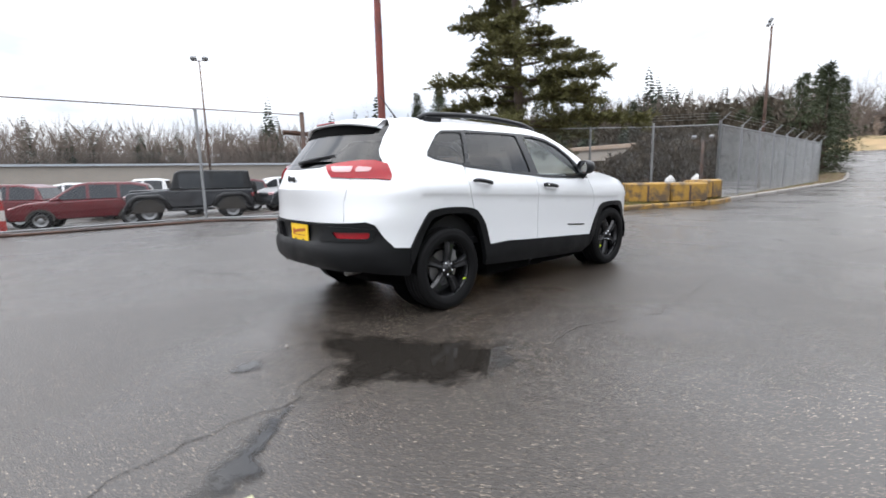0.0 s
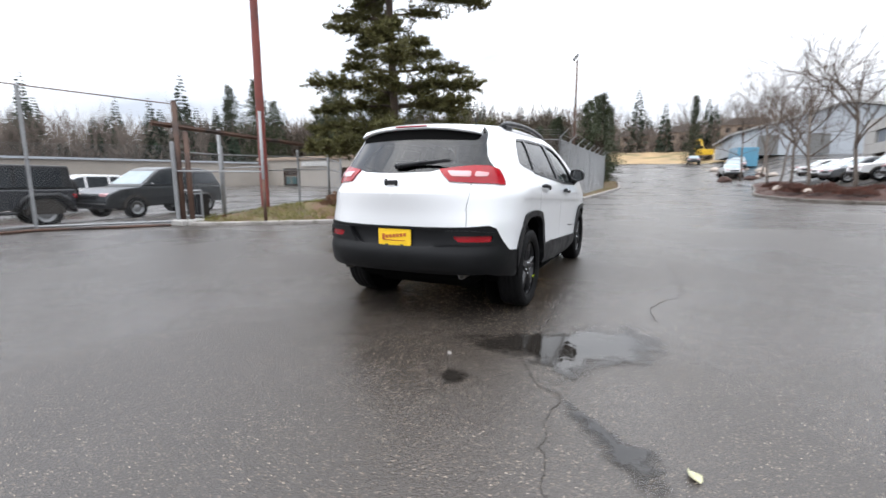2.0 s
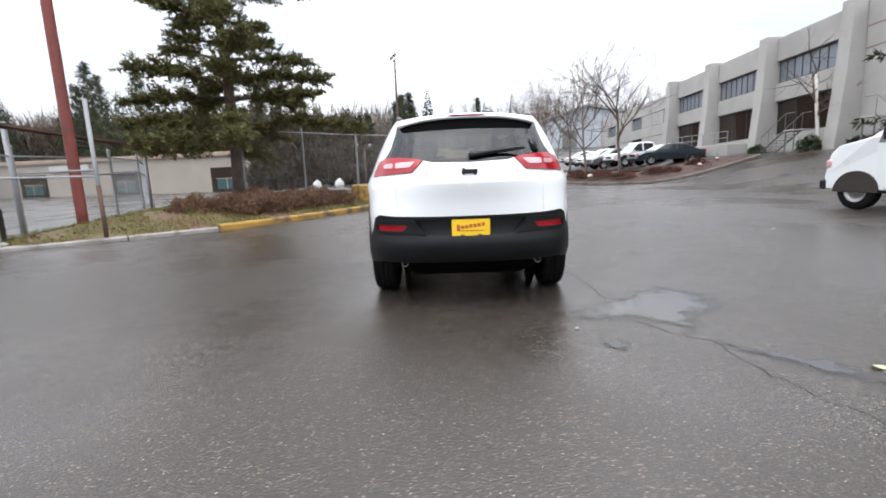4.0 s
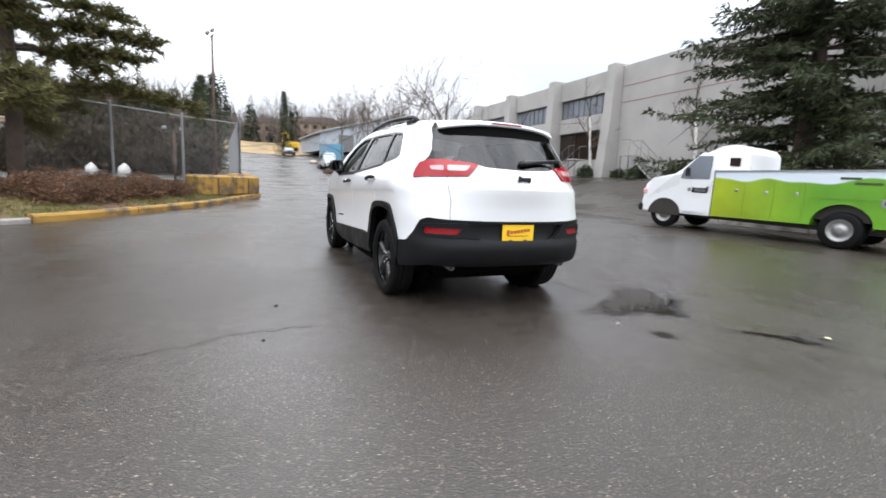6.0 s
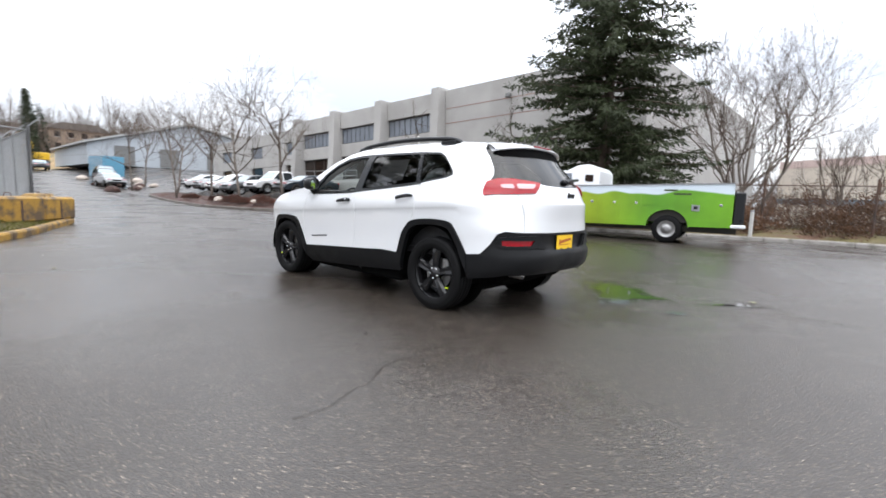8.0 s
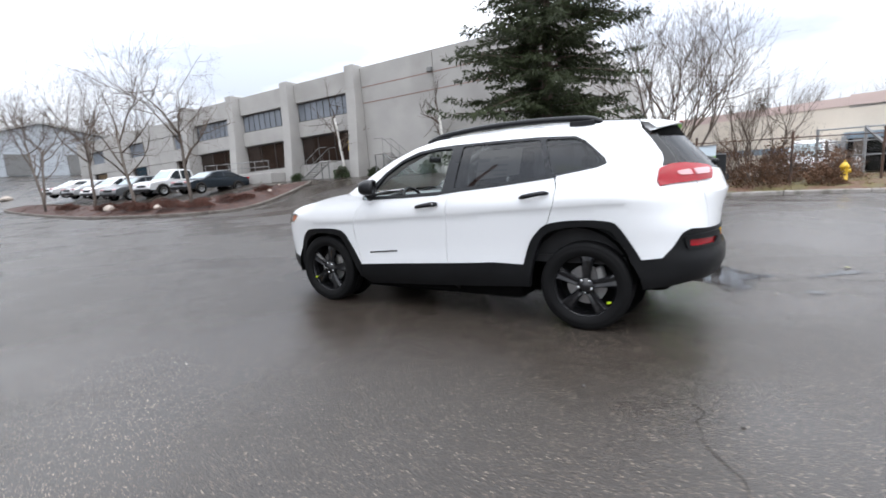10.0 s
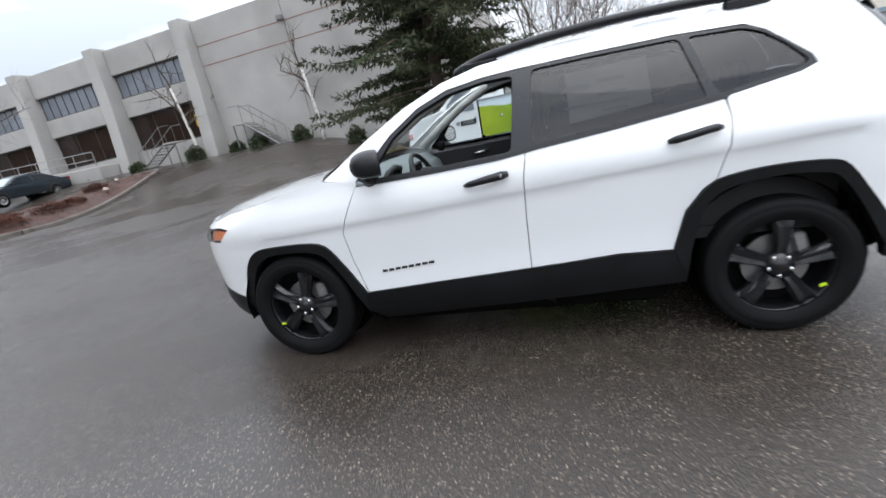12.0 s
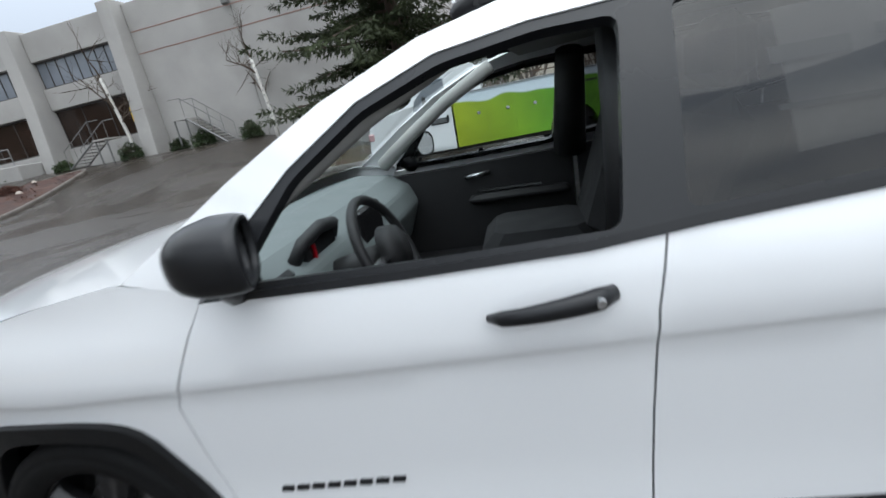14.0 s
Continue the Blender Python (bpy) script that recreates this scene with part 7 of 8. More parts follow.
# ---- parked cars ----
PAINT = {}


def paint(name, colour):
    if name not in PAINT:
        PAINT[name] = shader(name + "_car_paint", colour, 0.30, vary=0.03, scale=2, bump=0.0, coat=0.5, rough_vary=0.03, spec=0.4)
    return PAINT[name]


M_CARGLASS = shader("dark_car_glass", (0.020, 0.024, 0.028), 0.06, vary=0.1, bump=0.0, rough_vary=0.02)
# windscreen glass with bright sky reflection painted into the base colour
M_SCREEN = shader("windscreen_sky_reflection", (0.30, 0.36, 0.38), 0.08, vary=0.15, scale=2, bump=0.0, rough_vary=0.03)
STYLES = {
    "suv": dict(low=[(-2.25, 0.42), (-2.28, 0.78), (-2.18, 1.02), (-1.0, 1.06), (1.0, 1.04), (1.75, 0.98), (2.18, 0.82), (2.28, 0.60), (2.24, 0.36)], top=[(-2.16, 1.02), (-1.90, 1.56), (-1.4, 1.66), (-0.1, 1.68), (0.30, 1.60), (1.12, 1.04)], width=1.86, wheels=(1.35, -1.35), r=0.36),
    "boxy": dict(low=[(-2.10, 0.55), (-2.12, 1.12), (0.55, 1.14), (0.62, 1.16), (1.85, 1.08), (1.95, 0.98), (1.95, 0.62), (2.05, 0.50)], top=[(-2.08, 1.12), (-2.02, 1.80), (0.22, 1.84), (0.42, 1.76), (0.62, 1.16)], width=1.72, wheels=(1.30, -1.35), r=0.40),
    "sedan": dict(low=[(-2.35, 0.42), (-2.40, 0.72), (-2.25, 0.98), (-1.4, 1.0), (0.9, 0.96), (1.8, 0.86), (2.28, 0.70), (2.36, 0.50), (2.30, 0.32)], top=[(-1.95, 0.98), (-1.10, 1.38), (-0.3, 1.45), (0.30, 1.40), (1.15, 0.95)], width=1.84, wheels=(1.42, -1.40), r=0.34),
    "pickup": dict(low=[(-2.75, 0.55), (-2.78, 1.02), (-0.7, 1.06), (1.0, 1.08), (1.95, 1.04), (2.45, 0.92), (2.55, 0.62), (2.50, 0.45)], top=[(-0.85, 1.06), (-0.68, 1.74), (-0.3, 1.80), (0.55, 1.78), (1.30, 1.08)], width=1.94, wheels=(1.65, -1.75), r=0.40),
    "van": dict(low=[(-2.5, 0.45), (-2.52, 1.10), (1.0, 1.10), (1.9, 1.02), (2.35, 0.85), (2.42, 0.45)], top=[(-2.48, 1.08), (-2.42, 2.0), (0.45, 2.05), (0.75, 1.95), (1.5, 1.08)], width=1.95, wheels=(1.6, -1.6), r=0.36),
}


def parked_car(style, colour, at, turn, label, group="", name="parked_car"):
    """A parked vehicle: body, cabin, glass, wheels, lamps."""
    s = STYLES[style]
    root = thing(name, label, "car", at, turn, group=group)
    w, mat = s["width"] / 2, paint(*colour)

    def loft(outline, bottom, half, inset):
        pts = outline + bottom
        k = len(pts)
        sh = Shape()
        sh.add([(-(half - i), y, z) for (y, z), i in zip(pts, inset)] + [(half - i, y, z) for (y, z), i in zip(pts, inset)],
               [tuple(range(k)), tuple(range(2 * k - 1, k - 1, -1))] + [((i + 1) % k, i, k + i, k + (i + 1) % k) for i in range(k)])
        return sh
    low = s["low"]
    body_ob = part("body", loft(low, [], w, [0.10 if z < 0.5 else 0.02 if z < 0.95 else 0.05 for _, z in low]), mat, root)
    soften(body_ob, 0.05, 2)
    top = s["top"]
    taper = 0.05 if style == "boxy" else 0.19
    zb = top[0][1]
    zt = max(z for _, z in top)
    ins = [0.06 + taper * (z - zb) / (zt - zb) for _, z in top]
    cab_ob = part("cabin", loft(top, [], w, ins), M_SATINBLACK if style == "boxy" else mat, root)
    soften(cab_ob, 0.05, 2)
    # side glass, a little proud of the cabin sides
    ys = [p[0] for p in top]
    y_lo, y_hi = min(ys) + 0.22, max(ys) - 0.25
    bays = {"suv": 3, "boxy": 2, "sedan": 2, "pickup": 2, "van": 1}[style]

    def top_at(y):
        return float(np.interp(y, ys, [p[1] for p in top]))
    if style == "van":
        y_lo = 0.1
    for side in (-1, 1):
        for b in range(bays):
            a0, a1 = y_lo + (y_hi - y_lo) * b / bays + 0.05, y_lo + (y_hi - y_lo) * (b + 1) / bays - 0.05
            sh, vs = Shape(), []
            for y in np.linspace(a0, a1, 5):
                z1 = max(zb + 0.10, top_at(y) - 0.10)
                for z in (zb + 0.06, z1):
                    vs.append((side * (w - 0.06 - taper * (z - zb) / (zt - zb) + 0.008), float(y), z))
            part("window", sh.add(vs, [(2 * i, 2 * i + 2, 2 * i + 3, 2 * i + 1) for i in range(4)]), M_CARGLASS, root, "dark side glass")
    (ya, za), (yb, zb2) = top[-2], top[-1]
    for (p, q), label_g in (((top[-1], top[-2]), "windscreen"), ((top[0], top[1]), "rear_window")):
        v = []
        for f, side in ((0.12, -1), (0.12, 1), (0.88, 1), (0.88, -1)):
            y, z = p[0] + (q[0] - p[0]) * f, p[1] + (q[1] - p[1]) * f
            i = 0.06 + taper * (z - zb) / (zt - zb) + 0.09
            d = 0.012 if label_g == "windscreen" else -0.012
            v.append((side * (w - i), y + d, z + 0.008))
        part(label_g, Shape().add(v, [(0, 1, 2, 3)]), M_SCREEN if label_g == "windscreen" else M_CARGLASS, root)
    for y in s["wheels"]:
        for side in (-1, 1):
            arch = Shape().prism([(y + (s["r"] + 0.07) * math.cos(a), s["r"] + (s["r"] + 0.06) * math.sin(a)) for a in [math.pi * i / 10 for i in range(11)]], side * (w - 0.25), side * (w + (0.05 if style == "boxy" else 0.004)), "yz")
            part("wheel_arch", arch, M_INK, root)
            road_wheel(root, side * (w - 0.08), y, s["r"], 0.21, side, M_GALV, "")
    front, back = max(p[0] for p in low), min(p[0] for p in low)
    for side in (-1, 1):
        part("head_lamp", Shape().box((side * (w - 0.28), front - 0.13, 0.78 if style != "boxy" else 0.92), (0.34, 0.16, 0.13), chamfer=0.03), M_LAMPWHITE, root)
        part("tail_lamp", Shape().box((side * (w - 0.16), back + 0.05, 0.90), (0.24, 0.14, 0.16), chamfer=0.03), M_RED, root)
    part("bumper", Shape().box((0, front - 0.05, 0.45), (w * 1.8, 0.18, 0.20), chamfer=0.05), M_SATINBLACK, root)
    part("bumper", Shape().box((0, back + 0.05, 0.50), (w * 1.8, 0.16, 0.20), chamfer=0.05), M_SATINBLACK, root)
    part("grille", Shape().box((0, front - 0.03, 0.70 if style != "boxy" else 0.90), (w * 0.9, 0.06, 0.16), chamfer=0.02), M_SATINBLACK, root)
    if style == "boxy":
        for y in s["wheels"]:
            for side in (-1, 1):
                arc = [(side * (w + 0.06), y + 0.62 * c, 0.42 + 0.52 * h) for c, h in ((-1.0, 0.15), (-0.82, 0.78), (-0.55, 1.0), (0.45, 1.0), (0.75, 0.80), (1.05, 0.20))]
                part("arch_flare", Shape().tube(arc, 0.085, 8, squash=1.0), M_SATINBLACK, root, "", True)
        part("bonnet_ridge", Shape().box((0, 1.25, 1.14), (1.25, 1.15, 0.07), chamfer=0.03), mat, root)
        for side in (-1, 1):
            part("side_step", Shape().tube([(side * (w + 0.02), 0.75, 0.46), (side * (w + 0.06), -0.72, 0.46)], 0.05, 8), M_SATINBLACK, root)
            part("door_seam", Shape().box((side * (w - 0.018), 0.08, 0.85), (0.01, 0.012, 0.5)), M_INK, root)
        part("spare_wheel", Shape().lathe([(0.22, 0), (0.38, 0.0), (0.40, -0.06), (0.40, -0.18), (0.36, -0.22), (0.1, -0.22)], (0.05, back - 0.0, 1.0), "y", 24), M_RUBBER, root, "", True)
    if style == "pickup":
        part("load_bed", Shape().box((0, -1.75, 1.03), (w * 1.6, 1.75, 0.10)), M_INK, root)
    for side in (-1, 1):
        part("door_mirror", Shape().box((side * (w + 0.05), max(ys) - 0.35, zb + 0.08), (0.16, 0.08, 0.11), chamfer=0.03), mat, root)
    return root


LOT = "cars in the fenced lot"
DARK, RED_P, GREY_P, WHITE_P, SILVER, NAVY = ("black", (0.012, 0.014, 0.018)), ("dark_red", (0.11, 0.008, 0.012)), ("grey", (0.10, 0.105, 0.11)), ("plain_white", (0.72, 0.72, 0.72)), ("silver", (0.40, 0.41, 0.42)), ("blue_black", (0.018, 0.026, 0.035))


def lot_z(x, y):
    return land(x, y)


for style, col, x, y, turn, label in (
        ("boxy", DARK, -15.5, 0.7, 168, "black boxy off-roader parked behind the yard gate"),
        ("suv", ("charcoal", (0.022, 0.025, 0.028)), -14.5, 5.2, 184, "dark grey SUV parked behind the gate post"),
        ("suv", RED_P, -18.4, -2.0, 165, "dark red SUV parked in the fenced lot"),
        ("suv", RED_P, -21.6, -4.8, 150, "dark red SUV parked in the fenced lot"),
        ("pickup", WHITE_P, -22.6, 0.8, 160, "white pickup parked in the second row"),
        ("suv", WHITE_P, -22.5, 6.8, 172, "white SUV parked in the second row"),
        ("suv", SILVER, -24.5, -8.0, 150, "silver SUV parked in the second row"),
        ("suv", WHITE_P, -26.0, -2.2, 160, "white SUV parked in the second row"),
        ("suv", RED_P, -22.0, 3.9, 170, "dark red SUV parked in the second row"),
        ("suv", RED_P, -21.5, -10.0, 150, "dark red SUV parked near the gate end")):
    parked_car(style, col, (x, y, lot_z(x, y)), turn, label, LOT)
for style, col, x, y, turn, label in (
        ("sedan", NAVY, 14.95, 27.0, 93, "blue-black saloon parked by the works building"),
        ("pickup", WHITE_P, 14.7, 30.6, 95, "white pickup parked by the works building"),
        ("suv", GREY_P, 13.9, 34.0, 97, "dark grey SUV parked by the works building"),
        ("suv", WHITE_P, 14.2, 37.6, 95, "white SUV parked by the works building"),
        ("sedan", SILVER, 14.4, 41.0, 95, "pale saloon parked by the works building"),
        ("sedan", WHITE_P, 14.4, 44.6, 95, "white saloon parked by the works building")):
    parked_car(style, col, (x, y, land(x, y) + 0.02), turn, label, "cars by the works building")
for style, col, x, y, turn, label in (
        ("sedan", SILVER, 8.6, 55.0, 183, "silver saloon parked beside the road"),
        ("suv", DARK, 9.4, 61.0, 178, "black SUV parked beside the road"),
        ("sedan", DARK, 6.2, 82.0, 180, "dark car far up the road"),
        ("suv", GREY_P, 10.5, 66.0, 175, "grey SUV parked beside the road"),
        ("van", WHITE_P, 29.6, -7.0, 70, "white van parked by the eastern shed")):
    parked_car(style, col, (x, y, land(x, y) + 0.02), turn, label, "cars along the road" if x < 20 else "", "parked_car" if style != "van" else "parked_van")

# ---- the works building's stairs and small fittings ----
M_STEEL = shader("painted_grey_steel", (0.16, 0.16, 0.155), 0.5, vary=0.2, bump=0.1)


def steel_stair(y0, z0, y1, z1, x, label, n):
    """A flight of open steel treads between two heights along the wall."""
    root = thing("steel_stair", label, "stair", (x, y0, 0))
    for k in range(n):
        f = (k + 0.5) / n
        part("tread", Shape().box((0, (y1 - y0) * f, z0 + (z1 - z0) * f), (0.9, abs(y1 - y0) / n * 0.9, 0.04), chamfer=0.005), M_CONCRETE, root)
    for dx in (-0.45, 0.45):
        part("stringer", Shape().tube([(dx, 0, z0), (dx, y1 - y0, z1)], 0.05, 4), M_STEEL, root)
        part("handrail", Shape().tube([(dx, 0, z0 + 0.9), (dx, y1 - y0, z1 + 0.9), (dx, (y1 - y0) * 1.35, z1 + 0.9)], 0.02, 6), M_STEEL, root)
        for k in range(4):
            f = k / 3
            part("baluster", Shape().tube([(dx, (y1 - y0) * f, z0 + (z1 - z0) * f), (dx, (y1 - y0) * f, z0 + (z1 - z0) * f + 0.9)], 0.014, 5), M_STEEL, root)
    part("landing", Shape().box((0, (y1 - y0) * 1.18, z1), (1.0, abs(y1 - y0) * 0.4, 0.08), chamfer=0.01), M_CONCRETE, root)
    for g in (1.02, 1.36):
        part("leg", Shape().tube([(-0.4, (y1 - y0) * g, z0 - 0.2), (-0.4, (y1 - y0) * g, z1)], 0.04, 6), M_STEEL, root)


steel_stair(21.9, 1.38, 20.05, 2.5, 18.6, "open steel stair with rails at the loading door", 8)
steel_stair(13.5, 1.38, 15.3, 2.75, 19.15, "open steel stair against the blank wall", 9)
dk = thing("loading_dock", "raised concrete loading dock with a steel rail", "dock", (18.5, 28.0, 1.15))
part("platform", Shape().box((0, 0, 0.35), (1.8, 7.5, 1.1), chamfer=0.04), M_CONCRETE, dk)
for k in range(6):
    part("baluster", Shape().tube([(-0.85, -3.6 + 1.44 * k, 0.9), (-0.85, -3.6 + 1.44 * k, 1.7)], 0.025, 6), M_GALV, dk)
for z in (1.3, 1.7):
    part("rail", Shape().tube([(-0.85, -3.6, z), (-0.85, 3.6, z)], 0.025, 6), M_GALV, dk)
wl_ = thing("wall_lamp", "small dark floodlamp high on the blank wall", "lamp", (BX - 0.01, 12.2, 7.28))
part("bracket", Shape().box((-0.10, 0, 0.02), (0.2, 0.06, 0.06)), M_STEEL, wl_)
part("lamp_head", Shape().box((-0.25, 0, 0.0), (0.24, 0.34, 0.28), chamfer=0.05), M_STEEL, wl_)
ys_ = thing("door_sign", "small yellow notice beside the loading door", "sign", (BX - 0.03, 18.75, 3.5))
part("panel", Shape().box((0, 0, 0), (0.04, 0.45, 0.7), chamfer=0.01), M_YELLOWPLATE, ys_)
for z in (-0.15, 0.0, 0.15):
    part("sign_bar", Shape().box((-0.025, 0, z), (0.01, 0.3, 0.05)), M_INK, ys_)

# ---- the eastern shed ----
M_CREAM = shader("cream_concrete", (0.66, 0.59, 0.50), 0.85, vary=0.08, scale=0.4, fine=15, bump=0.08)
M_PINKBAND = shader("pinkish_parapet", (0.60, 0.47, 0.43), 0.85, vary=0.08, scale=0.4, bump=0.08)
M_BLUEBAND = shader("blue_grey_band", (0.20, 0.26, 0.31), 0.6, vary=0.1, bump=0.05)
shed = thing("eastern_shed", "cream concrete shed with a blue canopy and dark open bays", "building", (31.5, -8.9, 0.2))
# long face towards the road and a return face
def shed_face(p, q, name, z0, z1, mat, out=0.0, thick=0.25):
    a, b = Vector(p), Vector(q)
    d = (b - a).normalized()
    nrm = Vector((d.y, -d.x))
    pts = [a + nrm * out, b + nrm * out, b + nrm * (out - thick), a + nrm * (out - thick)]
    return part(name, Shape().prism([(v.x, v.y) for v in pts], z0, z1), mat, shed)


A_, B_, C_ = (6.5, 9.5), (0.0, 0.0), (-9.5, -26.0)
shed_face(A_, B_, "wall", 1.6, 3.75, M_CREAM)
shed_face(A_, B_, "parapet", 3.75, 4.25, M_PINKBAND, 0.04)
shed_face(A_, B_, "band", 1.2, 1.6, M_BLUEBAND, 0.02)
shed_face(A_, B_, "lower_wall", -0.3, 1.2, M_CREAM)
shed_face(B_, C_, "wall", 2.2, 3.75, M_CREAM)
shed_face(B_, C_, "parapet", 3.75, 4.35, M_PINKBAND, 0.04)
shed_face(B_, C_, "canopy", 1.85, 2.2, M_BLUEBAND, 0.9, 1.2)
# the open bays' deep shade is put into near-black inner faces
shed_face(B_, C_, "back_wall", -0.3, 2.6, M_LINER_SHADE, -6.0)
part("bay_end", Shape().prism([(0.05, -0.1), (5.6, 1.95), (5.7, 1.7), (0.15, -0.35)], -0.3, 2.2), M_LINER_SHADE, shed)
part("bay_soffit", Shape().prism([(0.0, -0.1), (-9.5, -26), (-3.9, -28), (5.6, 2.0)], 2.2, 2.35), M_LINER_SHADE, shed)
part("roof", Shape().prism([(6.6, 9.5), (0.0, 0.0), (-9.5, -26), (20, -30), (25, 5)], 3.6, 3.74), M_CONCRETE, shed)
for k in range(7):
    f = k / 6
    part("bay_post", Shape().box((-9.5 * f - 0.9, -26 * f + 0.3, 0.85), (0.2, 0.2, 2.3), chamfer=0.02), M_GALV, shed)
for k in range(4):
    part("wall_lamp", Shape().box((-1.5 - 2.4 * k, -4.5 - 6.4 * k, 3.35), (0.3, 0.3, 0.22), chamfer=0.05), M_STEEL, shed)
rack = thing("steel_rack", "galvanised pipe rack standing before the shed bays", "rack", (21.2, -9.2, 0.25), 72)
for x in (-3.2, -1.6, 0.0, 1.6, 3.2):
    part("upright", Shape().tube([(x, 0, 0), (x, 0, 2.1)], 0.06, 8), M_GALV, rack)
for z in (0.9, 1.5, 2.05):
    part("rail", Shape().tube([(-3.2, 0, z), (3.2, 0, z)], 0.035, 6), M_GALV, rack)
part("brace", Shape().tube([(-1.6, 0, 2.0), (-3.2, 0, 0.2)], 0.07, 6), M_GALV, rack)
part("brace", Shape().tube([(1.6, 0, 2.0), (0.0, 0, 0.2)], 0.07, 6), M_GALV, rack)
trl = thing("boat_trailer", "galvanised boat trailer with a single axle", "trailer", (19.4, -10.6, 0.2), 60)
for dx in (-0.8, 0.8):
    road_wheel(trl, dx, 0.0, 0.33, 0.2, 1 if dx > 0 else -1, M_GALV, "")
    part("mudguard", Shape().tube([(dx, 0.42 * math.cos(a), 0.33 + 0.42 * math.sin(a)) for a in [math.pi * i / 8 for i in range(9)]], 0.05, 5), M_GALV, trl)
    part("beam", Shape().tube([(dx * 0.8, -1.6, 0.45), (dx * 0.8, 1.4, 0.45), (0.0, 2.6, 0.45)], 0.05, 5), M_GALV, trl)
M_HYDRANT = shader("yellow_hydrant_paint", (0.62, 0.40, 0.02), 0.45, vary=0.15, bump=0.1)
hy = thing("fire_hydrant", "yellow fire hydrant on the rough verge", "hydrant", (17.0, -6.2, 0.22))
part("barrel", Shape().lathe([(0.17, 0.0), (0.17, 0.05), (0.11, 0.06), (0.11, 0.52), (0.15, 0.54), (0.15, 0.58), (0.12, 0.62), (0.06, 0.72), (0.0, 0.74)], (0, 0, 0), "z", 16), M_HYDRANT, hy, "", True)
part("bonnet_nut", Shape().box((0, 0, 0.77), (0.05, 0.05, 0.06), chamfer=0.01), M_HYDRANT, hy)
for dx, dy in ((0.16, 0), (-0.16, 0), (0, -0.18)):
    part("outlet", Shape().tube([(dx * 0.4, dy * 0.4, 0.42), (dx, dy, 0.42)], [0.06, 0.07], 10), M_HYDRANT, hy)
fence_run("rusty chain-link fence overgrown with brambles", [(16.0, 1.5), (16.1, -1.6), (16.4, -4.6), (17.9, -7.4), (17.6, -12.0), (17.2, -20.0)], 1.9, 2.1, material=M_RUST, rails=(1.0,), pitch=0.12, name="verge_fence", wire=0.0022)
st_ = thing("marker_post", "short white utility marker post on the verge", "post", (14.2, -1.6, 0.12))
part("post", Shape().box((0, 0, 0.4), (0.14, 0.10, 0.85), chamfer=0.02), M_TARP, st_)
part("post_cap", Shape().box((0, 0, 0.85), (0.16, 0.12, 0.05), chamfer=0.02), M_GALV, st_)

# ---- across the lot and up the road ----
M_SHEDGREY = shader("pale_grey_sheeting", (0.36, 0.36, 0.35), 0.7, vary=0.1, scale=0.3, bump=0.1)
M_BLUEGREY = shader("blue_grey_sheeting", (0.40, 0.43, 0.46), 0.6, vary=0.12, scale=0.3, bump=0.1)
M_TAN = shader("tan_render", (0.33, 0.295, 0.255), 0.9, vary=0.1, scale=0.4, bump=0.1)
M_TEAL = shader("teal_bay_panel", (0.03, 0.08, 0.085), 0.35, vary=0.2, bump=0.0)
M_BROWNROOF = shader("brown_roof", (0.13, 0.11, 0.10), 0.85, vary=0.2, scale=0.5, bump=0.2)
M_BRICKTAN = shader("tan_brick_house", (0.33, 0.25, 0.19), 0.9, vary=0.15, scale=0.5, bump=0.2)
tan = thing("low_tan_building", "low tan rendered commercial building across the lot", "building", (-39, 57.5, -0.6), -10)
part("wall", Shape().box((0, 0, 2.2), (46, 12, 4.6), chamfer=0.1), M_TAN, tan)
part("parapet", Shape().box((0, -0.1, 4.5), (46.4, 12.4, 0.5), chamfer=0.05), M_BRICKTAN, tan)
for x in (-14, 0, 14, 19):
    # flat dark panel drawn for the shade inside an open bay
    part("bay_opening", Shape().box((x, -6.02, 1.5), (4.2, 0.15, 2.9)), M_DARKWIN, tan, "flat dark panel for the shade in an open loading bay")
    # teal panel and frame added for an unidentified teal patch in the bay
    w_ = part("window", Shape().box((x, -6.08, 1.0), (2.6, 0.15, 1.2)), M_TEAL, tan)
    part("window_frame", Shape().box((x, -6.12, 1.66), (2.8, 0.2, 0.10)).box((x, -6.12, 1.0), (0.10, 0.2, 1.2)), M_BRICKTAN, w_)
part("sign_band", Shape().box((-8, -6.2, 3.6), (6, 0.15, 0.7)), M_TARP, tan, "pale sign band drawn plain")
grey = thing("long_grey_shed", "long pale grey sheet-metal shed beyond the cars", "building", (-72, 2, -0.5), -95)
part("wall", Shape().box((0, 0, 1.6), (110, 14, 4.2), chamfer=0.1), M_TAN, grey)
part("eave", Shape().box((0, 0, 3.75), (110.6, 14.6, 0.25)), M_BLUEGREY, grey)
for k in range(14):
    part("bay_door", Shape().box((-48 + 7.4 * k, -7.05, 1.4), (3.4, 0.12, 2.6)), M_BLUEGREY if k % 3 else M_STEEL, grey)
ware = thing("gabled_warehouse", "blue-grey sheet-metal warehouse with a shallow gable", "building", (24.5, 78, land(24, 78)), 0)
part("wall", Shape().prism([(-13.5, 0), (13.5, 0), (13.5, 4.4), (0, 7.0), (-13.5, 3.0)], 0, 26, "xz"), M_BLUEGREY, ware)
part("roof", Shape().prism([(-14, 2.9), (0, 7.05), (14, 4.3), (14, 4.6), (0, 7.35), (-14, 3.2)], -0.5, 26.5, "xz"), M_SHEDGREY, ware)
for x in (-9, -3, 4, 9):
    part("door", Shape().box((x, -0.06, 1.5), (2.6, 0.12, 2.8)), M_STEEL, ware)
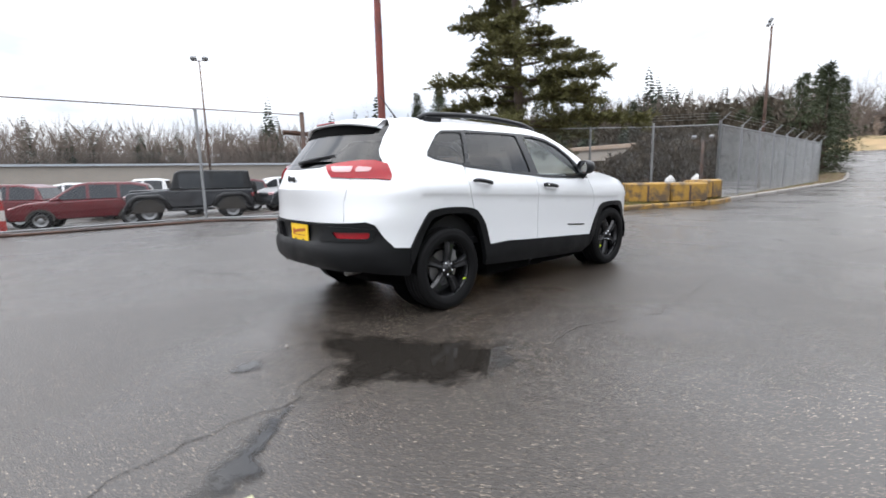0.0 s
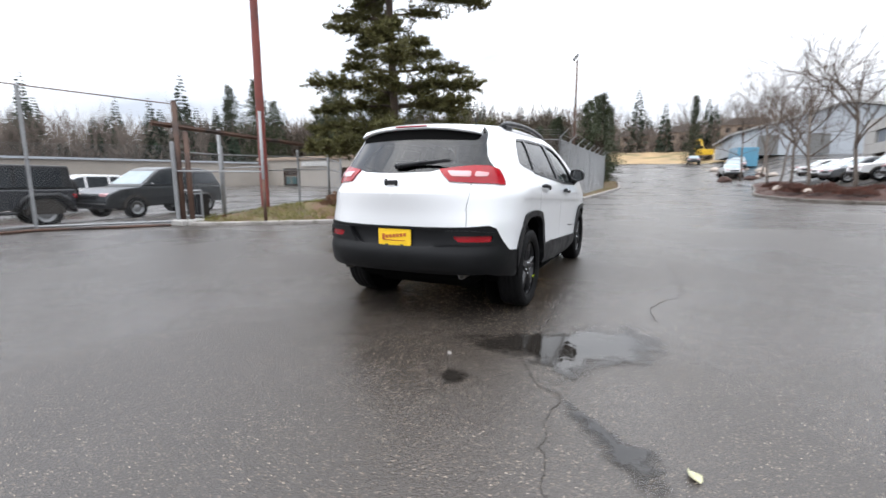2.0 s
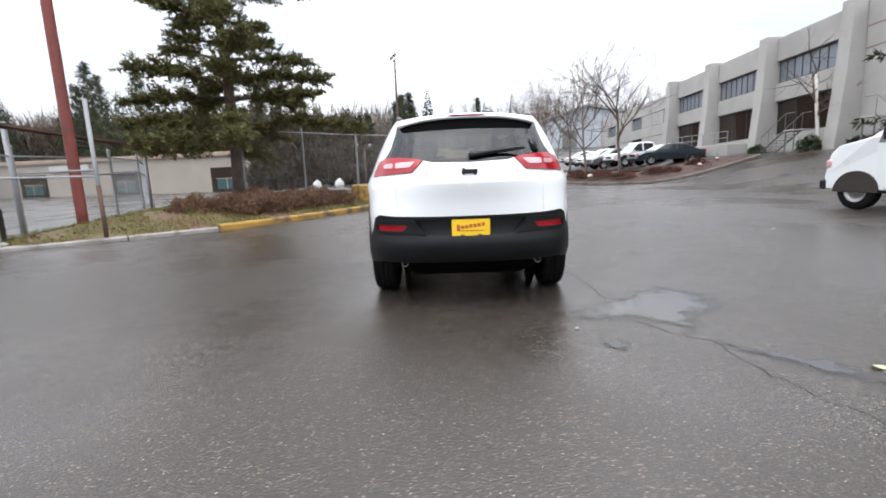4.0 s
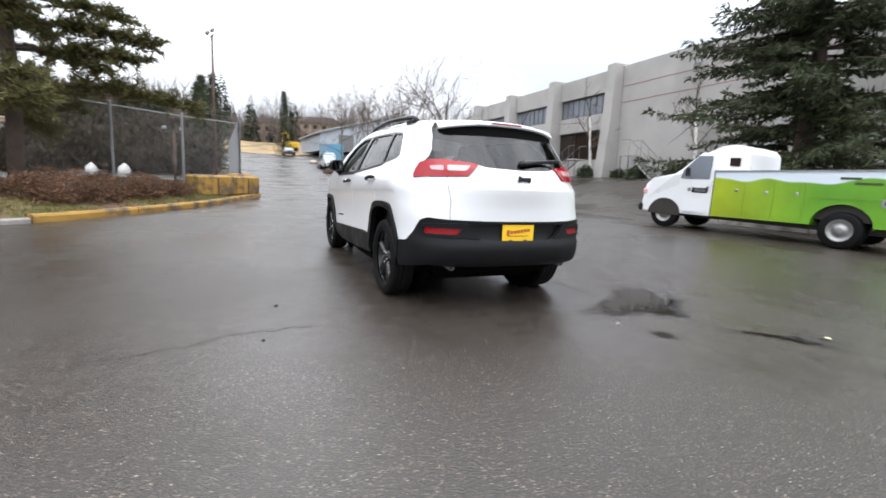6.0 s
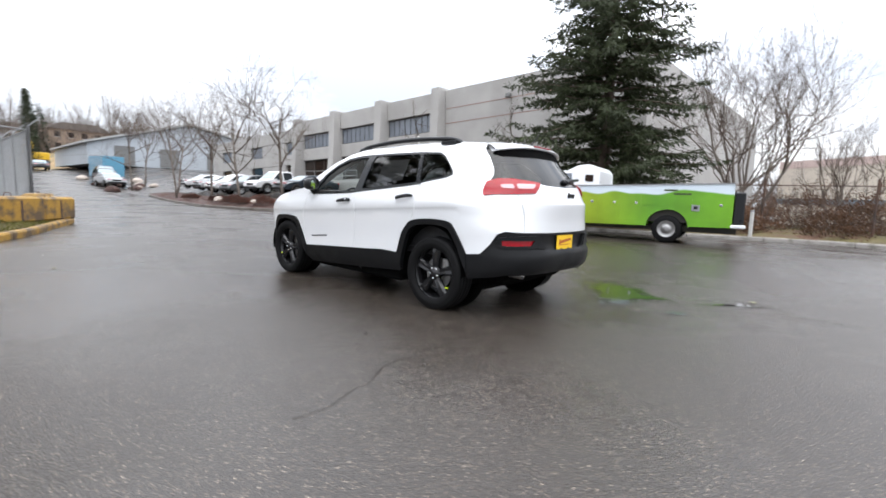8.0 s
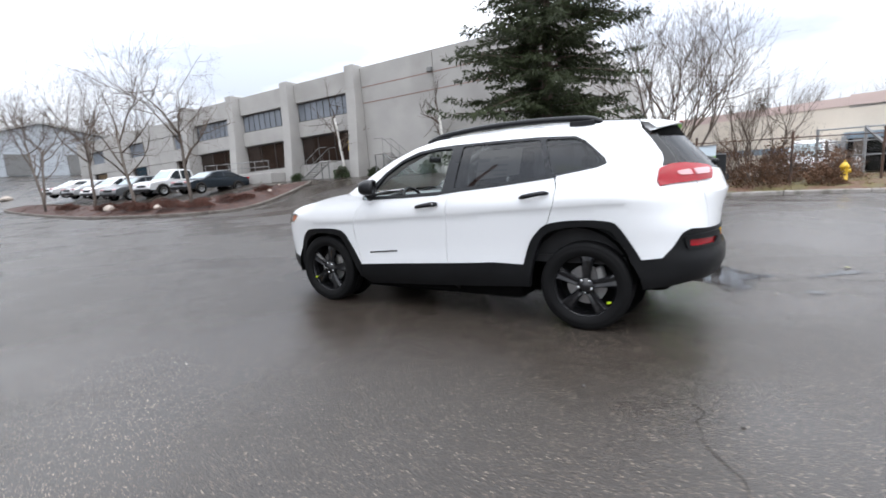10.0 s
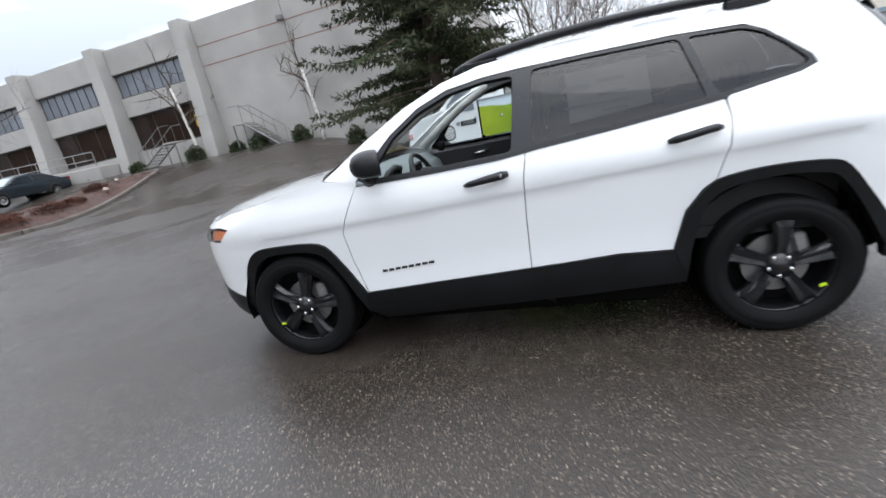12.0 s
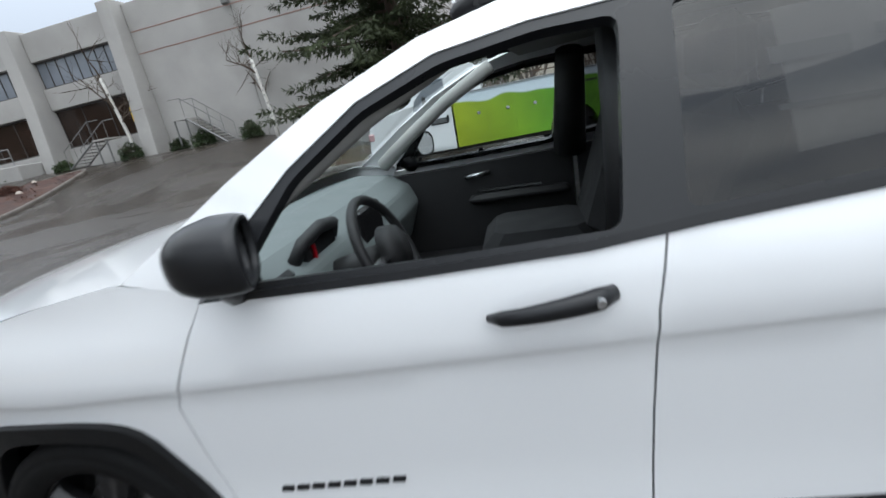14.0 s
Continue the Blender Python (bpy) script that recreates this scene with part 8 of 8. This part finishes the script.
box_c = thing("blue_container", "pale blue shipping container beside the road", "container", (11.5, 70, land(11.5, 70)), 6)
part("shell", Shape().box((0, 0, 1.3), (2.4, 5.0, 2.5), chamfer=0.04), shader("faded_blue_container", (0.10, 0.28, 0.40), 0.6, vary=0.15, bump=0.1), box_c)
for k in range(8):
    part("rib", Shape().box((-1.22, -2.2 + 0.6 * k, 1.3), (0.05, 0.12, 2.3)), M_BLUEGREY, box_c)


def hill_house(x, y, w, d, h, turn, label):
    root = thing("hill_house", label, "house", (x, y, land(x, y) + 3.0), turn, group="houses on the rise")
    part("wall", Shape().box((0, 0, h / 2 - 2), (w, d, h + 4)), M_BRICKTAN, root)
    part("roof", Shape().prism([(-w / 2 - 0.5, h), (w / 2 + 0.5, h), (w * 0.3, h + 1.6), (-w * 0.3, h + 1.6)], -d / 2 - 0.4, d / 2 + 0.4, "xz"), M_BROWNROOF, root)
    for k in range(int(w / 2.6)):
        for z in ((1.4, 4.0) if h > 4.5 else (1.4,)):
            win = part("window", Shape().box((-w / 2 + 1.6 + 2.6 * k, -d / 2 - 0.02, z), (1.2, 0.1, 1.2)), M_DARKWIN, root)
            part("window_frame", Shape().box((-w / 2 + 1.6 + 2.6 * k, -d / 2 - 0.05, z - 0.66), (1.4, 0.16, 0.1)), M_TARP, win)


hill_house(6.5, 142, 11, 9, 5.4, 8, "two-storey tan house on the rise")
hill_house(-5.0, 148, 10, 9, 5.0, -6, "two-storey tan house on the rise")
hill_house(20.0, 140, 12, 9, 5.2, 5, "two-storey tan house on the rise")
# raw bank below the houses
bank = Shape()
bank_pts = [(x, y) for y in range(100, 136, 4) for x in range(-14, 34, 4)]
bank.add([(x, y, land(x, y) + 0.15 + 3.2 * ease(102, 132, y) + 0.3 * noise.noise((x * 0.3, y * 0.3, 0))) for x, y in bank_pts], [(j * 12 + i, j * 12 + i + 1, (j + 1) * 12 + i + 1, (j + 1) * 12 + i) for j in range(8) for i in range(11)])
single("earth_bank", bank, shader("raw_tan_earth", (0.30, 0.21, 0.11), 0.95, vary=0.3, scale=0.3, fine=3, bump=0.3, second=(0.14, 0.12, 0.05), second_at=(0.5, 0.65), second_scale=0.2), "raw tan earth bank with tufts of grass", "bank", kind="structure", smooth=True)
dig = thing("excavator", "yellow excavator standing on the raw bank", "excavator", (9.5, 112, land(9.5, 112) + 1.2), 20)
part("tracks", Shape().box((-1.0, 0, 0.4), (0.6, 3.6, 0.8), chamfer=0.2).box((1.0, 0, 0.4), (0.6, 3.6, 0.8), chamfer=0.2), M_INK, dig)
part("house_body", Shape().box((0, -0.4, 1.5), (2.4, 3.0, 1.3), chamfer=0.1), M_HYDRANT, dig)
part("operator_cab", Shape().box((-0.7, 0.7, 2.1), (1.0, 1.3, 1.6), chamfer=0.1), M_DARKWIN, dig)
part("boom", Shape().tube([(0.3, 1.0, 1.6), (0.3, 2.2, 4.2), (0.3, 4.2, 4.6)], 0.22, 6), M_HYDRANT, dig)
part("dipper", Shape().tube([(0.3, 4.2, 4.6), (0.3, 5.0, 2.2)], 0.18, 6), M_HYDRANT, dig)
for k in range(16):
    x, y = rng.uniform(7.2, 12.5), rng.uniform(46, 66)
    rr = rng.uniform(0.25, 0.7)
    sh = Shape().lathe([(rr, 0.0), (rr * 0.95, rr * 0.35), (rr * 0.5, rr * 0.7), (0.0, rr * 0.8)], (0, 0, 0), "z", 8)
    sh.v = [(a + 0.3 * rr * noise.noise((a * 3 + k, b * 3, c * 3)), b + 0.3 * rr * noise.noise((a * 3, b * 3 + k, c * 3)), c) for a, b, c in sh.v]
    ob = new("boulder", sh.mesh("boulder", M_CONCRETE_B if k % 2 else M_MULCH))
    ob.matrix_world = pose(x, y, land(x, y))
    tagged(ob, "rough tan boulder beside the road", "boulder", "boulders beside the road")
for x, y, rr in ((8.0, 21.0, 0.2), (13.3, 19.3, 0.12), (14.6, 20.0, 0.10), (7.5, 24.5, 0.28)):
    sh = Shape().lathe([(rr, 0.0), (rr * 0.9, rr * 0.45), (rr * 0.5, rr * 0.85), (0.0, rr * 0.95)], (0, 0, 0), "z", 9)
    sh.v = [(a + 0.3 * rr * noise.noise((a * 5, b * 5, c * 5)), b + 0.3 * rr * noise.noise((a * 5, b * 5 + 3, c * 5)), c) for a, b, c in sh.v]
    ob = new("rock", sh.mesh("rock", M_CONCRETE_B))
    ob.matrix_world = pose(x, y, land(x, y) + 0.38)
    tagged(ob, "pale rock lying in the mulch bed", "rock", "rocks in the island bed")

# ---- puddles, cracks and litter on the asphalt ----
def water_film():
    """Still shallow water that thins out raggedly to its edge."""
    m = bpy.data.materials.new("shallow_water")
    m.use_nodes = True
    n, l = m.node_tree.nodes, m.node_tree.links
    b = n["Principled BSDF"]
    b.inputs["Base Color"].default_value = (0.016, 0.014, 0.012, 1)
    b.inputs["Roughness"].default_value = 0.03
    b.inputs["IOR"].default_value = 1.45
    tc, depth, ripple, rag = n.new("ShaderNodeTexCoord"), n.new("ShaderNodeAttribute"), n.new("ShaderNodeTexNoise"), n.new("ShaderNodeTexNoise")
    depth.attribute_name = "depth"
    rag.inputs["Scale"].default_value, rag.inputs["Detail"].default_value, rag.inputs["Roughness"].default_value = 7.0, 6, 0.65
    ripple.inputs["Scale"].default_value = 14.0
    for t in (rag, ripple):
        l.new(tc.outputs["Object"], t.inputs["Vector"])
    add, ramp, clear, mix, bump = n.new("ShaderNodeMath"), n.new("ShaderNodeMapRange"), n.new("ShaderNodeBsdfTransparent"), n.new("ShaderNodeMixShader"), n.new("ShaderNodeBump")
    l.new(depth.outputs["Fac"], add.inputs[0])
    l.new(rag.outputs["Fac"], add.inputs[1])
    ramp.inputs["From Min"].default_value, ramp.inputs["From Max"].default_value = 0.74, 1.02
    l.new(add.outputs["Value"], ramp.inputs["Value"])
    bump.inputs["Strength"].default_value, bump.inputs["Distance"].default_value = 0.06, 0.01
    l.new(ripple.outputs["Fac"], bump.inputs["Height"])
    l.new(bump.outputs["Normal"], b.inputs["Normal"])
    l.new(ramp.outputs["Result"], mix.inputs["Fac"])
    l.new(clear.outputs["BSDF"], mix.inputs[1])
    l.new(b.outputs["BSDF"], mix.inputs[2])
    l.new(mix.outputs["Shader"], n["Material Output"].inputs["Surface"])
    return m


M_FILM = water_film()
M_LEAFPALE = shader("pale_dead_leaf", (0.40, 0.39, 0.25), 0.6, vary=0.3, scale=20, bump=0.1)


def puddle(outline, label, z=0.005, deep=1.0):
    line = smooth_line(outline, 5, True)
    mid = sum(line, Vector((0, 0))) / len(line)
    k, vs, dep = len(line), [], []
    rings_ = (1.12, 0.95, 0.8, 0.6, 0.35, 0.1)
    for f in rings_:
        for p in line:
            q = mid + (p - mid) * f
            vs.append((q.x, q.y, land(q.x, q.y) + z))
            dep.append(deep * (1.12 - f) / 1.02)
    fs = [(i * k + j, i * k + (j + 1) % k, (i + 1) * k + (j + 1) % k, (i + 1) * k + j) for i in range(len(rings_) - 1) for j in range(k)] + [tuple((len(rings_) - 1) * k + j for j in range(k))]
    ob = single("puddle", Shape().add(vs, fs), M_FILM, label, "puddle", "puddles on the asphalt")
    ob.data.attributes.new("depth", "FLOAT", "POINT").data.foreach_set("value", dep)


puddle([(0.45, -2.50), (0.85, -2.15), (1.25, -1.95), (1.60, -1.62), (2.10, -1.62), (2.20, -2.00), (2.05, -2.42), (1.75, -2.62), (1.50, -3.02), (1.25, -2.72), (0.85, -2.65)], "shallow clear puddle behind the white SUV", deep=0.85)
puddle([(1.30, -2.80), (1.62, -3.10), (1.90, -3.36), (2.12, -3.42), (2.24, -3.70), (2.06, -3.86), (1.90, -3.72), (1.58, -3.32)], "narrow shallow puddle along a worn rut", deep=0.60)
puddle([(0.74, -2.92), (0.95, -2.88), (1.02, -3.10), (0.90, -3.24), (0.76, -3.10)], "small shallow puddle behind the white SUV", deep=0.55)
for lx, ly, la, ls in ((2.14, -3.52, 30, 0.9), (-3.1, 3.2, 110, 0.6), (4.6, 0.9, 200, 0.6)):
    lf, vs_ = Shape(), []
    for k in range(7):
        f = k / 6
        w_ = 0.026 * ls * math.sin(math.pi * min(1.0, 0.08 + 0.9 * f)) ** 0.8
        vs_ += [(-w_, 0.09 * ls * (f - 0.5), 0.012 + 0.010 * f), (0, 0.09 * ls * (f - 0.5), 0.004 + 0.012 * f * f), (w_, 0.09 * ls * (f - 0.5), 0.014 + 0.006 * math.sin(5 * f))]
    lf.add(vs_, [(3 * i + j, 3 * i + j + 1, 3 * i + 4 + j, 3 * i + 3 + j) for i in range(6) for j in range(2)])
    fallen = single("fallen_leaf", lf, M_LEAFPALE, "pale curled fallen leaf lying on the wet asphalt", "leaf", "fallen leaves on the asphalt")
    fallen.matrix_world = pose(lx, ly, land(lx, ly), 0, 0, la)


def crack(points, label):
    s, vs = Shape(), []
    pts = smooth_line(points, 12)
    pts = [p + Vector((noise.noise((p.x * 7, p.y * 7, 2)), noise.noise((p.x * 7, p.y * 7, 5)))) * 0.06 for p in pts]
    for i, p in enumerate(pts):
        d = (pts[min(i + 1, len(pts) - 1)] - pts[max(i - 1, 0)]).normalized()
        w = 0.0015 + 0.006 * abs(noise.noise((p.x * 5, p.y * 5, 3)))
        n_ = Vector((-d.y, d.x)) * w
        z = land(p.x, p.y) + 0.004
        vs += [(p.x + n_.x, p.y + n_.y, z), (p.x, p.y, z - 0.0015), (p.x - n_.x, p.y - n_.y, z)]
    s.add(vs, [(3 * i + j, 3 * i + j + 1, 3 * i + 4 + j, 3 * i + 3 + j) for i in range(len(pts) - 1) for j in range(2)])
    single("asphalt_crack", s, M_INK, label, "crack", "cracks in the asphalt")


crack([(-5.3, -4.2), (-5.95, -3.2), (-6.4, -1.5), (-6.3, 0.2), (-6.15, 1.2), (-5.75, 2.1), (-5.3, 3.4), (-5.0, 4.2)], "worn edge of the darker gate apron")
crack([(1.1, -0.59), (1.13, -1.2), (1.17, -1.92), (1.12, -2.1)], "thin wandering crack in the asphalt")
crack([(2.08, 1.6), (2.12, 0.95), (2.2, -0.2), (1.96, -0.9), (1.98, -1.45)], "thin wandering crack in the asphalt")
crack([(1.14, -2.4), (1.32, -2.86), (1.5, -3.1), (1.55, -3.6), (1.75, -4.3), (1.6, -5.5)], "thin wandering crack in the asphalt")
crack([(-2.95, -2.45), (-2.58, -2.38), (-2.1, -2.18), (-1.6, -2.15)], "thin wandering crack in the asphalt")
crack([(2.6, 3.2), (3.4, 6.0), (3.1, 9.0), (3.6, 14.0)], "long seam crack along the road")
mk = Shape()
for a in (0.0, 0.6, -0.6):
    mk.box((5.2 + 0.15 * a, 5.2 + 0.25 * abs(a), 0.005), (0.10, 0.75 - 0.3 * abs(a), 0.004), turn=-15 + 40 * a)
single("road_marking", mk, shader("worn_white_marking", (0.45, 0.45, 0.43), 0.6, vary=0.3, fine=40, second=(0.08, 0.08, 0.08), second_at=(0.5, 0.6), second_scale=9), "worn white painted arrow on the asphalt", "road marking")
for k in range(34):
    x, y = rng.uniform(-9, 9), rng.uniform(-6, 8)
    if abs(x) < 1.1 and abs(y) < 2.5:
        continue
    r_ = rng.uniform(0.006, 0.016)
    sh = Shape().lathe([(r_, 0.0), (r_ * 0.9, r_ * 0.6), (r_ * 0.4, r_ * 1.0), (0.0, r_ * 1.1)], (0, 0, 0), "z", 6)
    sh.v = [(a * 1.3 + r_ * 0.4 * noise.noise((k, a * 60, b * 60)), b + r_ * 0.4 * noise.noise((k + 5, a * 60, b * 60)), c) for a, b, c in sh.v]
    ob = new("pebble", sh.mesh("pebble", M_INK if k % 3 else M_CURB))
    ob.matrix_world = pose(x, y, land(x, y), 0, 0, rng.uniform(0, 360))
    tagged(ob, "small dark stone lying on the asphalt", "stone", "loose stones on the asphalt")
